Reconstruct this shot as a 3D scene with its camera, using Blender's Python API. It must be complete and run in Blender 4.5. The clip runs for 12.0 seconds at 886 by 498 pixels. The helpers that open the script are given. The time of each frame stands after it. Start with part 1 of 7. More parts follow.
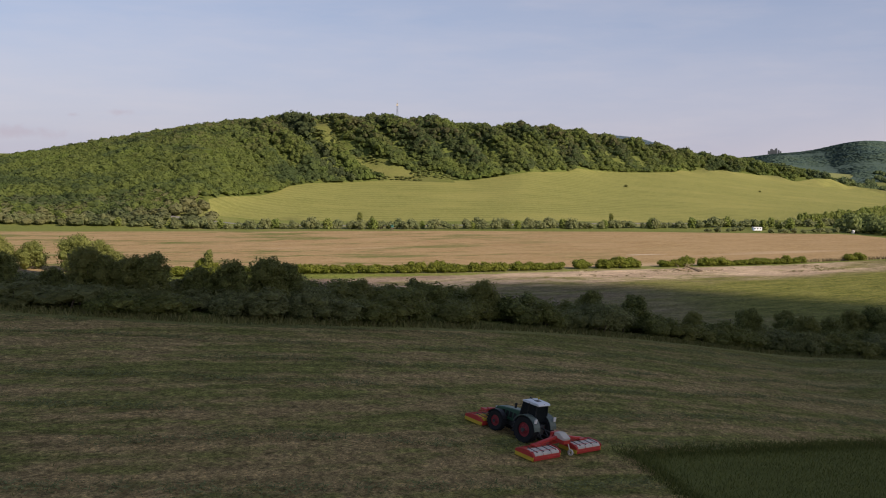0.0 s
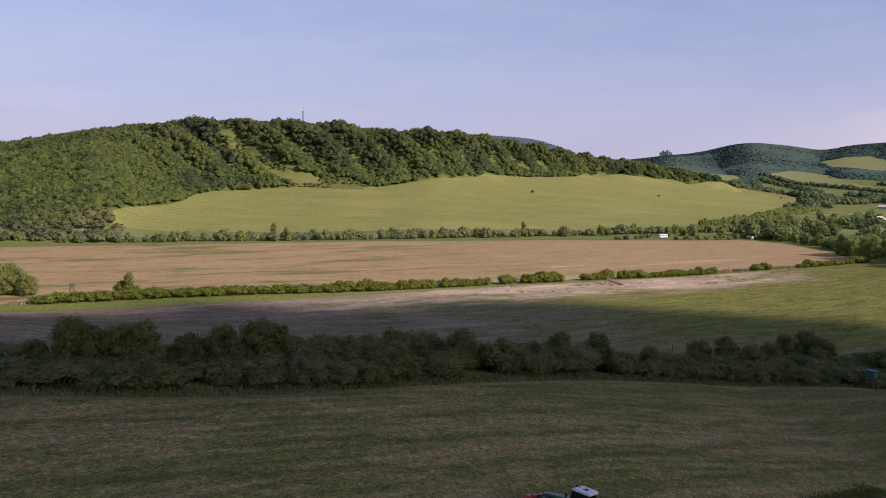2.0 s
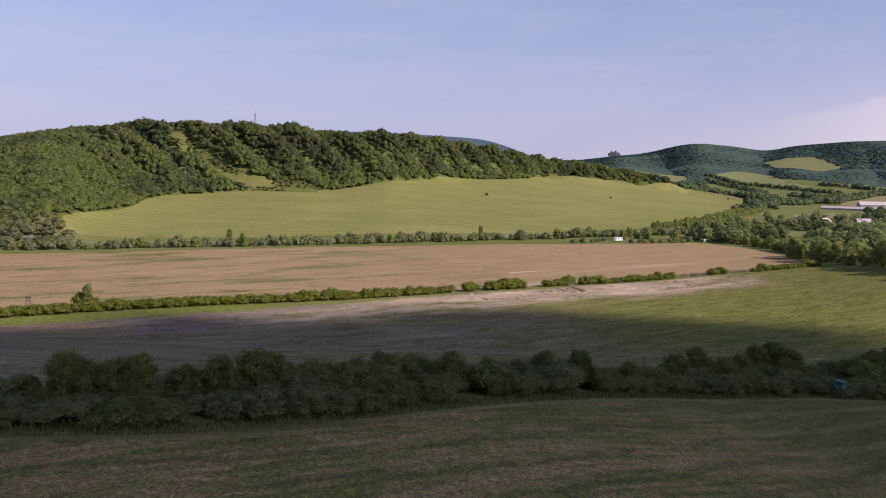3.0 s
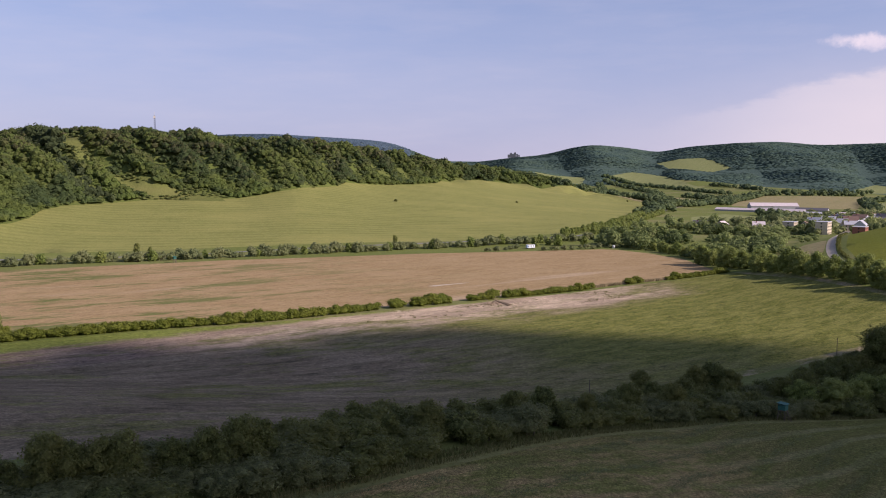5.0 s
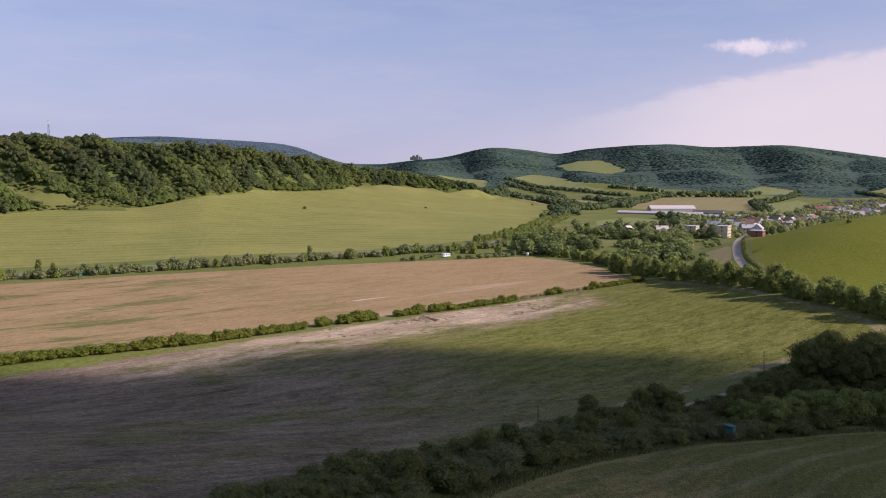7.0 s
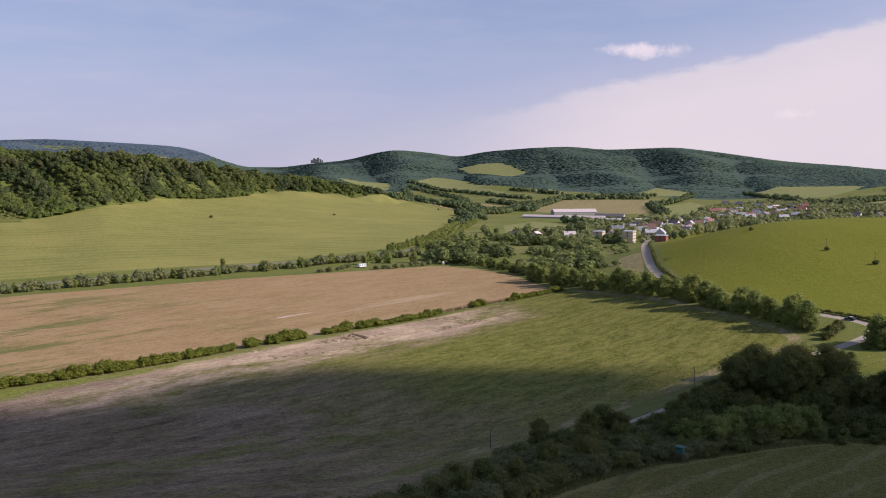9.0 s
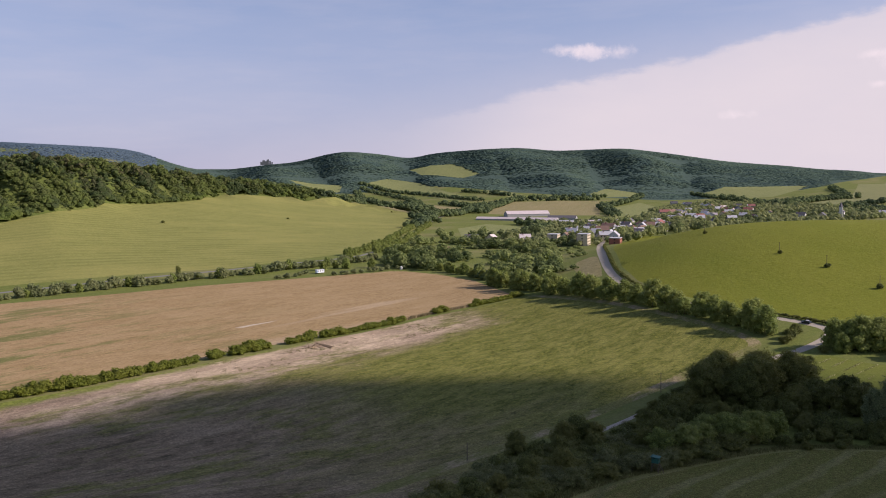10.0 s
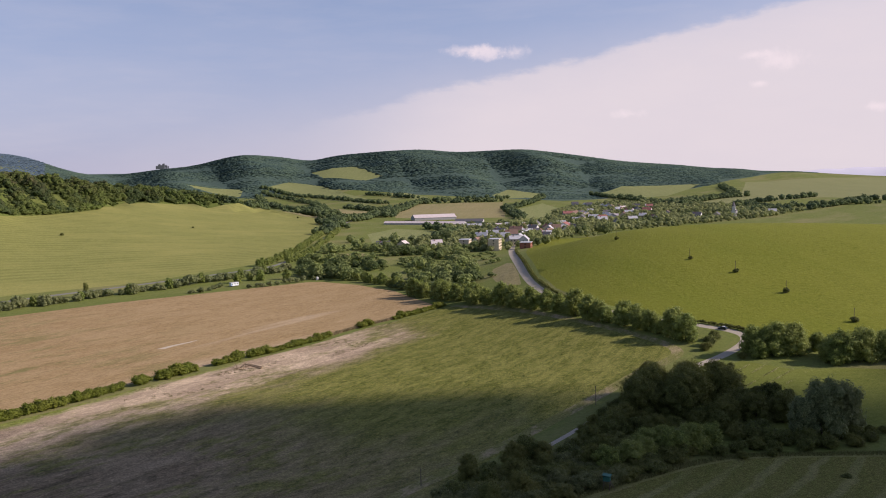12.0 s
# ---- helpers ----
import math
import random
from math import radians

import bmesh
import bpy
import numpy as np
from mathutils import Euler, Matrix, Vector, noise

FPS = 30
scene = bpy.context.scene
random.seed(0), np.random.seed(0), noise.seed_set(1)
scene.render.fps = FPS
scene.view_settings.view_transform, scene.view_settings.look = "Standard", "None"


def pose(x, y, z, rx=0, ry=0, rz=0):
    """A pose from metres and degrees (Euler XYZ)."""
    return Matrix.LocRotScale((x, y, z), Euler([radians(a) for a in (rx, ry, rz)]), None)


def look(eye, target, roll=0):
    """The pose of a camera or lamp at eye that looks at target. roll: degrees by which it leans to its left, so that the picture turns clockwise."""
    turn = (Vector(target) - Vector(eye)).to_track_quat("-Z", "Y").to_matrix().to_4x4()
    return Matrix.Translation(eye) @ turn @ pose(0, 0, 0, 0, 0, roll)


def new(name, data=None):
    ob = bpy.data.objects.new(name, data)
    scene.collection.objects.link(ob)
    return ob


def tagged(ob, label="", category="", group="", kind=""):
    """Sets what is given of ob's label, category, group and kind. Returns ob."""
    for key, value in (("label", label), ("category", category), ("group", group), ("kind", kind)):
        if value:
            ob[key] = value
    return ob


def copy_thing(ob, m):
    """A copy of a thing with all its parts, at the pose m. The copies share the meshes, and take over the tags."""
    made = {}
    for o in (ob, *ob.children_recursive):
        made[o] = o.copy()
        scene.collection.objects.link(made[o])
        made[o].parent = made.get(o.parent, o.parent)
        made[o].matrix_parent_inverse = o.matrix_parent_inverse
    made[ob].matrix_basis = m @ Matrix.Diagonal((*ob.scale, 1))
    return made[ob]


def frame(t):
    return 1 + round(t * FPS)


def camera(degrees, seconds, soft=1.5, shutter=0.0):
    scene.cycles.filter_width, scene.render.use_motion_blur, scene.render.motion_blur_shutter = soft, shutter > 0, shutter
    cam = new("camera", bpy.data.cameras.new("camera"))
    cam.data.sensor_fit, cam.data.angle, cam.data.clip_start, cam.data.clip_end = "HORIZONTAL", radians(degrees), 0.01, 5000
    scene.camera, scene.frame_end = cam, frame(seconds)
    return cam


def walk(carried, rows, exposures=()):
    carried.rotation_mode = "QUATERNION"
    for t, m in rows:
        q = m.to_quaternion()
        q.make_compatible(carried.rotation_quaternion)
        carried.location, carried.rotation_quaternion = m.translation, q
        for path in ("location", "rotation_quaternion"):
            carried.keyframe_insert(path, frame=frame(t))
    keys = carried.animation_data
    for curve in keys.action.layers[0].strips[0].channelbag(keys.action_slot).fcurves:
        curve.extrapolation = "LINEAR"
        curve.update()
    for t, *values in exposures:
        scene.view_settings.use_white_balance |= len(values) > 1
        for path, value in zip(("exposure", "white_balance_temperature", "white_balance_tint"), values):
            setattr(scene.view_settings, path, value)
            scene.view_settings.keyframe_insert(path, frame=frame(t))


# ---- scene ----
SKY_STRENGTH = 0.092
SUN_STRENGTH = 4.15
SHEET = (0.2384, -0.0689, -1.0)
CLOUD = (6.8, 6.4, 6.3, 1)
HORIZON_VEIL = 0.8
HAZE = (3.50, 3.86, 5.45, 1)
SMALL_CLOUDS = [(39.9, 0.1375, 0.032, 0.0075), (41.5, 0.134, 0.034, 0.0085), (43.0, 0.1345, 0.021, 0.012), (58.9, 0.113, 0.036, 0.013), (57.4, 0.119, 0.018, 0.006), (50.3, 0.0634, 0.021, 0.007), (57.8, 0.09, 0.012, 0.005), (64.1, 0.0614, 0.018, 0.007)]
GREY_CLOUDS = [(-19.8, 0.0577, 0.018, 0.005), (-25.2, 0.0340, 0.045, 0.008), (-22.4, 0.0531, 0.012, 0.004)]
EXPOSURES = [(0, 0.31, 6950, 19), (0.7, 0.31, 6350, 29), (6, 0.32, 6250, 28), (12, 0.28, 6450, 23)]
TRACTOR_X, TRACTOR_Y, TRACTOR_HEADING = 7.3, 70.2, 46
PUFF = (8.0, 7.3, 7.2, 1)
GREY = (4.1, 4.0, 4.7, 1)

# ---------------------------------------------------------------- camera
cam = camera(52.6, 12.0, 1.0)
PATH = [
    (0, (0.00, 0.00, 25.00), (-0.00, 99.64, 16.47), 0.87),
    (0.5, (-3.04, 0.37, 26.76), (-0.23, 99.97, 18.27), 0.84),
    (1, (-6.04, 0.72, 28.54), (-0.42, 100.20, 20.08), 0.81),
    (1.5, (-9.02, 1.12, 30.38), (-0.61, 100.40, 21.94), 0.79),
    (2, (-11.95, 1.60, 32.21), (-0.73, 100.61, 23.80), 0.76),
    (2.5, (-14.88, 2.15, 33.92), (-0.89, 100.81, 25.53), 0.72),
    (3, (-17.81, 2.79, 35.52), (-1.06, 101.02, 27.16), 0.69),
    (5, (-28.08, 8.11, 42.09), (-0.48, 103.87, 33.88), 0.33),
    (5.5, (-30.40, 9.82, 43.62), (-0.17, 104.80, 35.46), 0.26),
    (6, (-32.76, 11.56, 45.15), (0.08, 105.66, 37.03), 0.18),
    (6.5, (-35.21, 13.27, 46.71), (0.21, 106.44, 38.62), 0.11),
    (7, (-37.73, 14.93, 48.29), (0.27, 107.08, 40.24), 0.05),
    (9, (-49.32, 20.33, 55.20), (-1.25, 107.66, 47.25), -0.23),
    (9.5, (-52.08, 21.84, 56.91), (-1.60, 107.80, 48.97), -0.35),
    (10, (-54.79, 23.36, 58.64), (-1.94, 107.89, 50.72), -0.47),
    (10.5, (-57.47, 24.90, 60.39), (-2.27, 107.91, 52.47), -0.63),
    (11, (-60.15, 26.40, 62.16), (-2.69, 107.85, 54.20), -0.80),
    (11.5, (-62.85, 27.84, 64.00), (-3.16, 107.68, 55.99), -0.96),
    (12, (-65.56, 29.29, 65.86), (-3.70, 107.44, 57.80), -1.14),
]
walk(cam, [(t, look(eye, target, roll)) for t, eye, target, roll in PATH], exposures=EXPOSURES)

# ---------------------------------------------------------------- sky and sun
SUN = Vector((0.78, -0.62, 0)).normalized() * math.cos(radians(30)) + Vector((0, 0, math.sin(radians(30))))


def make_world():
    world = bpy.data.worlds.new("sky")
    scene.world = world
    world.use_nodes = True
    nt = world.node_tree
    nt.nodes.clear()
    n, k = nt.nodes.new, nt.links.new
    sky = n("ShaderNodeTexSky")
    sky.sky_type, sky.sun_disc = "NISHITA", False
    sky.sun_elevation, sky.sun_rotation = radians(30), math.atan2(SUN.x, SUN.y)
    sky.air_density, sky.dust_density, sky.ozone_density = 1.0, 0.5, 3.0
    # thin cloud: broad soft veil and a bright sheet with a slanting edge
    co = n("ShaderNodeTexCoord")
    way = co.outputs["Generated"]
    veil = noise_fac(nt, way, 1.5, 5, 0.55, 0.40, 0.80, (1 / 1.3, 1 / 1.3, 1 / 7), 0.15)
    wisps_of = noise_fac(nt, way, 5.0, 6, 0.62, 0.42, 0.85, (1 / 1.4, 1 / 1.4, 1 / 9), 0.5)
    veil = math_node(nt, "MULTIPLY_ADD", wisps_of, 0.14, math_node(nt, "MULTIPLY", veil, 0.20))
    # sheet: half space of directions tilted across the sky, ragged by noise, thinning out at its lower end
    dot = n("ShaderNodeVectorMath")
    dot.operation = "DOT_PRODUCT"
    dot.inputs[1].default_value = SHEET
    k(way, dot.inputs[0])
    broad = noise_fac(nt, way, 4.0, 3, 0.5, 0.2, 0.8, (1, 1, 0.4))
    rag = noise_fac(nt, way, 22.0, 6, 0.62, 0.2, 0.8, (1, 1, 0.35))
    over_edge = math_node(nt, "MULTIPLY_ADD", rag, 0.016, math_node(nt, "MULTIPLY_ADD", broad, 0.016, dot.outputs["Value"]))
    end = n("ShaderNodeVectorMath")
    end.operation = "DOT_PRODUCT"
    end.inputs[1].default_value = (math.cos(radians(27)), -math.sin(radians(27)), 0)
    k(way, end.inputs[0])
    dense = clamp01(nt, end.outputs["Value"], 0.0, 0.26)
    crisp = clamp01(nt, over_edge, 0.012, 0.024)
    hazy = clamp01(nt, over_edge, -0.06, 0.075)
    sheet = math_node(nt, "MULTIPLY_ADD", math_node(nt, "MULTIPLY", crisp, dense), 0.55, math_node(nt, "MULTIPLY", hazy, 0.36))
    mottle = noise_fac(nt, way, 9.0, 5, 0.6, 0.3, 0.75, (1, 1, 0.3))
    sheet = math_node(nt, "MULTIPLY", sheet, math_node(nt, "MULTIPLY_ADD", mottle, 0.08, 0.95))
    layers = [veil, sheet]
    # veil thickening towards the horizon
    split = n("ShaderNodeSeparateXYZ")
    k(co.outputs["Generated"], split.inputs["Vector"])
    low = n("ShaderNodeMapRange")
    low.interpolation_type = "SMOOTHSTEP"
    for name, v in (("From Min", 0.38), ("From Max", -0.02), ("To Min", 0.0), ("To Max", HORIZON_VEIL)):
        low.inputs[name].default_value = v
    k(split.outputs["Z"], low.inputs["Value"])
    most = None
    # small fair-weather clouds: bearing in degrees, height and half width as slopes
    puff = n("ShaderNodeTexNoise")
    puff.inputs["Scale"].default_value, puff.inputs["Detail"].default_value, puff.inputs["Roughness"].default_value = 34, 6, 0.65
    k(co.outputs["Generated"], puff.inputs["Vector"])
    puffs = []
    for bearing, up, wide, flat in SMALL_CLOUDS + GREY_CLOUDS:
        mp = n("ShaderNodeMapping")
        mp.vector_type = "TEXTURE"
        c = Vector((math.sin(radians(bearing)), math.cos(radians(bearing)), up)).normalized()
        mp.inputs["Location"].default_value = c
        mp.inputs["Rotation"].default_value = (0, 0, -radians(bearing))
        mp.inputs["Scale"].default_value = (wide, 1, flat)
        k(co.outputs["Generated"], mp.inputs["Vector"])
        ln = n("ShaderNodeVectorMath")
        ln.operation = "LENGTH"
        k(mp.outputs["Vector"], ln.inputs[0])
        edge = n("ShaderNodeMath")
        edge.operation = "MULTIPLY_ADD"
        edge.inputs[1].default_value = 2.6
        k(puff.outputs["Fac"], edge.inputs[0])
        neg = n("ShaderNodeMath")
        neg.operation = "MULTIPLY"
        neg.inputs[1].default_value = -1.0
        k(ln.outputs["Value"], neg.inputs[0])
        k(neg.outputs["Value"], edge.inputs[2])
        soft = n("ShaderNodeMapRange")
        soft.interpolation_type = "SMOOTHSTEP"
        for name, v in (("From Min", 0.35), ("From Max", 1.35), ("To Max", 0.62)):
            soft.inputs[name].default_value = v
        k(edge.outputs["Value"], soft.inputs["Value"])
        puffs.append(soft.outputs["Result"])
    for layer in layers:
        if most is None:
            most = layer
            continue
        top = n("ShaderNodeMath")
        top.operation = "MAXIMUM"
        k(most, top.inputs[0])
        k(layer, top.inputs[1])
        most = top.outputs["Value"]
    mix = n("ShaderNodeMixRGB")
    mix.inputs["Color2"].default_value = CLOUD
    haze = n("ShaderNodeMixRGB")
    haze.inputs["Color2"].default_value = HAZE
    k(low.outputs["Result"], haze.inputs["Fac"])
    k(sky.outputs["Color"], haze.inputs["Color1"])
    k(most, mix.inputs["Fac"])
    k(haze.outputs["Color"], mix.inputs["Color1"])
    bright = mix.outputs["Color"]
    for i, p in enumerate(puffs):
        over = n("ShaderNodeMixRGB")
        over.inputs["Color2"].default_value = PUFF if i < len(SMALL_CLOUDS) else GREY
        k(p, over.inputs["Fac"])
        k(bright, over.inputs["Color1"])
        bright = over.outputs["Color"]
    back = n("ShaderNodeBackground")
    back.inputs["Strength"].default_value = SKY_STRENGTH
    k(bright, back.inputs["Color"])
    out = n("ShaderNodeOutputWorld")
    k(back.outputs["Background"], out.inputs["Surface"])


lamp = bpy.data.lights.new("sun", "SUN")
lamp.energy, lamp.angle, lamp.color = SUN_STRENGTH, radians(0.55), (1.0, 0.93, 0.80)
sun = new("sun", lamp)
sun.matrix_world = look(SUN * 100, (0, 0, 0))


# ---------------------------------------------------------------- materials
def material(name, rough=0.9, metal=0.0, spec=0.2):
    m = bpy.data.materials.new(name)
    m.use_nodes = True
    nt = m.node_tree
    b = nt.nodes["Principled BSDF"]
    b.inputs["Roughness"].default_value, b.inputs["Metallic"].default_value = rough, metal
    b.inputs["Specular IOR Level"].default_value = spec
    return m, nt, b


def rgb(c):
    return (*c, 1)


def noise_fac(nt, vector, scale, detail=4, rough=0.55, low=0.35, high=0.65, scales=None, turn=0.0):
    """A noise between 0 and 1 over the given coordinates, with optional stretch and turn in plan."""
    n, k = nt.nodes.new, nt.links.new
    if scales or turn:
        mp = n("ShaderNodeMapping")
        mp.vector_type = "TEXTURE"
        mp.inputs["Rotation"].default_value = (0, 0, turn)
        mp.inputs["Scale"].default_value = scales or (1, 1, 1)
        k(vector, mp.inputs["Vector"])
        vector = mp.outputs["Vector"]
    t = n("ShaderNodeTexNoise")
    t.inputs["Scale"].default_value, t.inputs["Detail"].default_value, t.inputs["Roughness"].default_value = scale, detail, rough
    k(vector, t.inputs["Vector"])
    r = n("ShaderNodeMapRange")
    r.inputs["From Min"].default_value, r.inputs["From Max"].default_value = low, high
    k(t.outputs["Fac"], r.inputs["Value"])
    return r.outputs["Result"]


def blend(nt, fac, a, b, mode="MIX"):
    n, k = nt.nodes.new, nt.links.new
    m = n("ShaderNodeMixRGB")
    m.blend_type = mode
    for sock, v in (("Fac", fac), ("Color1", a), ("Color2", b)):
        if isinstance(v, (int, float)):
            m.inputs[sock].default_value = v
        elif isinstance(v, tuple):
            m.inputs[sock].default_value = rgb(v)
        else:
            k(v, m.inputs[sock])
    return m.outputs["Color"]


def math_node(nt, op, a, b=None, c=None):
    m = nt.nodes.new("ShaderNodeMath")
    m.operation = op
    for i, v in enumerate((a, b, c)):
        if v is None:
            continue
        if isinstance(v, (int, float)):
            m.inputs[i].default_value = v
        else:
            nt.links.new(v, m.inputs[i])
    return m.outputs["Value"]


def clamp01(nt, v, lo, hi):
    r = nt.nodes.new("ShaderNodeMapRange")
    r.interpolation_type = "SMOOTHSTEP"
    r.inputs["From Min"].default_value, r.inputs["From Max"].default_value = lo, hi
    nt.links.new(v, r.inputs["Value"])
    return r.outputs["Result"]


def place(nt):
    return nt.nodes.new("ShaderNodeNewGeometry").outputs["Position"]


def bump(nt, b, fac, strength, dist):
    m = nt.nodes.new("ShaderNodeBump")
    m.inputs["Strength"].default_value, m.inputs["Distance"].default_value = strength, dist
    nt.links.new(fac, m.inputs["Height"])
    nt.links.new(m.outputs["Normal"], b.inputs["Normal"])


def stripes(nt, pos, turn, width, wobble=2.5, sharp=(0.3, 0.7)):
    """Soft stripes of the given width across the direction turn, wandering a little."""
    n, k = nt.nodes.new, nt.links.new
    mp = n("ShaderNodeMapping")
    mp.vector_type = "TEXTURE"
    mp.inputs["Rotation"].default_value = (0, 0, turn)
    k(pos, mp.inputs["Vector"])
    w = n("ShaderNodeTexWave")
    w.wave_type, w.bands_direction = "BANDS", "Y"
    w.inputs["Scale"].default_value = 0.314 / width
    w.inputs["Distortion"].default_value, w.inputs["Detail"].default_value = wobble, 3
    w.inputs["Detail Scale"].default_value = 0.06 * width
    k(mp.outputs["Vector"], w.inputs["Vector"])
    return clamp01(nt, w.outputs["Fac"], *sharp)


def grained(nt, pos, col, scale, amount):
    """Blades and crumbs: fine light and dark specks over a colour."""
    g = noise_fac(nt, pos, scale, 5, 0.85, 0.40, 0.60)
    return blend(nt, 1.0, col, blend(nt, g, (1 - amount,) * 3, (1 + amount,) * 3), "MULTIPLY")


def ground_material(name, dark, light, streak, patch, turn=0.0, width=8.0, amount=0.35, patch_amount=0.6, grain=1.0):
    """Grass or soil: clumps and fine grain between two colours, a streak colour in mowing lines, a patch colour in wide stains."""
    m, nt, b = material(name, 0.95, 0, 0.08)
    pos = place(nt)
    fine = noise_fac(nt, pos, 1.1 / grain, 5, 0.7, 0.3, 0.7)
    mid = noise_fac(nt, pos, 0.12 / grain, 4, 0.6, 0.35, 0.65, (3, 1, 1), turn)
    col = blend(nt, fine, dark, light)
    col = blend(nt, math_node(nt, "MULTIPLY", mid, 0.5), col, light)
    st = stripes(nt, pos, turn, width)
    st = math_node(nt, "MULTIPLY", st, noise_fac(nt, pos, 0.05, 3, 0.5, 0.3, 0.6))
    col = blend(nt, math_node(nt, "MULTIPLY", st, amount), col, streak)
    pt = noise_fac(nt, pos, 0.016, 5, 0.6, 0.48, 0.66, (2.4, 1, 1), turn)
    col = blend(nt, math_node(nt, "MULTIPLY", pt, patch_amount), col, patch)
    col = grained(nt, pos, col, 2.4 / grain, 0.12)
    nt.links.new(col, b.inputs["Base Color"])
    bump(nt, b, fine, 0.5, 0.15 * grain)
    return m, nt, b, col, pos


def near_field_material():
    m, nt, b = material("mown_hillside", 0.95, 0, 0.06)
    pos = place(nt)
    turn = radians(31)
    blades = noise_fac(nt, pos, 3.2, 6, 0.82, 0.35, 0.65, (2.2, 1, 1), radians(62))
    tufts = noise_fac(nt, pos, 0.55, 5, 0.7, 0.42, 0.60, (2.6, 1, 1), turn)
    spots = noise_fac(nt, pos, 0.11, 4, 0.6, 0.40, 0.62, (2.2, 1, 1), turn)
    straw = blend(nt, blades, (0.235, 0.160, 0.070), (0.70, 0.49, 0.215))
    grass = blend(nt, blades, (0.130, 0.132, 0.036), (0.41, 0.388, 0.106))
    rows = stripes(nt, pos, turn, 7.4, 9.0, (0.35, 0.8))
    broken = noise_fac(nt, pos, 0.028, 3, 0.6, 0.34, 0.66, (3, 1, 1), turn)
    green = math_node(nt, "MULTIPLY_ADD", rows, 0.20, math_node(nt, "MULTIPLY", tufts, 0.44))
    green = math_node(nt, "MULTIPLY_ADD", spots, 0.26, green)
    green = math_node(nt, "SUBTRACT", green, math_node(nt, "MULTIPLY", broken, 0.40))
    green = clamp01(nt, green, -0.06, 0.56)
    col = blend(nt, green, straw, grass)
    ridges = math_node(nt, "MULTIPLY", stripes(nt, pos, turn, 2.5, 11.0, (0.3, 0.9)), math_node(nt, "MULTIPLY_ADD", spots, 0.6, 0.4))
    col = blend(nt, ridges, col, blend(nt, 1.0, col, (0.76, 0.78, 0.76), "MULTIPLY"))
    # greener margin beside the hedge and on the far flank
    sep = nt.nodes.new("ShaderNodeSeparateXYZ")
    nt.links.new(pos, sep.inputs["Vector"])
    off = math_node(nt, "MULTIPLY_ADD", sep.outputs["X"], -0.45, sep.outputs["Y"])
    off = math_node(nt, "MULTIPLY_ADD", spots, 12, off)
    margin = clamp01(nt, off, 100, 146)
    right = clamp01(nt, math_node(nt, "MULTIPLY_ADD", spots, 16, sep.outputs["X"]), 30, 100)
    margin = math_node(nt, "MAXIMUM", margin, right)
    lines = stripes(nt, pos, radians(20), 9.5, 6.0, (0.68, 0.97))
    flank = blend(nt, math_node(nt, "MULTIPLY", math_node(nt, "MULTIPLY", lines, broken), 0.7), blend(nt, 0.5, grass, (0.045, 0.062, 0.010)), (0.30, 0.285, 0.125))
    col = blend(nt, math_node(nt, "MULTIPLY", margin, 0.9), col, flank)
    col = grained(nt, pos, col, 4.5, 0.34)
    col = grained(nt, pos, col, 1.6, 0.28)
    col = grained(nt, pos, col, 0.7, 0.18)
    nt.links.new(col, b.inputs["Base Color"])
    bump(nt, b, blades, 0.85, 0.17)
    return m


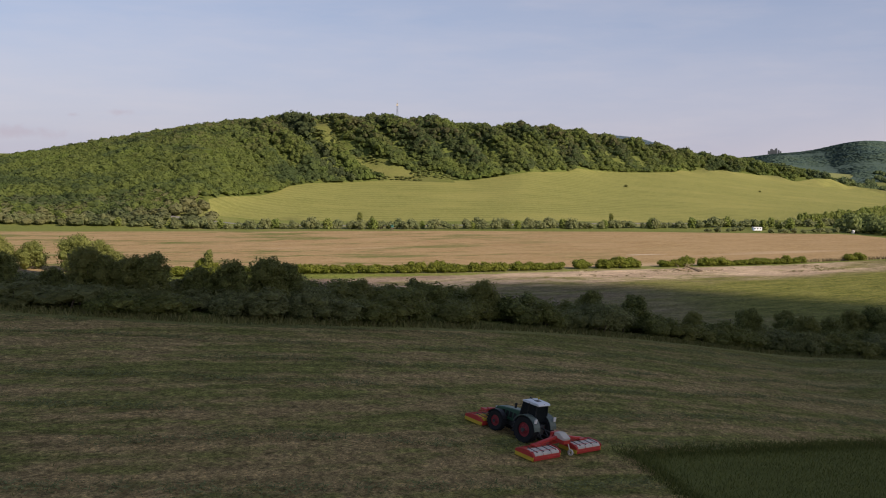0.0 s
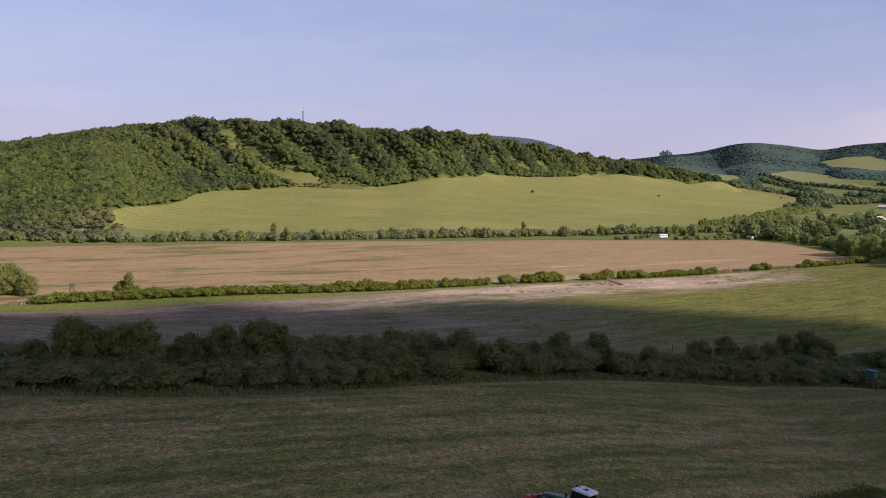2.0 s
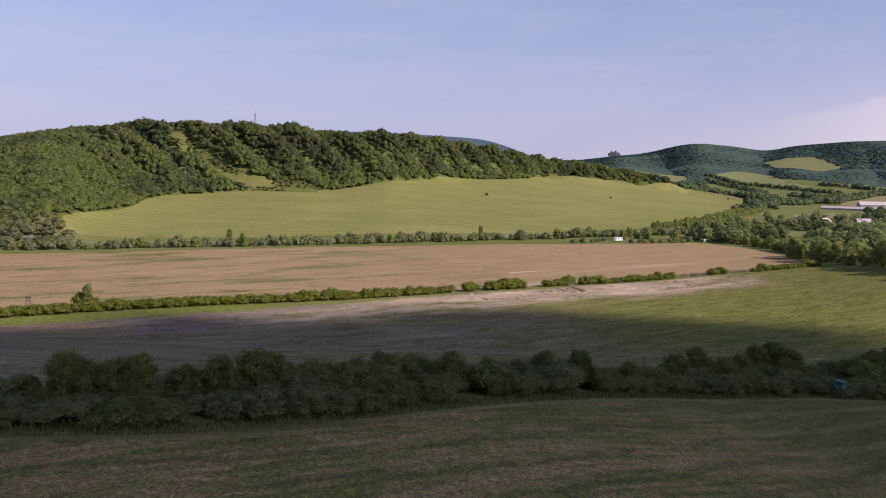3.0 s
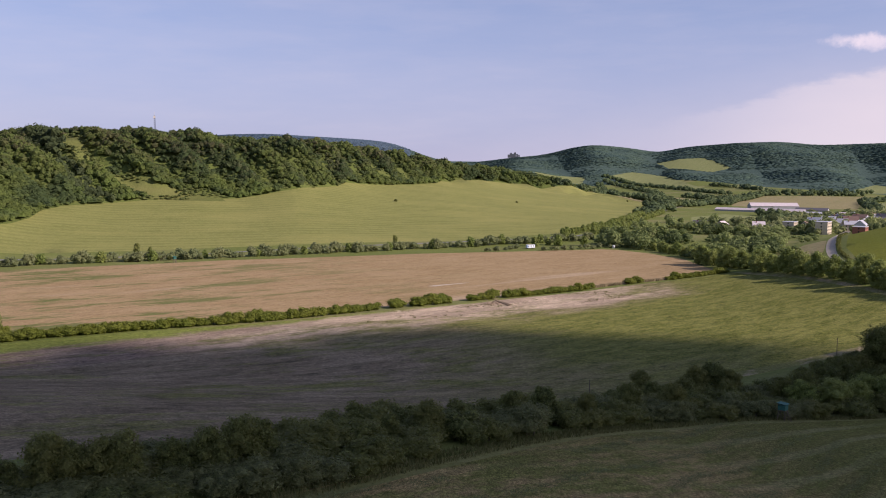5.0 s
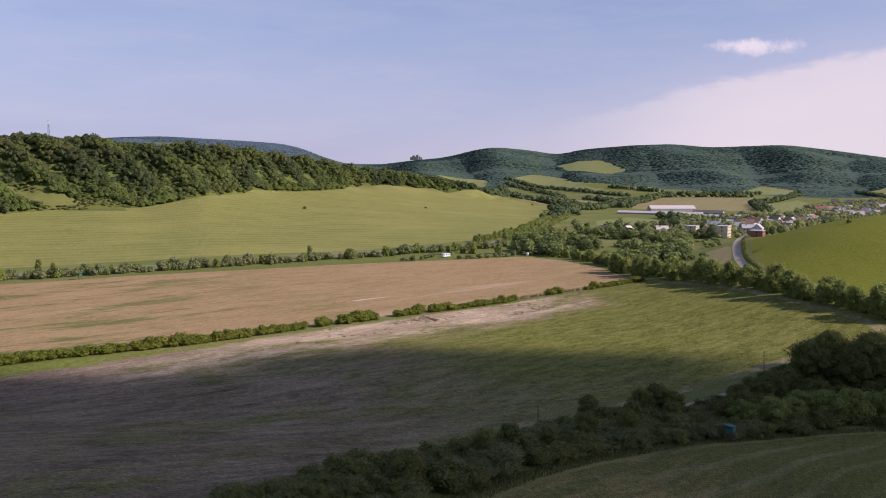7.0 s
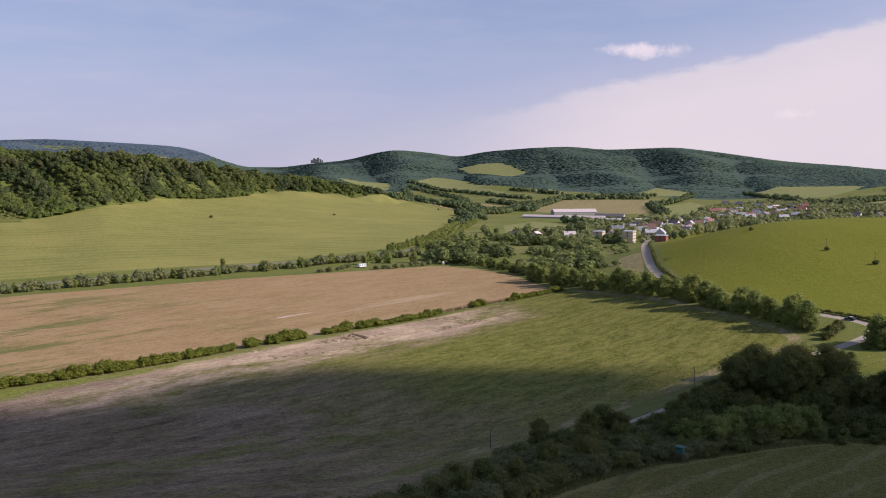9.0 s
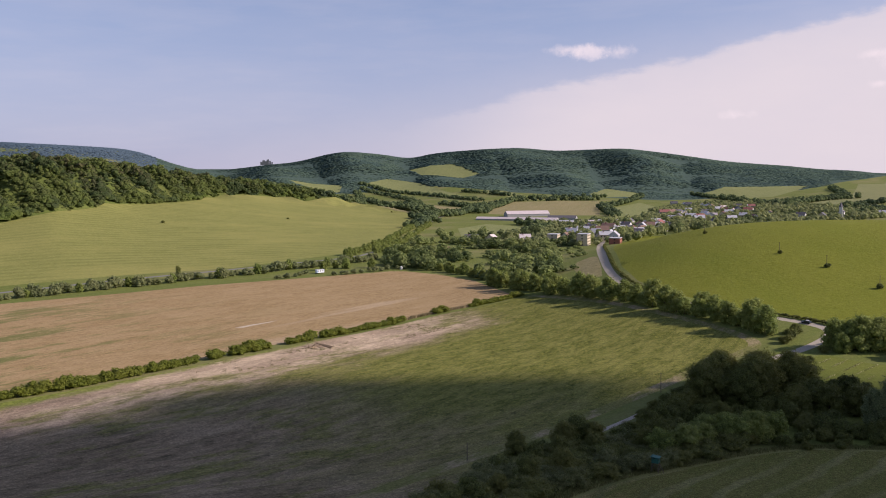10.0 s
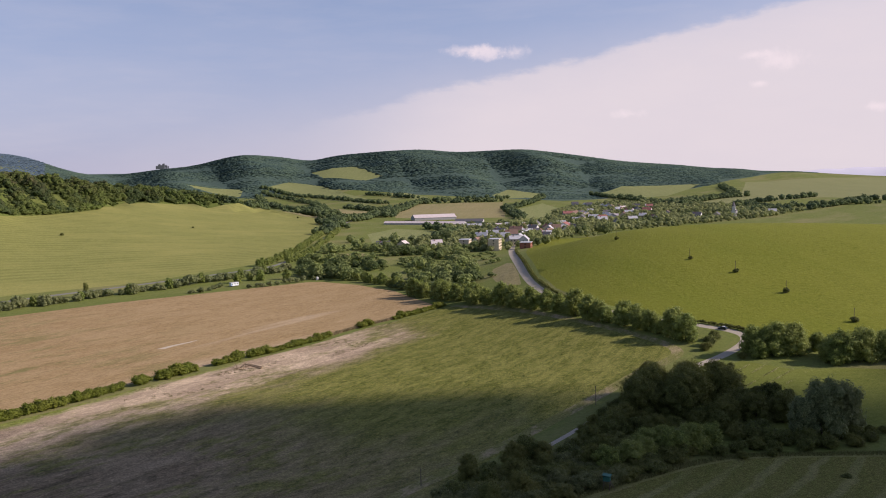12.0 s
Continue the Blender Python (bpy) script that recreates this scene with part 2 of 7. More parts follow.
def hay_field_material():
    m, nt, b = material("hay_field", 0.95, 0, 0.06)
    pos = place(nt)
    turn = radians(21)
    fine = noise_fac(nt, pos, 0.9, 6, 0.8, 0.38, 0.62, (1.7, 1, 1), turn)
    clump = noise_fac(nt, pos, 0.2, 6, 0.78, 0.42, 0.58, (2.8, 1, 1), turn)
    wide = noise_fac(nt, pos, 0.022, 5, 0.65, 0.28, 0.72, (2.6, 1, 1), turn)
    green = blend(nt, fine, (0.060, 0.078, 0.015), (0.190, 0.186, 0.040))
    green = blend(nt, math_node(nt, "MULTIPLY", clump, 0.7), green, (0.245, 0.232, 0.065))
    green = blend(nt, math_node(nt, "MULTIPLY", stripes(nt, pos, turn, 5.5, 14.0, (0.5, 0.9)), 0.12), green, (0.065, 0.085, 0.022))
    sep = nt.nodes.new("ShaderNodeSeparateXYZ")
    nt.links.new(pos, sep.inputs["Vector"])
    # bare ground, washed over by a flood: a ragged band under the far bushes, and the lower left part
    rag = noise_fac(nt, pos, 0.07, 6, 0.78, 0.30, 0.70, (2.2, 1, 1), turn)
    band = math_node(nt, "MULTIPLY_ADD", sep.outputs["X"], -0.40, sep.outputs["Y"])
    band = math_node(nt, "MULTIPLY_ADD", wide, 30, math_node(nt, "MULTIPLY_ADD", rag, 16, band))
    taper = clamp01(nt, math_node(nt, "MULTIPLY_ADD", rag, -60, sep.outputs["X"]), 205, 140)
    upper = math_node(nt, "MULTIPLY", clamp01(nt, band, 319, 345), taper)
    lower = clamp01(nt, math_node(nt, "MULTIPLY_ADD", wide, 80, math_node(nt, "MULTIPLY_ADD", rag, 40, math_node(nt, "MULTIPLY", sep.outputs["X"], -1.0))), -70, 60)
    bare = math_node(nt, "MAXIMUM", upper, math_node(nt, "MULTIPLY", lower, 0.8))
    soil = blend(nt, fine, (0.115, 0.077, 0.052), (0.27, 0.185, 0.128))
    soil = blend(nt, math_node(nt, "MULTIPLY", clump, 0.4), soil, (0.36, 0.25, 0.18))
    pale = noise_fac(nt, pos, 0.07, 6, 0.78, 0.44, 0.62, (2.6, 1, 1), turn)
    lit = math_node(nt, "MULTIPLY", upper, clamp01(nt, math_node(nt, "MULTIPLY_ADD", rag, 60, sep.outputs["X"]), -40, 60))
    lit = math_node(nt, "MULTIPLY", lit, math_node(nt, "MULTIPLY_ADD", pale, 0.5, 0.42))
    lit = math_node(nt, "MAXIMUM", lit, math_node(nt, "MULTIPLY", pale, 0.3))
    cracks = noise_fac(nt, pos, 0.16, 6, 0.85, 0.53, 0.62, (3, 1, 1), turn)
    soil = blend(nt, math_node(nt, "MULTIPLY", cracks, 0.7), soil, (0.07, 0.052, 0.04))
    soil = blend(nt, lit, soil, (0.63, 0.48, 0.325))
    weeds = noise_fac(nt, pos, 0.05, 6, 0.8, 0.51, 0.61, (2.6, 1, 1), turn)
    soil = blend(nt, math_node(nt, "MULTIPLY", weeds, 0.75), soil, green)
    col = blend(nt, bare, green, soil)
    # grassy margin along the far bushes
    edge = clamp01(nt, math_node(nt, "MULTIPLY_ADD", sep.outputs["X"], -0.40, math_node(nt, "MULTIPLY_ADD", clump, 5, sep.outputs["Y"])), 353, 361)
    col = blend(nt, edge, col, blend(nt, fine, (0.12, 0.15, 0.028), (0.24, 0.26, 0.06)))
    col = grained(nt, pos, col, 1.7, 0.34)
    col = grained(nt, pos, col, 0.45, 0.16)
    nt.links.new(col, b.inputs["Base Color"])
    bump(nt, b, fine, 0.6, 0.15)
    return m


def brown_field_material():
    m, nt, b = material("reed_stubble", 0.95, 0, 0.06)
    pos = place(nt)
    turn = radians(22)
    fine = noise_fac(nt, pos, 0.6, 5, 0.7, 0.3, 0.7, (2, 1, 1), turn)
    strand = noise_fac(nt, pos, 0.09, 6, 0.8, 0.40, 0.60, (2.6, 1, 1), turn)
    col = blend(nt, fine, (0.240, 0.159, 0.076), (0.40, 0.275, 0.134))
    col = blend(nt, math_node(nt, "MULTIPLY", strand, 0.38), col, (0.47, 0.335, 0.185))
    sep = nt.nodes.new("ShaderNodeSeparateXYZ")
    nt.links.new(pos, sep.inputs["Vector"])
    left = clamp01(nt, math_node(nt, "MULTIPLY", sep.outputs["X"], -1.0), -170, 60)
    weeds = noise_fac(nt, pos, 0.05, 6, 0.8, 0.51, 0.60, (3.4, 1, 1), turn)
    ash = noise_fac(nt, pos, 0.03, 5, 0.6, 0.60, 0.72, (8, 1, 1), turn)
    col = blend(nt, math_node(nt, "MULTIPLY", ash, 0.55), col, (0.52, 0.40, 0.27))
    col = blend(nt, math_node(nt, "MULTIPLY", math_node(nt, "MULTIPLY", weeds, left), 0.92), col, (0.135, 0.15, 0.045))
    col = grained(nt, pos, col, 1.0, 0.16)
    nt.links.new(col, b.inputs["Base Color"])
    bump(nt, b, fine, 0.5, 0.2)
    return m


def leaf_material(name, dark, light, tint=(0.13, 0.14, 0.03), rough=0.6, other=None, crown=0.0, leaf_scale=2.6, spread=0.42, relief=0.12, thin=0.48, dry=None):
    """Foliage whose clumps differ one from another."""
    m, nt, b = material(name, rough, 0, 0.25)
    n, k = nt.nodes.new, nt.links.new
    geo = n("ShaderNodeNewGeometry")
    col = blend(nt, geo.outputs["Random Per Island"], dark, light)
    if crown:
        # crowns differ one from the next
        cell = n("ShaderNodeTexVoronoi")
        cell.voronoi_dimensions = "2D"
        cell.inputs["Scale"].default_value = crown
        k(geo.outputs["Position"], cell.inputs["Vector"])
        pick = n("ShaderNodeSeparateColor")
        k(cell.outputs["Color"], pick.inputs["Color"])
        each = math_node(nt, "MULTIPLY_ADD", pick.outputs["Red"], 0.72, math_node(nt, "MULTIPLY", geo.outputs["Random Per Island"], 0.28))
        col = blend(nt, each, dark, light)
    leaves = noise_fac(nt, geo.outputs["Position"], leaf_scale, 3, 0.7, 0.36, 0.64)
    col = blend(nt, 1.0, col, blend(nt, leaves, (1 - spread,) * 3, (1 + spread,) * 3), "MULTIPLY")
    info = n("ShaderNodeObjectInfo")
    col = blend(nt, math_node(nt, "MULTIPLY", info.outputs["Random"], 0.6), col, tint)
    patch = noise_fac(nt, geo.outputs["Position"], 0.05, 3, 0.5, 0.4, 0.7)
    col = blend(nt, math_node(nt, "MULTIPLY", patch, 0.35), col, tint)
    if other:
        # groups of another kind of tree
        sort = noise_fac(nt, geo.outputs["Position"], 0.011, 5, 0.7, 0.49, 0.57)
        col = blend(nt, math_node(nt, "MULTIPLY", sort, 0.7), col, other)
        sort = noise_fac(nt, geo.outputs["Position"], 0.014, 5, 0.65, 0.54, 0.64, (1, 1, 2))
        col = blend(nt, math_node(nt, "MULTIPLY", sort, 0.5), col, light)
    if dry:
        # sparse greyish trees, commoner towards the top of the ridge
        up = n("ShaderNodeSeparateXYZ")
        k(geo.outputs["Position"], up.inputs["Vector"])
        high = clamp01(nt, up.outputs["Z"], 22, 88)
        some = noise_fac(nt, geo.outputs["Position"], 0.02, 4, 0.7, 0.36, 0.62)
        each = clamp01(nt, geo.outputs["Random Per Island"], 0.38, 0.72)
        some = math_node(nt, "MULTIPLY", math_node(nt, "MULTIPLY_ADD", high, 0.75, 0.12), math_node(nt, "MULTIPLY", some, each))
        col = blend(nt, some, col, dry)
    k(col, b.inputs["Base Color"])
    tr = n("ShaderNodeBsdfTranslucent")
    k(col, tr.inputs["Color"])
    mx = n("ShaderNodeMixShader")
    bump(nt, b, leaves, 0.6, relief)
    mx.inputs["Fac"].default_value = thin
    k(b.outputs["BSDF"], mx.inputs[1])
    k(tr.outputs["BSDF"], mx.inputs[2])
    k(mx.outputs["Shader"], nt.nodes["Material Output"].inputs["Surface"])
    return m


def plain(name, colour, rough=0.6, metal=0.0, vary=0.25, scale=3.0, spec=0.3):
    """A paint, metal or plaster with slight stains."""
    m, nt, b = material(name, rough, metal, spec)
    pos = nt.nodes.new("ShaderNodeTexCoord").outputs["Object"]
    f = noise_fac(nt, pos, scale, 5, 0.6, 0.35, 0.7)
    col = blend(nt, math_node(nt, "MULTIPLY", f, vary), colour, tuple(c * 0.55 for c in colour))
    nt.links.new(col, b.inputs["Base Color"])
    return m


make_world()
MAT_NEAR = near_field_material()
MAT_UNMOWN = ground_material("uncut_grass", (0.085, 0.098, 0.024), (0.165, 0.170, 0.048), (0.09, 0.105, 0.026), (0.13, 0.138, 0.036), 0.4, 5, 0.3, 0.4, 0.8)[0]
MAT_HAY = hay_field_material()
MAT_BROWN = brown_field_material()
MAT_MEADOW = ground_material("mown_meadow", (0.178, 0.186, 0.048), (0.272, 0.262, 0.082), (0.15, 0.162, 0.045), (0.31, 0.285, 0.09), radians(4), 13, 0.5, 0.5, 4.0)[0]
MAT_PASTURE = ground_material("pasture", (0.130, 0.142, 0.013), (0.202, 0.208, 0.027), (0.188, 0.192, 0.027), (0.152, 0.174, 0.017), radians(60), 14, 0.2, 0.6, 3.0)[0]
MAT_PADDOCK = ground_material("cut_paddock", (0.105, 0.128, 0.019), (0.185, 0.198, 0.042), (0.20, 0.205, 0.058), (0.12, 0.142, 0.026), radians(140), 4.5, 0.25, 0.6, 1.5)[0]
MAT_ROUGH = ground_material("rough_grass", (0.09, 0.12, 0.026), (0.175, 0.195, 0.05), (0.19, 0.19, 0.065), (0.25, 0.215, 0.10), 0.3, 9, 0.3, 0.6, 2.0)[0]
MAT_WOODLAND = ground_material("wood_floor", (0.075, 0.10, 0.024), (0.13, 0.155, 0.038), (0.11, 0.13, 0.03), (0.15, 0.155, 0.045), 0.5, 9, 0.3, 0.45, 4.0)[0]
# Olive of the distant rise, greyed a little: haze put into the colour
MAT_HAZEOLIVE = ground_material("far_olive_field", (0.18, 0.188, 0.075), (0.245, 0.245, 0.105), (0.24, 0.235, 0.105), (0.20, 0.21, 0.085), 0.8, 20, 0.4, 0.4, 8.0)[0]
# Floor under the far crowns, with the same bluish haze put into its colour
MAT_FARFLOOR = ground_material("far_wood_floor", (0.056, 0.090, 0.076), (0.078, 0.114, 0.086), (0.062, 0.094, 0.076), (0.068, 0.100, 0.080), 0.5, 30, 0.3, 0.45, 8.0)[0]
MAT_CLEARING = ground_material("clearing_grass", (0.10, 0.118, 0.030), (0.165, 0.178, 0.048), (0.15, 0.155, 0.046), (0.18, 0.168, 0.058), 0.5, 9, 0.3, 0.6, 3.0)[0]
# Distant meadows: green made less saturated, haze included in the base colour
MAT_HAZEGREEN = ground_material("far_meadow", (0.175, 0.195, 0.070), (0.245, 0.255, 0.098), (0.25, 0.25, 0.105), (0.185, 0.205, 0.075), 0.8, 20, 0.4, 0.4, 8.0)[0]
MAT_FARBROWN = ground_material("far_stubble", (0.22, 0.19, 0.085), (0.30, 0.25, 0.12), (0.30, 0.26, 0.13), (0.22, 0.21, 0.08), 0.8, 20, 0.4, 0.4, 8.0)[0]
MAT_ROAD = ground_material("worn_asphalt", (0.35, 0.30, 0.235), (0.45, 0.385, 0.305), (0.38, 0.325, 0.26), (0.40, 0.335, 0.26), 0.8, 2, 0.2, 0.3, 0.6)[0]
MAT_MAINROAD = ground_material("dark_asphalt", (0.17, 0.165, 0.155), (0.23, 0.22, 0.205), (0.20, 0.19, 0.17), (0.19, 0.18, 0.165), 0.8, 2, 0.2, 0.3, 0.6)[0]
def track_material():
    """Worn soil broken by grass."""
    m, nt, b = material("worn_track", 0.95, 0, 0.06)
    pos = place(nt)
    fine = noise_fac(nt, pos, 1.2, 5, 0.75, 0.36, 0.64)
    grown = noise_fac(nt, pos, 0.13, 6, 0.8, 0.34, 0.53, (3, 1, 1), radians(30))
    soil = blend(nt, fine, (0.27, 0.20, 0.12), (0.46, 0.355, 0.225))
    col = blend(nt, math_node(nt, "MULTIPLY", grown, 0.86), soil, blend(nt, fine, (0.08, 0.095, 0.02), (0.20, 0.205, 0.05)))
    nt.links.new(col, b.inputs["Base Color"])
    bump(nt, b, fine, 0.5, 0.1)
    return m


MAT_ASH = plain("pale_ash", (0.56, 0.47, 0.36), 0.95, 0, 0.4, 0.5, 0.05)
MAT_VERGE = ground_material("long_verge_grass", (0.12, 0.125, 0.03), (0.26, 0.24, 0.085), (0.30, 0.26, 0.11), (0.10, 0.12, 0.03), 0.4, 3, 0.2, 0.7, 1.2)[0]
MAT_DIRT = track_material()
LEAF_DARK = leaf_material("hedge_leaves", (0.074, 0.095, 0.025), (0.192, 0.22, 0.058), (0.215, 0.207, 0.052))
LEAF_HEDGE = leaf_material("hedge_bush_leaves", (0.088, 0.108, 0.030), (0.232, 0.255, 0.072), (0.255, 0.240, 0.066))
LEAF_SAGE = leaf_material("sage_leaves", (0.115, 0.128, 0.046), (0.265, 0.275, 0.105), (0.245, 0.25, 0.09))
LEAF_MID = leaf_material("tree_leaves", (0.14, 0.185, 0.045), (0.32, 0.385, 0.095), (0.33, 0.35, 0.095))
LEAF_BRIGHT = leaf_material("sunny_leaves", (0.125, 0.158, 0.020), (0.245, 0.285, 0.042), (0.26, 0.27, 0.045))
LEAF_WILLOW = leaf_material("willow_leaves", (0.15, 0.185, 0.08), (0.27, 0.305, 0.13), (0.30, 0.305, 0.13))
# Yellower copy of the willow leaves, with sunlight put into the colour
LEAF_GOLD = leaf_material("sunlit_willow_leaves", (0.15, 0.178, 0.045), (0.285, 0.305, 0.085), (0.29, 0.295, 0.085))
LEAF_WOOD = leaf_material("wood_crowns", (0.068, 0.114, 0.026), (0.174, 0.238, 0.046), (0.152, 0.178, 0.046), 0.85, (0.052, 0.084, 0.036), 0.11, 0.7, 0.28, 0.3, 0.42, (0.14, 0.118, 0.062))
LEAF_STAND = leaf_material("stand_crowns", (0.036, 0.060, 0.026), (0.088, 0.124, 0.038), (0.080, 0.092, 0.036), 0.85, None, 0.11, 0.7, 0.28, 0.3, 0.32)
LEAF_YOUNG = leaf_material("young_growth", (0.10, 0.13, 0.036), (0.165, 0.19, 0.05), (0.18, 0.175, 0.06), 0.85, None, 0.16, 0.9, 0.3, 0.4, 0.25)
LEAF_MARGIN = leaf_material("margin_leaves", (0.085, 0.105, 0.042), (0.21, 0.215, 0.10), (0.185, 0.175, 0.065), 0.8, (0.07, 0.10, 0.04), 0.13, 0.9, 0.35, 0.4, 0.3)
LEAF_THICKET = leaf_material("thicket_leaves", (0.145, 0.20, 0.055), (0.34, 0.39, 0.135), (0.38, 0.38, 0.18), 0.8, (0.085, 0.125, 0.045), 0.10, 1.0)
LEAF_LINES = leaf_material("tree_line_leaves", (0.075, 0.115, 0.045), (0.16, 0.205, 0.075), (0.15, 0.175, 0.07), 0.85, (0.06, 0.09, 0.045), 0.09, 0.8, 0.3, 0.3, 0.3)
# Far crowns: the bluish haze of distance is mixed into the leaf colour
LEAF_FAR = leaf_material("haze_tinted_crowns", (0.054, 0.090, 0.074), (0.094, 0.136, 0.094), (0.080, 0.114, 0.086), 0.95, (0.052, 0.086, 0.080), 0.09, 0.2, 0.16, 0.15, 0.15)
# Mountain behind the ridge: leaves coloured blue to stand for thicker haze
LEAF_HAZE = leaf_material("haze_blue_crowns", (0.062, 0.098, 0.135), (0.092, 0.132, 0.168), (0.085, 0.12, 0.152), 0.95, None, 0.03, 0.14, 0.12, 0.3, 0.15)
for m in (LEAF_FAR, LEAF_HAZE):
    m.node_tree.nodes["Principled BSDF"].inputs["Specular IOR Level"].default_value = 0.04
BARK = plain("bark", (0.11, 0.085, 0.06), 0.9, 0, 0.5, 4)
LOG = plain("bare_log", (0.33, 0.24, 0.15), 0.85, 0, 0.5, 2)
WOOD = plain("weathered_wood", (0.16, 0.125, 0.09), 0.85, 0, 0.5, 6)


# ---------------------------------------------------------------- shape of the land
def ease(a, b, v):
    k = np.clip((v - a) / (b - a), 0, 1)
    return k * k * (3 - 2 * k)


def soft_max(v, w):
    """max(v, 0) with a rounded corner of width w"""
    return 0.5 * (v + np.sqrt(v * v + w * w))


# Wooded ridge, by bearing in degrees: foot of its meadow, lower edge of the wood (distance, height), crest (distance, height)
RIDGE = np.array([
    (-75, 640, 700, -12, 1500, 0), (-38, 630, 670, -13, 1400, 14), (-26.4, 620, 660, -13, 1300, 32), (-20.3, 620, 680, -10, 1220, 57), (-15.5, 635, 690, 1, 1190, 75),
    (-12, 645, 830, 9, 1180, 84), (-10.2, 650, 890, 12, 1170, 87), (-5.9, 658, 950, 13, 1170, 91), (-0.9, 665, 975, 17, 1170, 90), (1.7, 668, 995, 18, 1190, 82), (5, 675, 1025, 26, 1210, 85),
    (7.8, 680, 1095, 27, 1270, 82), (11.3, 690, 1220, 29, 1370, 73), (14.7, 705, 1350, 32, 1500, 60), (18.1, 720, 1500, 29, 1730, 50),
    (21.3, 735, 1600, 18, 1850, 34), (26, 760, 1600, 2, 1850, 8), (60, 800, 1600, -5, 1850, -5)])
# Far hills, by bearing: crest height above the sea of fields
FAR = np.array([
    (-75, 30), (-12, 95), (0, 197), (2.7, 218), (5.5, 225), (9, 214), (12, 203), (13.5, 190), (14.5, 160), (15.5, 133), (16.7, 113), (18, 106), (19.6, 117), (21, 130), (22.9, 139), (25.8, 188), (28.2, 174), (30.1, 151),
    (31.7, 177), (34.6, 191), (37.1, 197), (39.3, 180), (40.7, 183), (43.6, 189), (46.1, 165), (49.7, 126), (53.1, 106), (55.3, 88), (56.7, 87), (57.9, 70), (59.6, 72), (62, 56), (64.7, 42), (100, 30)])


def polar(x, y, ox=0.0, oy=0.0):
    return np.degrees(np.arctan2(x - ox, y - oy)), np.hypot(x - ox, y - oy)


def height(x, y):
    """Height of the land in metres at a place of the plan."""
    x, y = np.asarray(x, float), np.asarray(y, float)
    # hillside below the camera, falling to the valley floor
    u = 0.83 * x + 0.55 * y
    near = 25.5 * (soft_max(1 - (u - 5) / 226, 0.1) - soft_max(-(u + 30) / 226, 0.3))
    z = -16 + np.clip(near, 0, 40) * (1 - ease(135, 300, y + 0.25 * x))
    # shoulder of the hill that is being mown
    shoulder = soft_max(15.0 - 0.15 * x - 0.0065 * y - 0.00093 * x * x, 3) - 10
    here = (1 - ease(118, 170, y - 0.45 * x)) * (1 - ease(55, 115, x)) * ease(-150, -60, x)
    z = z + (shoulder - z) * here
    # valley floor climbing slowly away
    b, d = polar(x, y)
    z = z + 0.007 * soft_max(d - 700, 150)
    # rounded pasture hill
    p, q = 0.707 * (x + y), 0.707 * (x - y)
    z = z + 42.5 * np.exp(-0.5 * ((p - 650) / 170) ** 2) / (1 + np.exp(-(q + 66) / 34)) * np.exp(-0.5 * (np.maximum(q - 60, 0) / 330) ** 2)
    # meadow and wooded ridge
    foot, edge, edge_z, crest, crest_z = (np.interp(b, RIDGE[:, 0], RIDGE[:, k]) for k in range(1, 6))
    crest_z = crest_z - 3.2
    on = (1 - ease(21, 33, b)) * ease(-90, -70, b)
    up = np.clip((d - foot) / (edge - foot), 0, 1)
    up = up * (0.6 + 0.4 * up)
    k = np.clip((d - edge) / (crest - edge), 0, 1)
    wood = np.sin(k * np.pi / 2) ** 1.1
    spur = np.sin((b + (d - 1080) * 0.03) * 1.95) * 9.5 * np.sin(np.pi * k) * ease(-16, -9, b)
    rise = (edge_z - z) * up + (crest_z - edge_z) * wood + spur - (crest_z + 8) * 0.8 * ease(0, 800, d - crest)
    z = z + rise * on * (d > foot)
    # far hills
    b, d = polar(x, y, -65, 29)
    far = sum(w * np.interp(b + k, FAR[:, 0], FAR[:, 1]) for k, w in ((-0.9, 0.15), (-0.45, 0.22), (0, 0.3), (0.45, 0.2), (0.9, 0.13))) - 11.5
    swell = 9 * np.sin(x * 0.0047 + 1) * np.sin(y * 0.0039) * ease(1700, 2300, d) * (1 - ease(3400, 3900, d))
    swell = swell + 7 * np.sin(x * 0.0121 + y * 0.004 + 2) * np.sin(y * 0.0087 - x * 0.003) * ease(2500, 3000, d) * (1 - ease(3500, 3900, d))
    swell = swell + 7 * np.sin(b * 1.05 + d * 0.0034) * np.sin(b * 0.31 - d * 0.0021 + 1) * ease(2600, 3000, d) * (1 - ease(3550, 3850, d))
    swell = swell + 6 * (2 * np.abs(np.sin(0.551 * (b - 30.06) + (d - 3300) * 0.0009)) - 1) * ease(2500, 2950, d) * (1 - ease(3250, 3850, d)) * ease(15, 18, b)
    z = z + (far - z) * ease(2300, 3950, d) ** 1.25 + swell * (1 - 0.85 * ease(46, 51, b))
    z = z + 14 * ease(47, 60, b) * ease(1300, 2400, d) * (1 - ease(2400, 3300, d))
    return z - (far + 20) * ease(4100, 5300, d)


# ---------------------------------------------------------------- mesh helpers
def mesh_object(name, verts, faces, mat, parent=None, smooth=False, mats=None, slots=None):
    me = bpy.data.meshes.new(name)
    me.from_pydata([tuple(v) for v in verts], [], [tuple(int(i) for i in f) for f in faces])
    for m in mats or [mat]:
        me.materials.append(m)
    if slots is not None:
        me.polygons.foreach_set("material_index", np.asarray(slots, np.int32))
    if smooth:
        me.polygons.foreach_set("use_smooth", np.ones(len(me.polygons), bool))
    me.update()
    ob = new(name, me)
    ob.parent = parent
    return ob


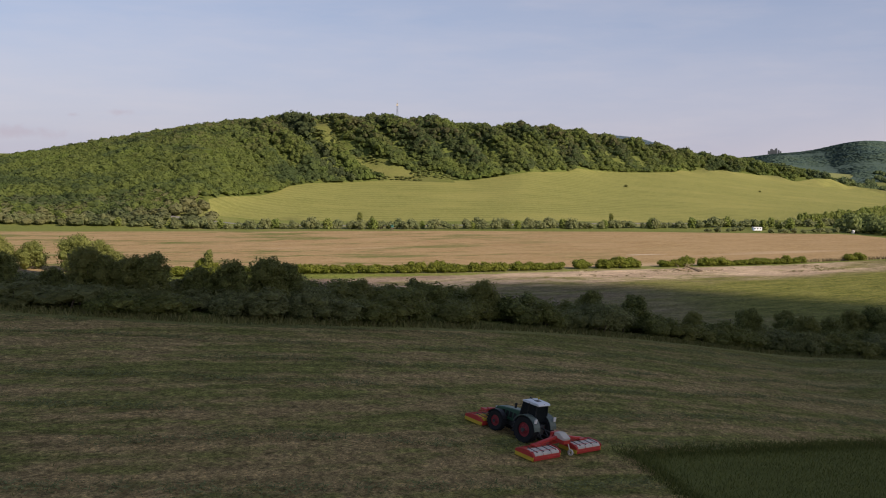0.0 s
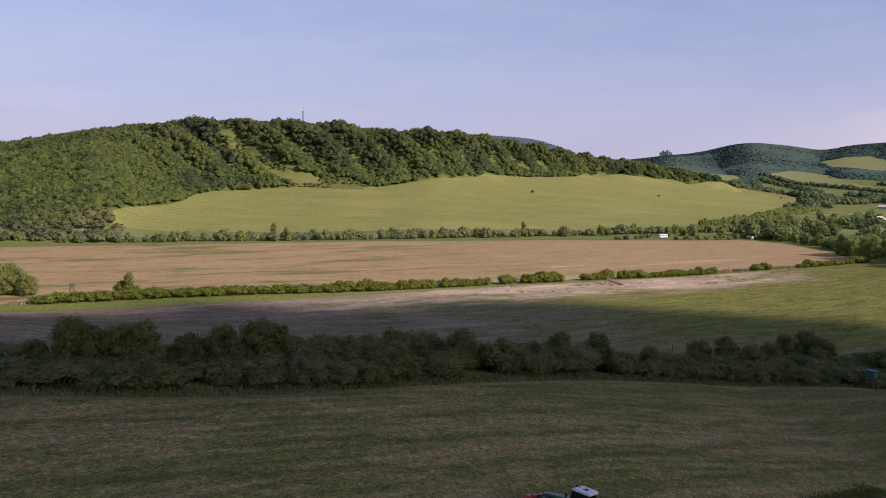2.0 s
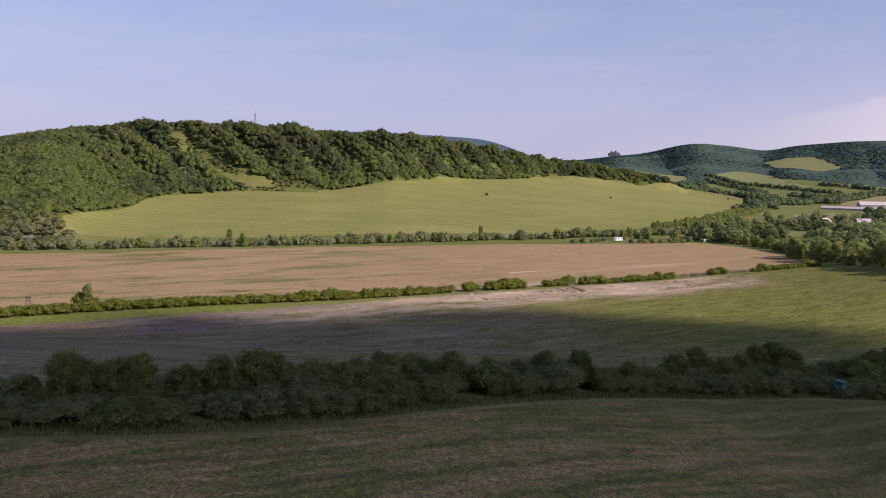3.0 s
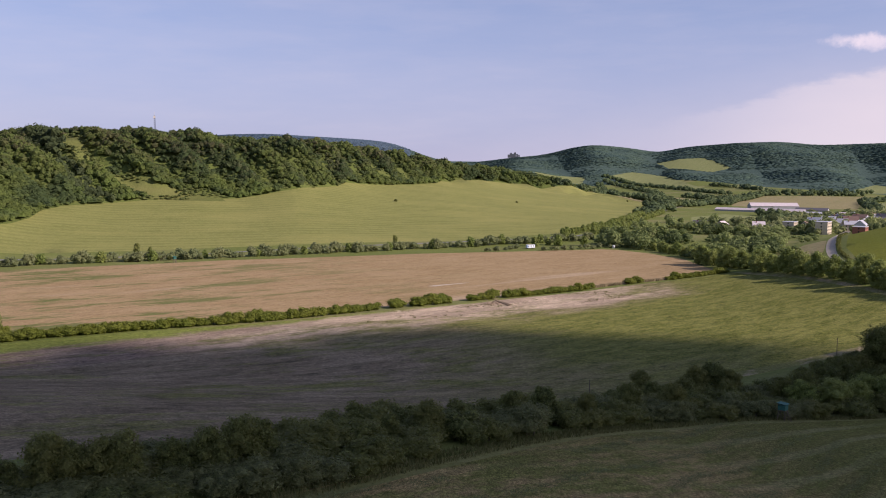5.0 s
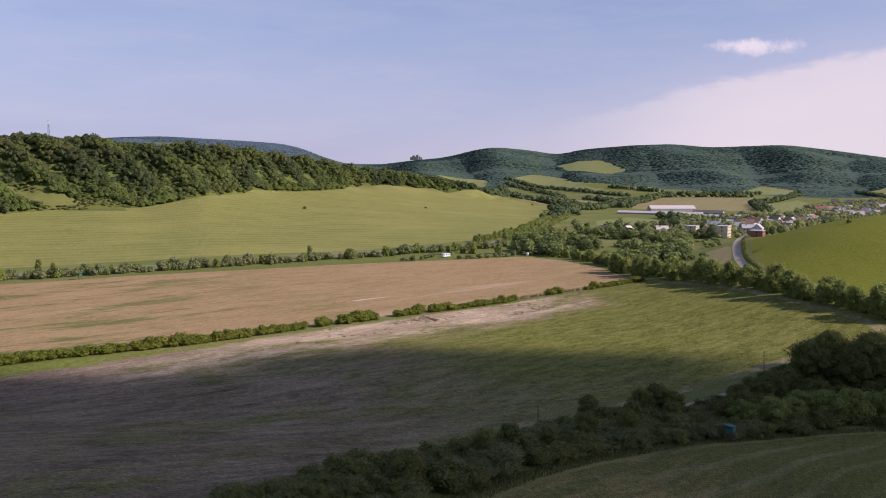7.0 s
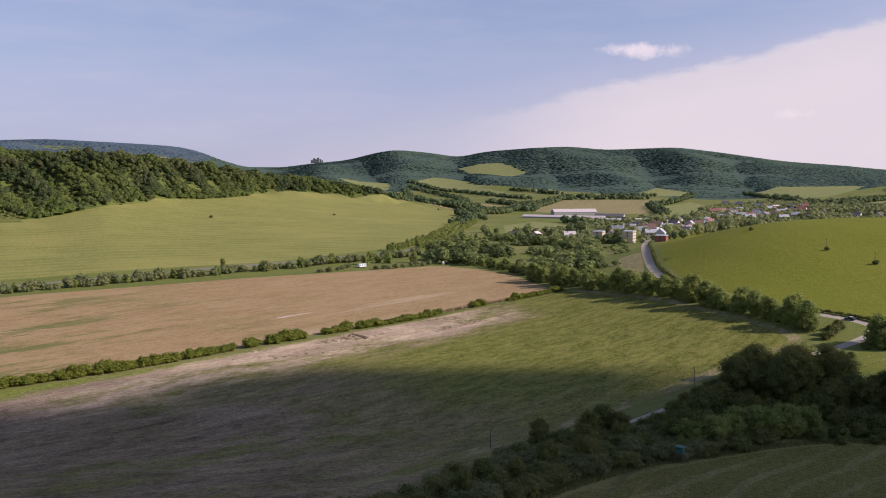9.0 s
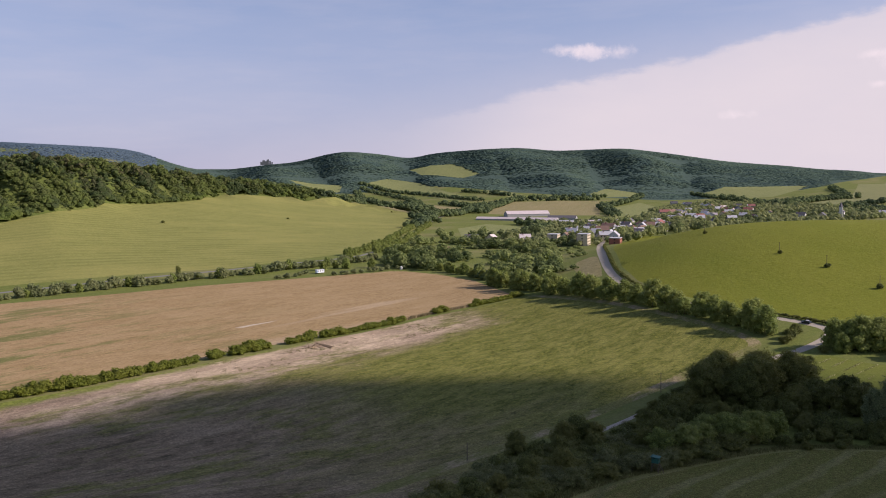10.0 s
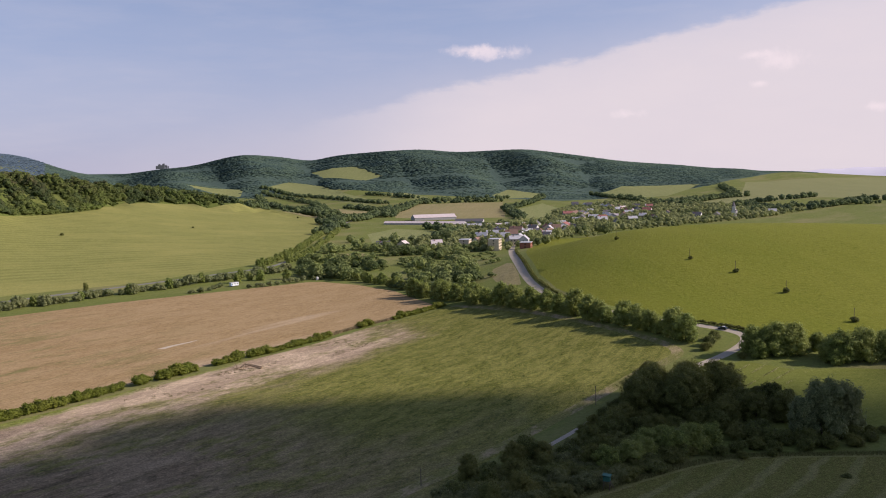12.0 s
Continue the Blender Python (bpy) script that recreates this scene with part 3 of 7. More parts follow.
def triangles_object(name, verts, tris, mat, parent=None, smooth=False):
    """The same for large arrays of triangles or quads."""
    verts, tris = np.asarray(verts, np.float32), np.asarray(tris, np.int32)
    n, side = tris.shape
    me = bpy.data.meshes.new(name)
    me.vertices.add(len(verts))
    me.vertices.foreach_set("co", verts.ravel())
    me.loops.add(n * side)
    me.loops.foreach_set("vertex_index", tris.ravel())
    me.polygons.add(n)
    me.polygons.foreach_set("loop_start", np.arange(0, n * side, side, dtype=np.int32))
    me.polygons.foreach_set("use_smooth", np.full(n, smooth))
    me.update(calc_edges=True)
    me.materials.append(mat)
    ob = new(name, me)
    ob.parent = parent
    return ob


def from_bmesh(name, bm, mat, parent=None, label="", bevel=0.0, smooth=False):
    """One mesh object out of a bmesh, which is freed."""
    if bevel:
        bmesh.ops.bevel(bm, geom=bm.edges[:], offset=bevel, segments=1, affect="EDGES", profile=0.6, clamp_overlap=True)
    me = bpy.data.meshes.new(name)
    bm.to_mesh(me)
    bm.free()
    me.materials.append(mat)
    if smooth:
        me.polygons.foreach_set("use_smooth", np.ones(len(me.polygons), bool))
    ob = new(name, me)
    ob.parent = parent
    if label:
        tagged(ob, label)
    return ob


def add_box(bm, centre, size, turn=None):
    m = Matrix.Translation(centre) @ (turn or Matrix.Identity(4)) @ Matrix.Diagonal((*size, 1))
    return bmesh.ops.create_cube(bm, size=1, matrix=m)["verts"]


def add_rod(bm, a, b, r, sides=8, r2=None):
    a, b = Vector(a), Vector(b)
    m = Matrix.Translation((a + b) / 2) @ (b - a).to_track_quat("Z", "Y").to_matrix().to_4x4()
    return bmesh.ops.create_cone(bm, cap_ends=True, segments=sides, radius1=r, radius2=r if r2 is None else r2, depth=(b - a).length, matrix=m)["verts"]


def ground_at(x, y):
    return float(height(x, y))


# ---------------------------------------------------------------- plan of the land
HEDGE_FRONT = [(-300, 62), (-180, 76), (-95, 88), (-57, 94), (-36, 97), (-24, 101), (-13, 108.5), (0, 118.5), (16, 131.5), (35, 147), (59, 164), (80, 171), (103, 174), (129, 175), (150, 171), (165, 158), (185, 142), (215, 120), (260, 80)]
MIDDLE = [(-420, 205), (-230, 285), (-103, 338), (-57, 354), (3, 365), (60, 388), (104, 402), (155, 417), (197, 436), (240, 443), (266, 450)]
WOOD_EDGE = [(-182, 695), (-178, 735), (-154, 799), (-148, 885), (-98, 944), (-58, 965), (-16, 966), (40, 987), (86, 1020), (145, 1083), (170, 1126), (325, 1274), (348, 1320), (430, 1425), (544, 1503), (730, 1621)]
LANE = [(104, 209), (117, 214), (140, 221), (165, 229), (209, 241), (232, 239), (254, 241), (272, 246), (279, 256), (277, 277), (273, 300), (274, 318), (282, 364), (302, 401), (338, 453), (433, 564), (537, 682), (640, 790)]
MAIN_ROAD = [(-900, 590), (-500, 615), (-200, 630), (-60, 660), (100, 702), (190, 722), (260, 744), (302, 757), (330, 775), (401, 851), (500, 985), (594, 1110), (700, 1260), (900, 1500)]


def shifted(line, off):
    """A line moved sideways to its left by off metres."""
    p = np.array(line, float)
    t = np.gradient(p, axis=0)
    t /= np.linalg.norm(t, axis=1)[:, None]
    return p + off * np.stack([-t[:, 1], t[:, 0]], 1)


def ribbon(line, width):
    """Outline of a strip of one width, or of a width at each point."""
    half = np.broadcast_to(np.asarray(width, float) / 2, len(line))[:, None]
    return [*shifted(line, half), *shifted(line, -half)[::-1]]


def rounded(line, rounds=2):
    """Corners of an open line cut off, to make it run smoothly."""
    p = np.array(line, float)
    for _ in range(rounds):
        q = np.empty((2 * len(p) - 2, 2))
        q[0::2], q[1::2] = 0.75 * p[:-1] + 0.25 * p[1:], 0.25 * p[:-1] + 0.75 * p[1:]
        p = np.vstack([p[:1], q, p[-1:]])
    return p


HEDGE_LINE, MIDDLE_LINE, WOOD_LINE = rounded(HEDGE_FRONT), rounded(MIDDLE), rounded(WOOD_EDGE, 1)
ROAD_LINE, MAIN_LINE = rounded(LANE), rounded(MAIN_ROAD)
HAY_NEAR = rounded([(-420, 95), (-230, 112), (-120, 119), (-40, 126), (-5, 146), (30, 171), (58, 194), (79, 209), (124, 226), (174, 240), (205, 249), (228, 251), (240, 257)])
HAY_RIGHT = rounded([(243, 264), (247, 290), (253, 323), (257, 348), (261, 371), (265, 401), (270, 440), (267, 446), (252, 441)])
CLEARING_LINE = rounded([(-158, 1120), (-148, 1085), (-137, 1040), (-124, 1012), (-106, 1004), (-82, 992), (-53, 978), (-16, 972), (10, 976)])
FAR_LOW = [(15, 2900), (19, 2500), (24, 2650), (30, 2900), (34, 2750), (40, 2500), (46, 2350), (50, 2500), (54, 2800), (59, 3700)]
FAR_WOODS = [(-65 + r * math.sin(radians(a)), 29 + r * math.cos(radians(a))) for a, r in [*FAR_LOW, (60, 4060), (50, 4060), (40, 4060), (30, 4060), (22, 4060), (14, 4060)]]
REGIONS = [
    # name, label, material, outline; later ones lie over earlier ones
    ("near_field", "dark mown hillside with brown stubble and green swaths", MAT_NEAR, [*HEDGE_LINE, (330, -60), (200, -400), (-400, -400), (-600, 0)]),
    ("uncut_grass", "strip of tall dark green uncut grass beside the mown swaths", MAT_UNMOWN, [(15.6, 71.4), (21.3, 75.6), (28.6, 81.2), (41, 91.4), (53, 101.2), (75, 98), (70, 44), (24, 46), (20.5, 55), (17.9, 64)]),
    ("hay_field", "green hay field with pale bare flood-washed soil", MAT_HAY, [*HAY_NEAR, *HAY_RIGHT, *shifted(MIDDLE_LINE, -5)[::-1]]),
    ("dirt_track", "pale dirt strip along the field margin", MAT_DIRT, ribbon(rounded([(20, 184), (56, 205), (79, 214), (124, 229), (174, 242), (205, 251), (226, 252), (240, 257), (247, 275), (250, 292), (257, 333), (262, 360), (266, 388), (268, 425), (268, 442)]), 5.0)),
    ("hedge_verge", "strip of long pale grass along the hedge", MAT_VERGE, ribbon(shifted(HEDGE_LINE, -1.6), 2.6)),
    ("brown_field", "pinkish brown dry field with faint green streaks", MAT_BROWN, [*shifted(MIDDLE_LINE, 4), (285, 510), (298, 546), (303, 600), (296, 640), (286, 648), (218, 646), (135, 644), (60, 631), (0, 624), (-145, 584), (-274, 553), (-520, 470)]),
    ("ash_streak", "pale streak of ash on the brown field", MAT_ASH, [(93, 458), (103, 462.5), (112, 465), (120, 468), (113, 463.5), (104, 460), (97, 456)]),
    ("meadow", "pale yellow-green mown meadow on a slope below the wood", MAT_MEADOW, [(-172, 655), (-96, 680), (7, 702), (97, 718), (189, 730), (262, 764), (304, 785), (340, 812), (366, 838), (410, 890), (470, 968), (556, 1065), (640, 1175), (740, 1330), (774, 1463), (760, 1580), *WOOD_LINE[::-1]]),
    ("wood_floor", "dark wooded hillside floor with grassy clearings", MAT_WOODLAND, [*WOOD_LINE, (900, 2100), (300, 2000), (-600, 1900), (-1500, 1750), (-2000, 900), (-900, 520), (-430, 590), (-260, 618), (-195, 640)]),
    ("ridge_clearing", "narrow grassy clearing running down the wooded ridge", MAT_CLEARING, ribbon(CLEARING_LINE, 30)),
    ("pasture", "bright green rounded pasture hill", MAT_PASTURE, [(283, 268), (281, 300), (283, 320), (290, 358), (309, 396), (345, 447), (440, 557), (500, 622), (569, 690), (700, 790), (850, 760), (1000, 600), (1000, 300), (800, 60), (500, 40), (330, 130), (296, 195), (286, 230)]),
    ("paddock", "small sunlit paddock with pale cut swaths", MAT_PADDOCK, [(221, 229), (243, 231), (246, 210), (262, 196), (300, 150), (290, 120), (240, 112), (213, 150), (179, 163), (178, 172), (195, 185), (208, 212)]),
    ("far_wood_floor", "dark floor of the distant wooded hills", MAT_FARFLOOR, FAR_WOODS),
    ("far_meadow_1", "distant green field below wooded hills", MAT_HAZEGREEN, [(1091, 2867), (1204, 2645), (1128, 2509), (1076, 2719)]),
    ("far_meadow_2", "distant green hillside field", MAT_HAZEGREEN, [(1287, 2654), (1439, 2780), (1479, 2659), (1349, 2187), (1258, 1918), (1203, 1965), (1294, 2346)]),
    ("far_meadow_3", "pale glade high in the far wooded hills", MAT_HAZEGREEN, [(1610, 2915), (1693, 2900), (1760, 2850), (1720, 2610), (1637, 2600), (1570, 2760)]),
    ("far_meadow_4", "distant green field strip", MAT_HAZEGREEN, [(1447, 2186), (1532, 2217), (1451, 2002), (1363, 1937)]),
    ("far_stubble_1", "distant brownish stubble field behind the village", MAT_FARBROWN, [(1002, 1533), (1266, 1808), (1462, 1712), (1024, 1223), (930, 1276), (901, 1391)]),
    ("far_meadow_5", "distant green field below the wooded hills", MAT_HAZEGREEN, [(1655, 1972), (1846, 2108), (1789, 1889), (1679, 1812), (1553, 1834)]),
    ("far_meadow_6", "green field strips behind the village", MAT_HAZEGREEN, [(1236, 1445), (1509, 1618), (1357, 1395), (1149, 1196), (980, 1140)]),
    ("far_meadow_7", "distant pale field on a slope", MAT_HAZEGREEN, [(1907, 1810), (2130, 1893), (2350, 1757), (1882, 1528), (1769, 1606)]),
    ("far_stubble_2", "wide olive field on a distant rise", MAT_HAZEOLIVE, [(1473, 1185), (1858, 1291), (2504, 1695), (3298, 1622), (3000, 900), (1739, 700), (1785, 1049), (1496, 1066)]),
    ("far_meadow_8", "green field beside the farm sheds", MAT_HAZEGREEN, [(618, 1060), (719, 1135), (722, 991), (600, 897), (532, 919)]),
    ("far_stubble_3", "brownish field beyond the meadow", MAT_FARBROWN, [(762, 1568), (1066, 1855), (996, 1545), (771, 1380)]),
    ("bare_verge", "sandy trampled patch beside the lane", MAT_FARBROWN, [(392, 545), (416, 556), (409, 542), (352, 474), (322, 440), (318, 446), (336, 480), (362, 515)]),
    ("scrub_clearing", "pale grassy clearing in the riverside thicket", MAT_FARBROWN, [(398, 760), (414, 806), (425, 840), (455, 822), (446, 790), (420, 765)]),
    ("main_road", "grey asphalt road along the meadow foot", MAT_MAINROAD, ribbon(MAIN_LINE, 4.4)),
    ("lane", "pale worn asphalt lane winding to the village", MAT_ROAD, ribbon(ROAD_LINE, np.interp(ROAD_LINE[:, 0], [190, 235, 300, 420], [1.9, 4.2, 4.6, 6.4]))),
]


def inside(outline, x, y):
    """Which of the places lie in a closed outline."""
    p = np.array([tuple(v) for v in outline], float)
    x, y = np.asarray(x, float), np.asarray(y, float)
    hit = np.zeros(x.shape, bool)
    for (ax, ay), (bx, by) in zip(p, np.roll(p, -1, 0)):
        cross = (ay > y) != (by > y)
        hit ^= cross & (x < (bx - ax) * (y - ay) / (by - ay + 1e-12) + ax)
    return hit


def build_land():
    """One sheet of land, cut along the edges of fields and roads, each of them an object that meets its neighbours edge to edge."""
    points, polys = [], []
    for *_, outline in REGIONS:
        p = np.array([tuple(v) for v in outline], float)
        q = []
        for a, b in zip(p, np.roll(p, -1, 0)):
            far = np.hypot(*((a + b) / 2 - (20, 60)))
            n = max(1, int(np.hypot(*(b - a)) / (6 + 0.035 * far)))
            q += [a + (b - a) * i / n for i in range(n)]
        turn = sum(a[0] * b[1] - b[0] * a[1] for a, b in zip(q, q[1:] + q[:1]))
        q = q if turn > 0 else q[::-1]
        polys.append(list(range(len(points), len(points) + len(q))))
        points += q
    bearings = np.radians(np.r_[np.arange(-40, 80, 0.8), np.arange(80, 320, 5)])
    rings = np.geomspace(10, 6500, 165)
    for i, r in enumerate(rings):
        for b in bearings + (0.007 if i % 2 else 0):
            points.append((20 + r * math.sin(b), 30 + r * math.cos(b)))
    from mathutils.geometry import delaunay_2d_cdt
    verts, _, faces, *_ = delaunay_2d_cdt([Vector((float(p[0]), float(p[1]))) for p in points], [], polys, 0, 1e-4)
    xy = np.array([(v.x, v.y) for v in verts])
    z = height(xy[:, 0], xy[:, 1])
    xyz = np.column_stack([xy, z])
    tri = np.array(faces)
    middle = xy[tri].mean(1)
    owner = np.full(len(tri), -1)
    for k, r in enumerate(REGIONS):
        owner[inside(r[3], middle[:, 0], middle[:, 1])] = k
    for k in range(-1, len(REGIONS)):
        mine = tri[owner == k]
        used, inverse = np.unique(mine, return_inverse=True)
        name, label, mat = REGIONS[k][:3] if k >= 0 else ("ground", "rough green grassland reaching the horizon", MAT_ROUGH)
        ob = triangles_object(name, xyz[used], inverse.reshape(-1, 3), mat, None, True)
        tagged(ob, label, "field" if "field" in name or "meadow" in name or "pasture" in name else name.split("_")[0] if k < 0 else "ground", kind="structure")


build_land()


OUTLINE = {r[0]: r[3] for r in REGIONS}

# ---------------------------------------------------------------- foliage
def ico(level):
    bm = bmesh.new()
    bmesh.ops.create_icosphere(bm, subdivisions=level, radius=1)
    v = np.array([x.co[:] for x in bm.verts])
    f = np.array([[w.index for w in x.verts] for x in bm.faces])
    bm.free()
    return v, f


ICO = {k: ico(k) for k in (1, 2)}
ICO0 = ICO[1]


def lump(level, seed, rough=0.3):
    """A crown as a lumpy ball, flattened underneath."""
    v, f = ICO[level]
    r = np.random.default_rng(seed)
    bumps = r.normal(size=(9, 3))
    bumps /= np.linalg.norm(bumps, axis=1)[:, None]
    k = 1 + rough * (np.exp(4 * (v @ bumps.T - 1)).sum(1) - 0.8) + r.normal(size=len(v)) * 0.06
    v = v * k[:, None]
    v[:, 2] = np.where(v[:, 2] < 0, v[:, 2] * 0.75, v[:, 2])
    return v, f


def crowns_of(name, places, radii, tall, mat, cards, seed=1, size=0.42, loose=0.4, core=0.72, sink=0.45, smooth=False):
    """Many crowns far off, joined into one mesh: a dark core and a shell of leaf sprays each. Places on the ground, radii and heights."""
    r = np.random.default_rng(seed)
    vs, fs, off = [], [], 0
    kinds = 8
    pick = r.integers(0, kinds, len(places))
    for k in range(kinds):
        i = np.where(pick == k)[0]
        if not len(i):
            continue
        d = r.normal(size=(cards, 3))
        d[:, 2] = np.where(d[:, 2] < -0.35, -d[:, 2], d[:, 2])
        d /= np.linalg.norm(d, axis=1)[:, None]
        bumps = r.normal(size=(5, 3))
        bumps /= np.linalg.norm(bumps, axis=1)[:, None]
        shell = 0.74 + 0.34 * np.exp(4 * ((d @ bumps.T).max(1) - 1)) + r.normal(size=cards) * 0.05
        p = d * shell[:, None]
        nrm = d + r.normal(size=(cards, 3)) * loose + (0, 0, 0.25)
        nrm /= np.linalg.norm(nrm, axis=1)[:, None]
        u = np.cross(nrm, r.normal(size=(cards, 3)))
        u /= np.linalg.norm(u, axis=1)[:, None]
        w = np.cross(nrm, u)
        s = size * r.uniform(0.6, 1.3, cards)[:, None]
        quad = np.stack([p - u * s - nrm * s * 0.3, p - w * s * 0.8, p + u * s - nrm * s * 0.3, p + w * s * 0.8], 1).reshape(-1, 3)
        tri = np.arange(cards * 4).reshape(-1, 4)
        tri = np.vstack([tri[:, [0, 1, 2]], tri[:, [0, 2, 3]], ICO0[1] + cards * 4])
        v = np.vstack([quad, ICO0[0] * core])
        turn = r.uniform(0, 6.28, len(i))
        c, sn = np.cos(turn)[:, None], np.sin(turn)[:, None]
        x = v[None, :, 0] * c - v[None, :, 1] * sn
        y = v[None, :, 0] * sn + v[None, :, 1] * c
        zz = np.broadcast_to(v[None, :, 2], x.shape)
        out = np.stack([x * radii[i, None], y * radii[i, None], zz * (tall[i] * 0.52)[:, None]], 2)
        out = out + np.stack([places[i, 0], places[i, 1], places[i, 2] + tall[i] * sink], 1)[:, None, :]
        vs.append(out.reshape(-1, 3))
        fs.append((tri[None] + (off + np.arange(len(i)) * len(v))[:, None, None]).reshape(-1, 3))
        off += len(i) * len(v)
    return triangles_object(name, np.vstack(vs), np.vstack(fs), mat, None, smooth)


def canopy(name, places, radii, tall, mat, seed, sprays=44, size=0.24, loose=0.5, core=0.86, kinds=12, flat=False, sit=0.45):
    """A closed wood far off, joined into one mesh: for each crown a lumpy core, open underneath, in a shell of small leaf sprays."""
    r = np.random.default_rng(seed)
    vs, fs, off = [], [], 0
    pick = r.integers(0, kinds, len(places))
    for k in range(kinds):
        i = np.where(pick == k)[0]
        if not len(i):
            continue
        v, f = lump(1, seed * 7 + k, 0.3)
        f = f[(v[f][:, :, 2] > 0.1).any(1)]
        v = v * core
        if sprays:
            d = r.normal(size=(sprays, 3))
            d[:, 2] = np.where(d[:, 2] < -0.1, -d[:, 2], d[:, 2])
            d /= np.linalg.norm(d, axis=1)[:, None]
            bumps = r.normal(size=(6, 3)) + (0, 0, 0.5)
            bumps /= np.linalg.norm(bumps, axis=1)[:, None]
            shell = 0.80 + 0.26 * np.exp(6 * ((d @ bumps.T).max(1) - 1)) + r.normal(size=sprays) * 0.05
            nrm = d + r.normal(size=(sprays, 3)) * loose
            nrm /= np.linalg.norm(nrm, axis=1)[:, None]
            u = np.cross(nrm, r.normal(size=(sprays, 3)))
            u /= np.linalg.norm(u, axis=1)[:, None]
            w = np.cross(nrm, u)
            s = size * r.uniform(0.6, 1.35, sprays)[:, None]
            p = d * shell[:, None]
            tri = np.stack([p - u * s, p + w * s, p + u * s * 0.8 - w * s * 0.5], 1).reshape(-1, 3)
            f = np.vstack([f, np.arange(3 * sprays).reshape(-1, 3) + len(v)])
            v = np.vstack([v, tri])
        turn = r.uniform(0, 6.28, len(i))
        c, sn = np.cos(turn)[:, None], np.sin(turn)[:, None]
        x, y = v[None, :, 0] * c - v[None, :, 1] * sn, v[None, :, 0] * sn + v[None, :, 1] * c
        zz = np.broadcast_to(v[None, :, 2], x.shape)
        out = np.stack([x * radii[i, None], y * radii[i, None], zz * (tall[i] * 0.55)[:, None]], 2)
        out = out + np.stack([places[i, 0], places[i, 1], places[i, 2] + tall[i] * sit], 1)[:, None, :]
        vs.append(out.reshape(-1, 3))
        fs.append((f[None] + (off + np.arange(len(i)) * len(v))[:, None, None]).reshape(-1, 3))
        off += len(i) * len(v)
    return triangles_object(name, np.vstack(vs), np.vstack(fs), mat, None, flat)


def leafy(seed, lumps, leaf, count, core=0.70):
    """Vertices and quads of a crown: small leaf sprays over several lumps, round darker cores."""
    r = np.random.default_rng(seed)
    vs, fs, off = [], [], 0
    size = np.array([l[3] for l in lumps])
    share = size ** 2 / (size ** 2).sum()
    for (cx, cy, cz, rad, flat), part_of in zip(lumps, share):
        n = int(2 * count * part_of)
        d = r.normal(size=(n, 3))
        d[:, 2] = np.where((d[:, 2] < 0) & (r.random(n) < 0.55), -d[:, 2], d[:, 2])
        d /= np.linalg.norm(d, axis=1)[:, None]
        bump_dirs = r.normal(size=(11, 3)) + (0, 0, 0.35)
        bump_dirs /= np.linalg.norm(bump_dirs, axis=1)[:, None]
        shell = 0.74 + 0.46 * np.exp(11 * ((d @ bump_dirs.T).max(1) - 1)) + r.normal(size=n) * 0.16
        p = d * (rad * shell)[:, None] * (1, 1, flat) + (cx, cy, cz)
        nrm = d + r.normal(size=(n, 3)) * 0.45 + (0, 0, 0.15)
        nrm /= np.linalg.norm(nrm, axis=1)[:, None]
        a = np.cross(nrm, r.normal(size=(n, 3)))
        a /= np.linalg.norm(a, axis=1)[:, None]
        b = np.cross(nrm, a)
        s = leaf * r.uniform(0.5, 1.3, n)[:, None]
        a, b = a * s, b * s * 0.85
        q = np.stack([p - a - nrm * s * 0.2, p + b, p + a * 0.8 - b * 0.5], 1)
        vs.append(q.reshape(-1, 3))
        fs.append(np.arange(n * 3).reshape(-1, 3) + off)
        off += n * 3
    quads = np.vstack(fs)
    for k, (cx, cy, cz, rad, flat) in enumerate(lumps):
        v, f = lump(1, seed * 31 + k, 0.2)
        vs.append(v * rad * core * (1, 1, flat) + (cx, cy, cz))
        fs.append(f + off)
        off += len(v)
    return np.vstack(vs), [tuple(q) for q in quads] + [tuple(t) for g in fs[len(lumps):] for t in g]


def stems(seed, tall, spread, count, thick):
    """A tapered trunk, or several, with limbs reaching into the crown."""
    r = random.Random(seed)
    bm = bmesh.new()
    for k in range(count):
        a = r.uniform(0, 6.28)
        foot = Vector((math.cos(a), math.sin(a), 0)) * (0.0 if count == 1 else spread * 0.25)
        top = foot * 1.8 + Vector((r.uniform(-.1, .1), r.uniform(-.1, .1), 0)) * tall + Vector((0, 0, tall * 0.62))
        mid = foot.lerp(top, 0.5) + Vector((r.uniform(-.03, .03), r.uniform(-.03, .03), 0)) * tall
        add_rod(bm, foot - Vector((0, 0, 0.4)), mid, thick, 7, thick * 0.75)
        add_rod(bm, mid, top, thick * 0.75, 7, thick * 0.3)
        for j in range(4):
            b = r.uniform(0, 6.28)
            start = foot.lerp(top, r.uniform(0.45, 0.85))
            add_rod(bm, start, start + Vector((math.cos(b) * spread * 0.7, math.sin(b) * spread * 0.7, tall * r.uniform(0.12, 0.25))), thick * 0.4, 5, thick * 0.12)
    return bm


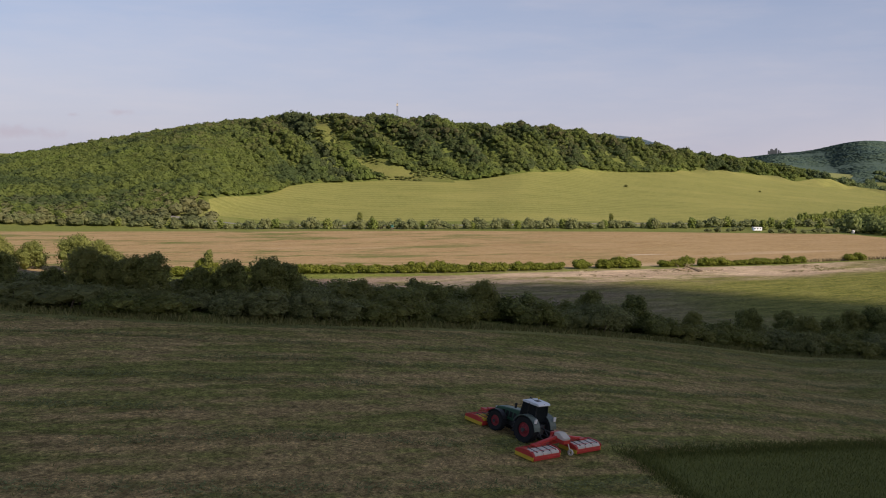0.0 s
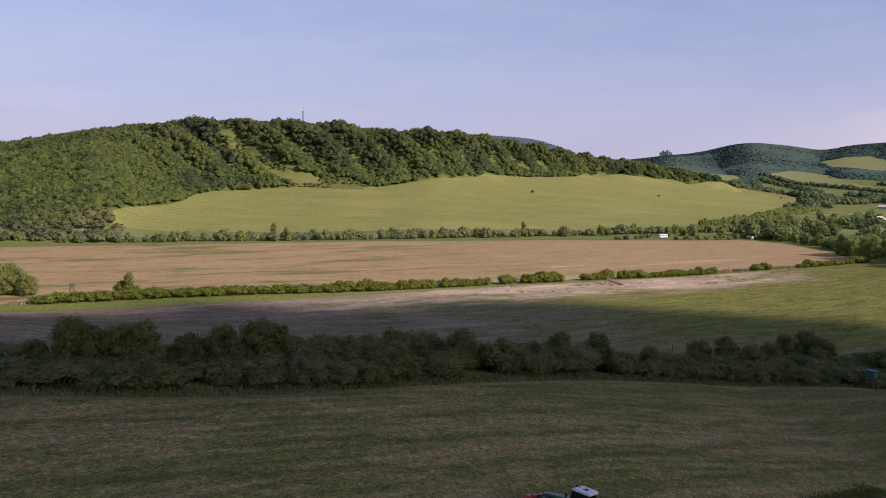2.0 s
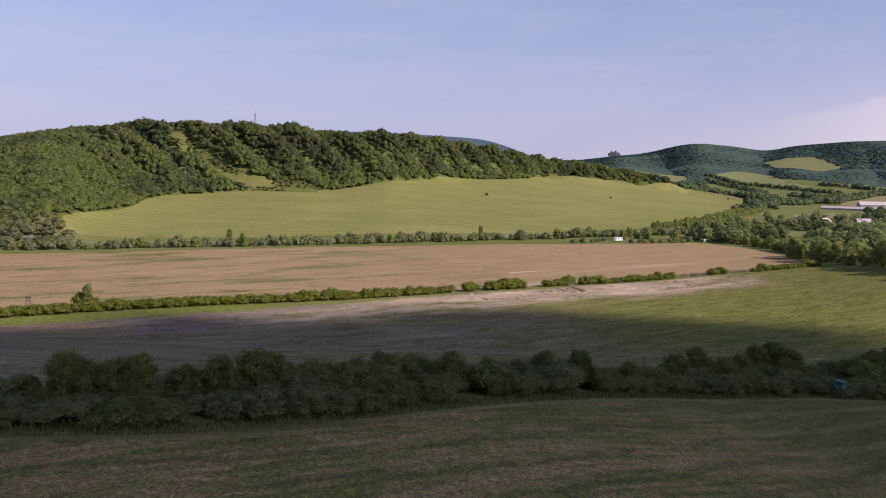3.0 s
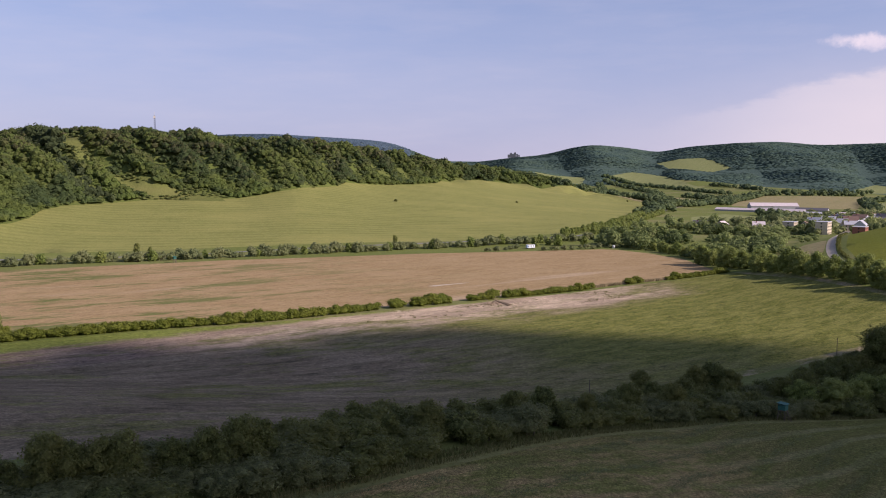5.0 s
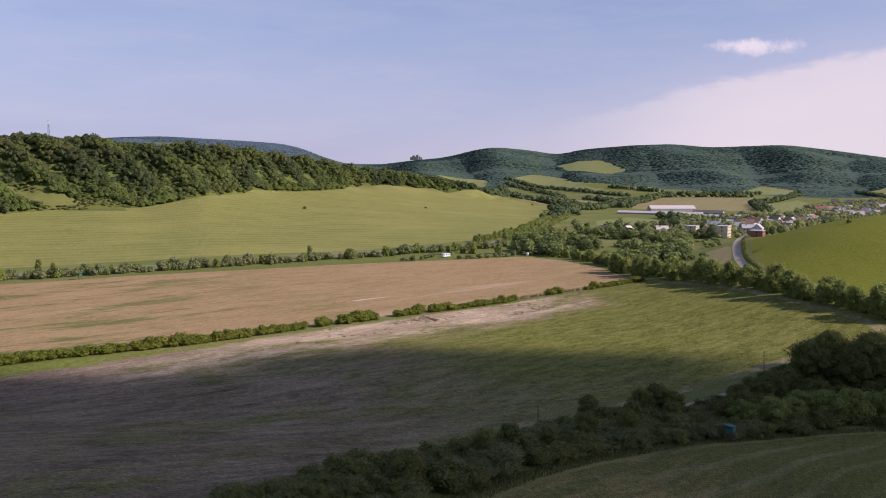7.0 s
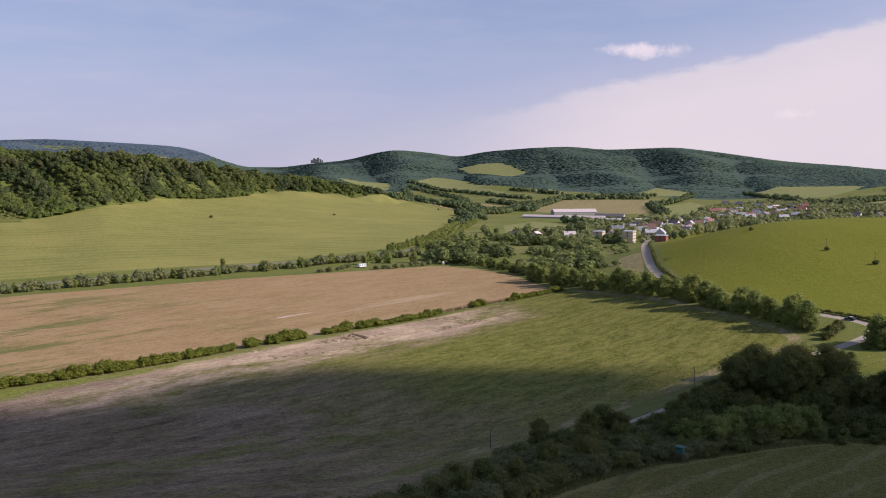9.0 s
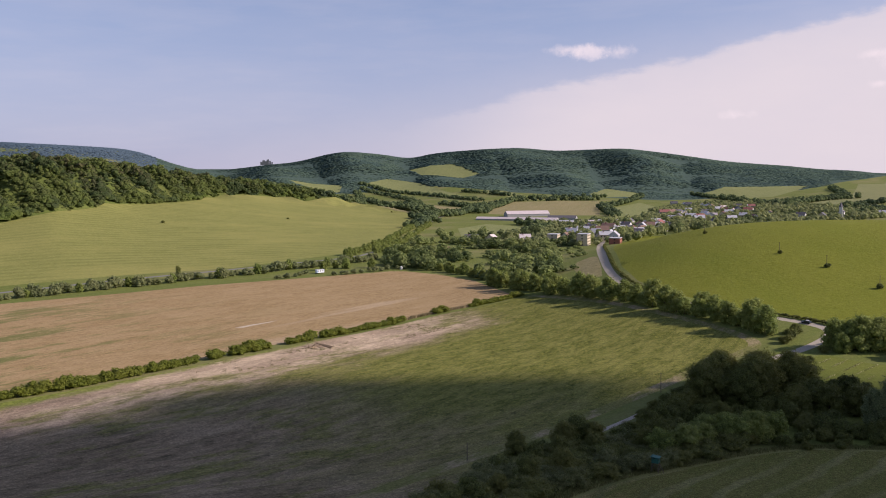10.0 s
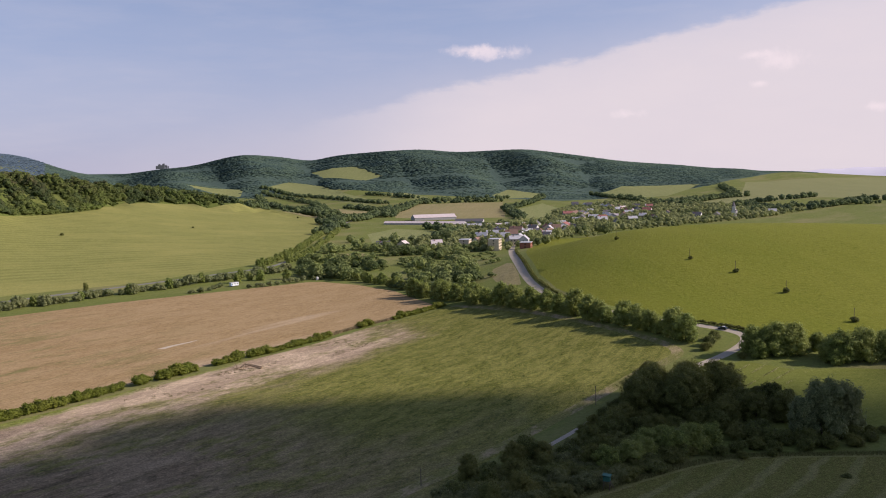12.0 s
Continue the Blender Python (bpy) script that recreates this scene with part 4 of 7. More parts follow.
def plant(name, label, category, seed, tall, wide, kind, mat, leaf, count, group=""):
    """A tree or bush at the origin: an Empty with a trunk and a crown."""
    r = np.random.default_rng(seed)
    root = new(name)
    root.empty_display_size = 0.5
    lumps = []
    if kind == "bush":
        for k in range(11):
            a, out, lev = 2.4 * k + r.uniform(-.5, .5), r.uniform(0.12, 0.36), r.uniform(0.22, 0.62)
            rad = wide * r.uniform(0.15, 0.29)
            lumps.append((math.cos(a) * wide * out, math.sin(a) * wide * out, tall * lev, rad, min(1.4, tall * 0.34 / rad)))
        for k in range(3):
            rad = wide * r.uniform(0.13, 0.2)
            lumps.append((r.uniform(-.2, .2) * wide, r.uniform(-.2, .2) * wide, tall * r.uniform(0.68, 0.84), rad, 1.1))
    elif kind == "round":
        n = 17
        for k in range(n):
            a, lev = 2.4 * k + r.uniform(-.4, .4), (k + 0.5) / n
            out = wide * r.uniform(0.24, 0.38) * math.sqrt(max(0.08, 1 - (lev * 1.55 - 0.6) ** 2))
            rad = wide * r.uniform(0.12, 0.23)
            lumps.append((math.cos(a) * out, math.sin(a) * out, tall * (0.16 + 0.66 * lev), rad, r.uniform(0.8, 1.1)))
        lumps += [(r.uniform(-.15, .15) * wide, r.uniform(-.15, .15) * wide, tall * r.uniform(0.78, 0.9), wide * r.uniform(0.1, 0.16), 1.0) for _ in range(4)]
        lumps += [(0, 0, tall * 0.5, wide * 0.32, 1.0), (wide * 0.2, wide * 0.1, tall * 0.14, wide * 0.22, 0.9), (-wide * 0.18, -wide * 0.16, tall * 0.12, wide * 0.22, 0.9), (-wide * 0.1, wide * 0.2, tall * 0.12, wide * 0.2, 0.9)]
    elif kind == "willow":
        # loose crown of upswept plumes over a thick base
        for k in range(22):
            a, lev = 2.4 * k, (k + 0.5) / 22
            out = wide * r.uniform(0.15, 0.42) * (1.0 - 0.55 * lev)
            rad = wide * r.uniform(0.09, 0.17)
            lumps.append((math.cos(a) * out, math.sin(a) * out, tall * (0.12 + 0.76 * lev), rad, r.uniform(1.1, 1.6)))
        lumps += [(0, 0, tall * 0.4, wide * 0.27, 1.1)]
    elif kind == "tall":
        n = 13
        for k in range(n):
            a, lev = 2.4 * k, (k + 0.5) / n
            out = wide * r.uniform(0.16, 0.3) * (1.05 - 0.7 * lev)
            rad = wide * r.uniform(0.15, 0.26) * (1.1 - 0.45 * lev)
            lumps.append((math.cos(a) * out, math.sin(a) * out, tall * (0.14 + 0.74 * lev), rad, 1.2))
    part_mesh = leafy(seed, lumps, leaf, count)
    crown = mesh_object("crown", part_mesh[0], part_mesh[1], mat, root)
    from_bmesh("trunk", stems(seed, tall, wide * 0.4, 3 if kind == "bush" else 1, max(0.06, tall * 0.02)), BARK, root)
    tagged(root, label, category, group)
    return root


class Nursery:
    """Grows a few plants of a kind, then sets out copies of them."""

    def __init__(self, name, label, category, kind, mat, tall, wide, leaf, count, variants, seed, group):
        self.stock = [plant(name, label, category, seed + k, tall, wide, kind, mat, leaf, count, group) for k in range(variants)]
        self.fresh = set(range(variants))
        self.seed = seed
        self.r = random.Random(seed)

    def put(self, x, y, scale=1.0, lift=1.0, label=""):
        k = self.r.randrange(len(self.stock))
        m = Matrix.Translation((x, y, ground_at(x, y) - 0.1)) @ Matrix.Rotation(self.r.uniform(0, 6.28), 4, "Z") @ Matrix.Diagonal((scale, scale, scale * lift, 1))
        if self.fresh:
            ob = self.stock[k if k in self.fresh else next(iter(self.fresh))]
            self.fresh.discard(self.stock.index(ob))
            ob.matrix_basis = m
        else:
            ob = copy_thing(self.stock[k], m)
            ob.matrix_basis = m
        if label:
            tagged(ob, label)
        return ob

    def clear(self):
        for k in self.fresh:
            for o in (*self.stock[k].children_recursive, self.stock[k]):
                bpy.data.objects.remove(o)
        self.fresh = set()


def along(line, step, jitter=0.0, seed=1, start=0.0, stop=1e9):
    """Places every so many metres along a line."""
    r = np.random.default_rng(seed)
    p = np.array(line, float)
    d = np.r_[0, np.cumsum(np.hypot(*np.diff(p, axis=0).T))]
    s = np.arange(start, min(stop, d[-1]), step)
    s = s + r.uniform(-jitter, jitter, len(s))
    return np.column_stack([np.interp(s, d, p[:, 0]), np.interp(s, d, p[:, 1])]) + r.uniform(-jitter, jitter, (len(s), 2)) * 0.6


def scatter(outline, step, seed=1):
    """Jittered places over an outline."""
    p = np.array([tuple(v) for v in outline], float)
    r = np.random.default_rng(seed)
    lo, hi = p.min(0), p.max(0)
    gx, gy = np.meshgrid(np.arange(lo[0], hi[0], step), np.arange(lo[1], hi[1], step))
    gx[1::2] += step / 2
    q = np.column_stack([gx.ravel(), gy.ravel()]) + r.uniform(-0.38, 0.38, (gx.size, 2)) * step
    return q[inside(outline, q[:, 0], q[:, 1])]


# ---------------------------------------------------------------- hedge across the hillside
hedge_bush = Nursery("hedge_bush", "dense dark green bush in a wild hedge belt", "bush", "bush", LEAF_HEDGE, 5.0, 6.6, 0.255, 1200, 8, 100, "wild hedge bushes")
sage_bush = Nursery("hedge_bush", "grey-green willowy bush in a wild hedge belt", "bush", "bush", LEAF_SAGE, 5.4, 6.4, 0.215, 1300, 4, 130, "wild hedge bushes")
BELT = [*shifted(HEDGE_FRONT[1:14], 0.6), (158, 184), (130, 207), (104, 206), (82, 203), (62, 193), (30, 166), (-5, 139), (-40, 116), (-95, 108), (-180, 98)]
spots = scatter(BELT, 4.7, 3)
spots = spots[(spots[:, 0] > -110)]
for x, y in spots:
    lane_gap = np.hypot(*(ROAD_LINE - (x, y)).T).min()
    if lane_gap < 5:
        continue
    s = random.uniform(0.85, 1.3)
    sort = noise.noise(Vector((x * 0.06, y * 0.06, 4)))
    (sage_bush if sort > 0.14 else hedge_bush).put(x, y, s, random.uniform(0.5, 0.86) * (0.68 if x < -26 else 1.0) / max(1, s * 0.9))
hedge_tree = Nursery("hedge_tree", "small dark round-crowned tree in the wild hedge", "tree", "round", LEAF_HEDGE, 8.5, 7.5, 0.22, 3600, 6, 200, "wild hedge trees")
for x, y, s in [(-150, 92, 1.1), (-125, 96, 1.2), (-100, 98, 1.0), (-88, 100, 1.1), (-72, 104, 1.0), (-62, 102, 1.1), (-52, 105, 0.9), (-46, 105, 0.65), (-42, 105, 0.92), (-40, 106, 0.8), (-37, 106, 0.82), (-35, 107, 0.9), (-30, 109, 0.7), (-26, 110, 0.85), (-22, 113, 0.94), (-20, 115, 0.86), (-11, 121, 0.64), (-1, 129, 0.62), (6, 134, 0.84), (14, 142, 0.62), (25, 149, 0.9), (34, 157, 0.97), (47, 166, 0.76), (60, 173, 1.05), (73, 178, 1.0), (76, 192, 0.85), (84, 192, 0.95), (96, 193, 0.85), (93, 201, 1.2), (98, 202, 1.3), (101, 198, 1.1), (78, 202, 1.05)]:
    hedge_tree.put(x, y, s * (0.74 if x < -45 else 0.88))

# ---------------------------------------------------------------- grove where hedge and lane meet
oak = Nursery("oak_tree", "large dark green spreading broadleaf tree", "tree", "round", LEAF_DARK, 14, 16, 0.30, 7500, 5, 300, "grove trees")
for x, y, s in [(163, 216, 0.95), (172, 220, 1.02), (178, 208, 1.05), (188, 216, 1.0), (193, 206, 1.0), (184, 228, 0.9), (170, 207, 0.85)]:
    oak.put(x, y, s)
grove = Nursery("grove_tree", "dense green broadleaf tree at the field corner", "tree", "round", LEAF_MID, 11, 11, 0.38, 2500, 5, 340, "grove trees")
shady = Nursery("grove_tree", "dense dark broadleaf tree at the field corner", "tree", "round", LEAF_DARK, 10, 11, 0.36, 2500, 5, 350, "grove trees")
for x, y, s in [(117, 192, 0.8), (110, 189, 0.7), (146, 211, 0.6), (153, 214, 0.7), (176, 192, 0.9), (183, 186, 0.95), (190, 181, 0.95), (197, 184, 0.85), (188, 194, 0.9), (166, 188, 0.7), (202, 192, 0.8), (203, 176, 0.75), (150, 199, 0.7), (128, 205, 0.66), (135, 206, 0.72), (142, 209, 0.74), (148, 213, 0.7), (156, 216, 0.7), (119, 203, 0.5), (132, 212, 0.5), (140, 215, 0.55), (148, 218, 0.6), (157, 221, 0.6), (166, 224, 0.6), (174, 227, 0.6)]:
    shady.put(x, y, s)
for x, y, s in [(112, 185, 0.75), (119, 183, 0.8), (126, 184, 0.72), (136, 182, 0.85), (143, 181, 0.9), (150, 180, 0.8), (134, 190, 0.75), (142, 191, 0.7)]:
    grove.put(x, y, s, 0.9, "dense mid-green bushy tree at the field corner")
willow = Nursery("willow_tree", "grey-green willow with a loose feathery crown", "tree", "willow", LEAF_WILLOW, 13, 13, 0.30, 4600, 4, 380, "willows")
for x, y, s in [(185, 165, 1.36), (193, 162, 1.15), (179, 168, 0.95)]:
    willow.put(x, y, s)
gold_willow = Nursery("willow_tree", "sunlit yellow-green willow with a loose rounded crown", "tree", "round", LEAF_GOLD, 13, 14, 0.4, 2600, 4, 390, "willows")
for x, y, s in [(-176, 350, 1.05), (-164, 356, 0.9), (-144, 351, 1.1), (-137, 357, 0.9), (-185, 350, 0.9), (-130, 353, 0.6), (-175, 356, 0.8)]:
    gold_willow.put(x, y, s)
for x, y, s in [(254, 232, 1.1), (259, 226, 1.25), (264, 221, 1.2), (251, 228, 0.7), (267, 230, 0.7), (271, 222, 0.75), (276, 217, 0.7), (264, 206, 0.75), (268, 202, 1.15), (274, 197, 1.25), (281, 191, 1.15), (288, 184, 1.1), (295, 176, 1.1), (272, 208, 0.9), (262, 202, 0.6), (284, 200, 0.8), (302, 168, 1.0)]:
    grove.put(x, y, s, 1.0, "dense green broadleaf tree beside the lane")
under = Nursery("grove_bush", "dark low bush under the grove trees", "bush", "bush", LEAF_DARK, 4.5, 6.5, 0.3, 1500, 5, 400, "grove bushes")
for x, y, s in [(104, 196, 0.8), (112, 198, 0.8), (120, 200, 0.8), (128, 201, 0.8), (136, 204, 0.9), (143, 206, 0.9), (128, 193, 0.9), (150, 206, 1.0), (157, 209, 1.0), (158, 200, 1.0), (122, 178, 0.7), (131, 178, 0.7), (146, 174, 0.7), (153, 173, 0.8), (157, 186, 1.0), (163, 180, 0.9), (166, 174, 0.9), (170, 168, 0.9), (172, 162, 0.9), (167, 196, 1.1), (174, 200, 1.1), (180, 198, 1.1), (186, 160, 0.8), (190, 158, 0.8), (195, 162, 0.7), (198, 168, 0.7), (194, 172, 0.8), (206, 184, 0.8), (205, 200, 1.0), (203, 208, 1.0), (203, 218, 0.9), (196, 226, 0.8), (205, 228, 0.7), (216, 232, 0.6), (222, 224, 0.6), (247, 250, 0.8), (254, 253, 0.9), (262, 256, 0.9), (226, 234, 0.5), (232, 228, 0.5), (258, 238, 0.6), (246, 232, 0.6), (200, 154, 0.5), (208, 150, 0.5), (158, 212, 0.9), (148, 168, 0.5), (156, 164, 0.5), (147, 214, 0.9), (154, 217, 1.0), (162, 221, 1.0), (170, 224, 1.0), (178, 228, 1.0), (187, 231, 0.9), (196, 233, 0.8), (206, 236, 0.6), (104, 203, 0.6), (97, 202, 0.7), (109, 205, 0.5)]:
    under.put(x, y, s)
for x, y, s in [(159, 171, 0.8), (161, 166, 0.7), (166, 182, 1.0), (167, 177, 1.0), (168, 172, 1.0), (168, 161, 0.8), (175, 158, 0.9), (182, 154, 0.8), (190, 153, 0.7), (174, 164, 1.1), (196, 156, 0.6), (172, 178, 1.1)]:
    under.put(x, y, s, 1.0, "tangled dark scrub round the foot of a willow")
heap = under.put(151, 140, 0.42, 0.5, "low dark heap of scrub on the mown flank")

# ---------------------------------------------------------------- tree row on the far side of the hay field
row_tree = Nursery("row_tree", "olive-green broadleaf tree in a field-side row", "tree", "round", LEAF_MID, 11, 11, 0.45, 1400, 6, 420, "field-side tree row")
for (x, y), s in zip(along(rounded([(254, 263), (257, 280), (258, 300), (260, 318), (264, 342), (268, 368), (273, 400), (281, 450), (284, 497), (291, 520)]), 8.5, 2.2, 5), np.tile([1.1, 1.2, 0.6, 0.9, 1.0, 1.1, 0.7, 0.95], 10)):
    row_tree.put(x, y, s)
for (x, y) in along([(268, 430), (292, 470), (300, 530), (312, 600), (318, 650)], 8, 4, 8):
    row_tree.put(x + 6, y, random.uniform(0.45, 0.85))

# ---------------------------------------------------------------- low bushes between hay field and brown field
low_bush = Nursery("low_bush", "low bright green sunlit bush between two fields", "bush", "bush", LEAF_BRIGHT, 4.0, 5.2, 0.34, 520, 6, 460, "bushes between the fields")
GAPS = [(26, 29), (52.2, 55.9), (63, 68), (86, 98), (113, 118), (171, 196), (204, 224)]
for i, (x, y) in enumerate(along(MIDDLE_LINE, 3.0, 0.6, 9, 300)):
    gap = x < -120 or any(a < x < b for a, b in GAPS)
    if not gap:
        low_bush.put(x, y, random.uniform(1.05, 1.65) * (0.8 if x > 130 else 1), random.uniform(0.55, 0.8))
for x, y, s in [(203, 438, 0.9), (-96, 356, 1.3), (-90, 352, 1.0)]:
    low_bush.put(x, y, s)
young = Nursery("young_tree", "young light green tree on the field margin", "tree", "tall", LEAF_GOLD, 9.5, 6, 0.36, 900, 2, 480, "")
young.put(-93, 354, 1.0)
for x, y, s in [(-51, 636, 0.9), (-59, 633, 1.2), (128, 684, 1.1)]:
    young.put(x, y, s, 1.1, "slender tree standing over roadside bushes")

# ---------------------------------------------------------------- bushes at the meadow foot
foot_bush = Nursery("roadside_bush", "grey-green bush along the road", "bush", "bush", LEAF_WILLOW, 5.4, 7.0, 0.42, 330, 6, 520, "roadside bushes")
foot_tree = Nursery("roadside_tree", "round green tree along the road", "tree", "round", LEAF_MID, 8.6, 8.2, 0.5, 340, 5, 540, "roadside trees")
for i, (x, y) in enumerate(along(shifted(MAIN_LINE, -27), 5.0, 1.8, 11)):
    if -330 < x < 320:
        (foot_tree if i % 7 == 3 else foot_bush).put(x, y - 8 * random.random(), random.uniform(0.8, 1.6) * (0.72 if i % 7 == 3 else 1), random.uniform(0.75, 1.1))
for i, (x, y) in enumerate(along(shifted(MAIN_LINE, -6), 6.5, 2.5, 13)):
    if 345 < x < 620:
        foot_tree.put(x, y, random.uniform(0.55, 0.95))
for i, (x, y) in enumerate(along(shifted(MAIN_LINE, 7), 7.5, 2.5, 12)):
    if 305 < x < 640:
        foot_tree.put(x - 4, y, random.uniform(0.6, 1.0))
for x, y in [(210, 659), (216, 664), (223, 670), (238, 650), (246, 654), (248, 648), (254, 648), (263, 653), (274, 661), (275, 654), (282, 655), (290, 660), (299, 659), (303, 656), (200, 652), (193, 652)]:
    foot_bush.put(x, y, random.uniform(0.6, 0.95), random.uniform(0.6, 0.9), "low green bush at the edge of the brown field")
for x, y in [(260, 694), (306, 688), (286, 680), (266, 687), (245, 685)]:
    foot_tree.put(x, y, random.uniform(0.8, 1.1))
for c in (hedge_bush, sage_bush, hedge_tree, oak, grove, shady, under, willow, gold_willow, row_tree, low_bush, young, foot_bush, foot_tree):
    c.clear()


def stuff(name, label, q, radius, tall, mat, cards, seed, size=0.42, loose=0.4, vary=0.35, core=0.72, sink=0.45, smooth=False):
    r = np.random.default_rng(seed)
    n = len(q)
    k = r.uniform(1 - vary, 1 + vary, n)
    ob = crowns_of(name, np.column_stack([q, height(q[:, 0], q[:, 1])]), radius * k, tall * k * r.uniform(0.8, 1.2, n), mat, cards, seed, size, loose, core, sink, smooth)
    return tagged(ob, label, "trees", kind="stuff")


# ---------------------------------------------------------------- riverside thicket towards the village
THICKET = [(306, 560), (312, 655), (296, 670), (330, 752), (400, 828), (520, 960), (560, 900), (545, 830), (560, 720), (520, 690), (430, 575), (335, 465), (300, 470)]
open_ground = np.array([(365, 515), (438, 668), (405, 775), (412, 830), (425, 800), (450, 810), (364, 620), (376, 604), (505, 690), (395, 752), (330, 700)])


def thicket_places(step, seed, gap, low):
    q = scatter(THICKET, step, seed)
    keep = (np.hypot(q[:, None, 0] - open_ground[:, 0], q[:, None, 1] - open_ground[:, 1]).min(1) > gap) & (np.hypot(q[:, None, 0] - ROAD_LINE[:, 0], q[:, None, 1] - ROAD_LINE[:, 1]).min(1) > 12)
    patchy = np.array([noise.noise(Vector((x * 0.03, y * 0.03, 1))) for x, y in q])
    keep &= patchy > low - 0.15 * (q[:, 1] < 520)
    for name in ("main_road", "far_meadow_8", "meadow", "bare_verge", "scrub_clearing"):
        keep &= ~inside(OUTLINE[name], q[:, 0], q[:, 1])
    return q[keep]


stuff("riverside_trees", "mixed green trees along a stream", thicket_places(11.0, 21, 18, 0.10), 5.2, 9.0, LEAF_THICKET, 90, 22, 0.2, 0.45, 0.42)
stuff("riverside_thicket", "low olive green scrub along a stream", thicket_places(7.0, 25, 13, 0.02), 2.8, 2.8, LEAF_THICKET, 34, 26, 0.3)
q = scatter([(-1000, 500), (-430, 570), (-230, 590), (-165, 618), (-165, 650), (-190, 690), (-400, 680), (-900, 640)], 8.0, 23)
stuff("wood_margin", "olive bushy wood margin along the foot of the hill", q, 4.8, 6.0, LEAF_MARGIN, 30, 24, 0.26, 0.4, 0.4, 0.86)

# ---------------------------------------------------------------- woods on the ridge
q = scatter(OUTLINE["wood_floor"], 5.0, 31)
b, d = polar(q[:, 0], q[:, 1])
crest = np.interp(b, RIDGE[:, 0], RIDGE[:, 4])
edge = np.interp(b, RIDGE[:, 0], RIDGE[:, 2])
rise = (d - edge) / (crest - edge)
strip = CLEARING_LINE
phase = np.sin((b + (d - 1080) * 0.03) * 1.95)
apart = np.hypot(q[:, None, 0] - strip[:, 0], q[:, None, 1] - strip[:, 1]).min(1)
thin = np.array([noise.noise(Vector((x * 0.03, y * 0.03, 9))) for x, y in q])
clearing = (apart < 15 + thin * 8) | ((phase < -0.86) & (b > -9.5) & (b < -2) & (rise < 0.6) & (thin > 0.0))
held = (d < crest + 35) & (b > -31) & (b < 27)
hollow = (phase < -0.55) & (b > -10) & (b < 9) & (rise < 0.75) & (thin > -0.12)
wr = np.random.default_rng(33)
keep = held & ~clearing & ~(hollow & (wr.random(len(q)) < 0.75))
n = keep.sum()
size = np.clip(wr.lognormal(0, 0.28, n), 0.55, 1.8)
high = (6.2 + 1.0 * phase[keep] * (b[keep] > -12) * (rise[keep] < 0.85)) * wr.uniform(0.8, 1.25, n) * size ** 0.5
# a stand of taller dark trees running down beside the clearing from the crest
stand_line = along([(-201, 1156), (-168, 1050), (-145, 999), (-127, 966), (-112, 944)], 4)
q = q[keep]
stand = (np.hypot(q[:, None, 0] - stand_line[:, 0], q[:, None, 1] - stand_line[:, 1]).min(1) < 15 + 9 * thin[keep]) & (wr.random(n) < 0.85)
high = np.where(stand, high * 1.22, high)
top = np.column_stack([q, height(q[:, 0], q[:, 1])])
tagged(canopy("ridge_wood", top[~stand], 3.7 * size[~stand], high[~stand], LEAF_WOOD, 32, 30, 0.27), "dense mixed green deciduous wood covering the ridge", "trees", kind="stuff")
tagged(canopy("ridge_stand", top[stand], 3.9 * size[stand], high[stand], LEAF_STAND, 34, 34, 0.27), "stand of tall dark green trees beside the clearing", "trees", kind="stuff")
p = scatter(OUTLINE["wood_floor"], 4.6, 35)
b, d = polar(p[:, 0], p[:, 1])
rise = (d - np.interp(b, RIDGE[:, 0], RIDGE[:, 2])) / (np.interp(b, RIDGE[:, 0], RIDGE[:, 4]) - np.interp(b, RIDGE[:, 0], RIDGE[:, 2]))
phase = np.sin((b + (d - 1080) * 0.03) * 1.95)
apart = np.hypot(p[:, None, 0] - strip[:, 0], p[:, None, 1] - strip[:, 1]).min(1)
thin = np.array([noise.noise(Vector((x * 0.03, y * 0.03, 9))) for x, y in p])
keep = (((phase < -0.5) & (b > -10) & (b < 9) & (rise < 0.8) & (rise > 0)) | ((apart < 22) & (thin > -0.12))) & (apart > 3 + 9 * np.abs(thin))
p = p[keep]
tagged(canopy("young_growth", np.column_stack([p, height(p[:, 0], p[:, 1])]), 2.7 * wr.uniform(0.6, 1.4, len(p)), 2.4 * wr.uniform(0.5, 1.5, len(p)), LEAF_YOUNG, 36), "light green young growth in the hollows of the ridge", "shrubs", kind="stuff")

# ---------------------------------------------------------------- far woods
fan = [(-65 + r * math.sin(radians(a)), 29 + r * math.cos(radians(a))) for r, a in [(2350, 62), (4080, 62), (4080, 50), (4080, 40), (4080, 30), (4080, 20), (4080, 10), (4080, 0), (3300, 0), (3000, 12), (2300, 19), (2300, 30), (2250, 45)]]
q = scatter(fan, 9.4, 41)
b, d = polar(q[:, 0], q[:, 1], -65, 29)
far_low = np.interp(b, [0] + [a for a, _ in FAR_LOW], [3100] + [r for _, r in FAR_LOW])
wild = np.array([noise.noise(Vector((x * 0.004, y * 0.004, 3))) for x, y in q])
keep = (d > far_low + wild * 200) & (d < 3990) & (b < 61)
for name in ("far_meadow_1", "far_meadow_2", "far_meadow_3", "far_meadow_4", "far_meadow_5", "far_meadow_7", "far_stubble_2"):
    keep &= ~inside(OUTLINE[name], q[:, 0], q[:, 1])
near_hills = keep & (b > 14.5)
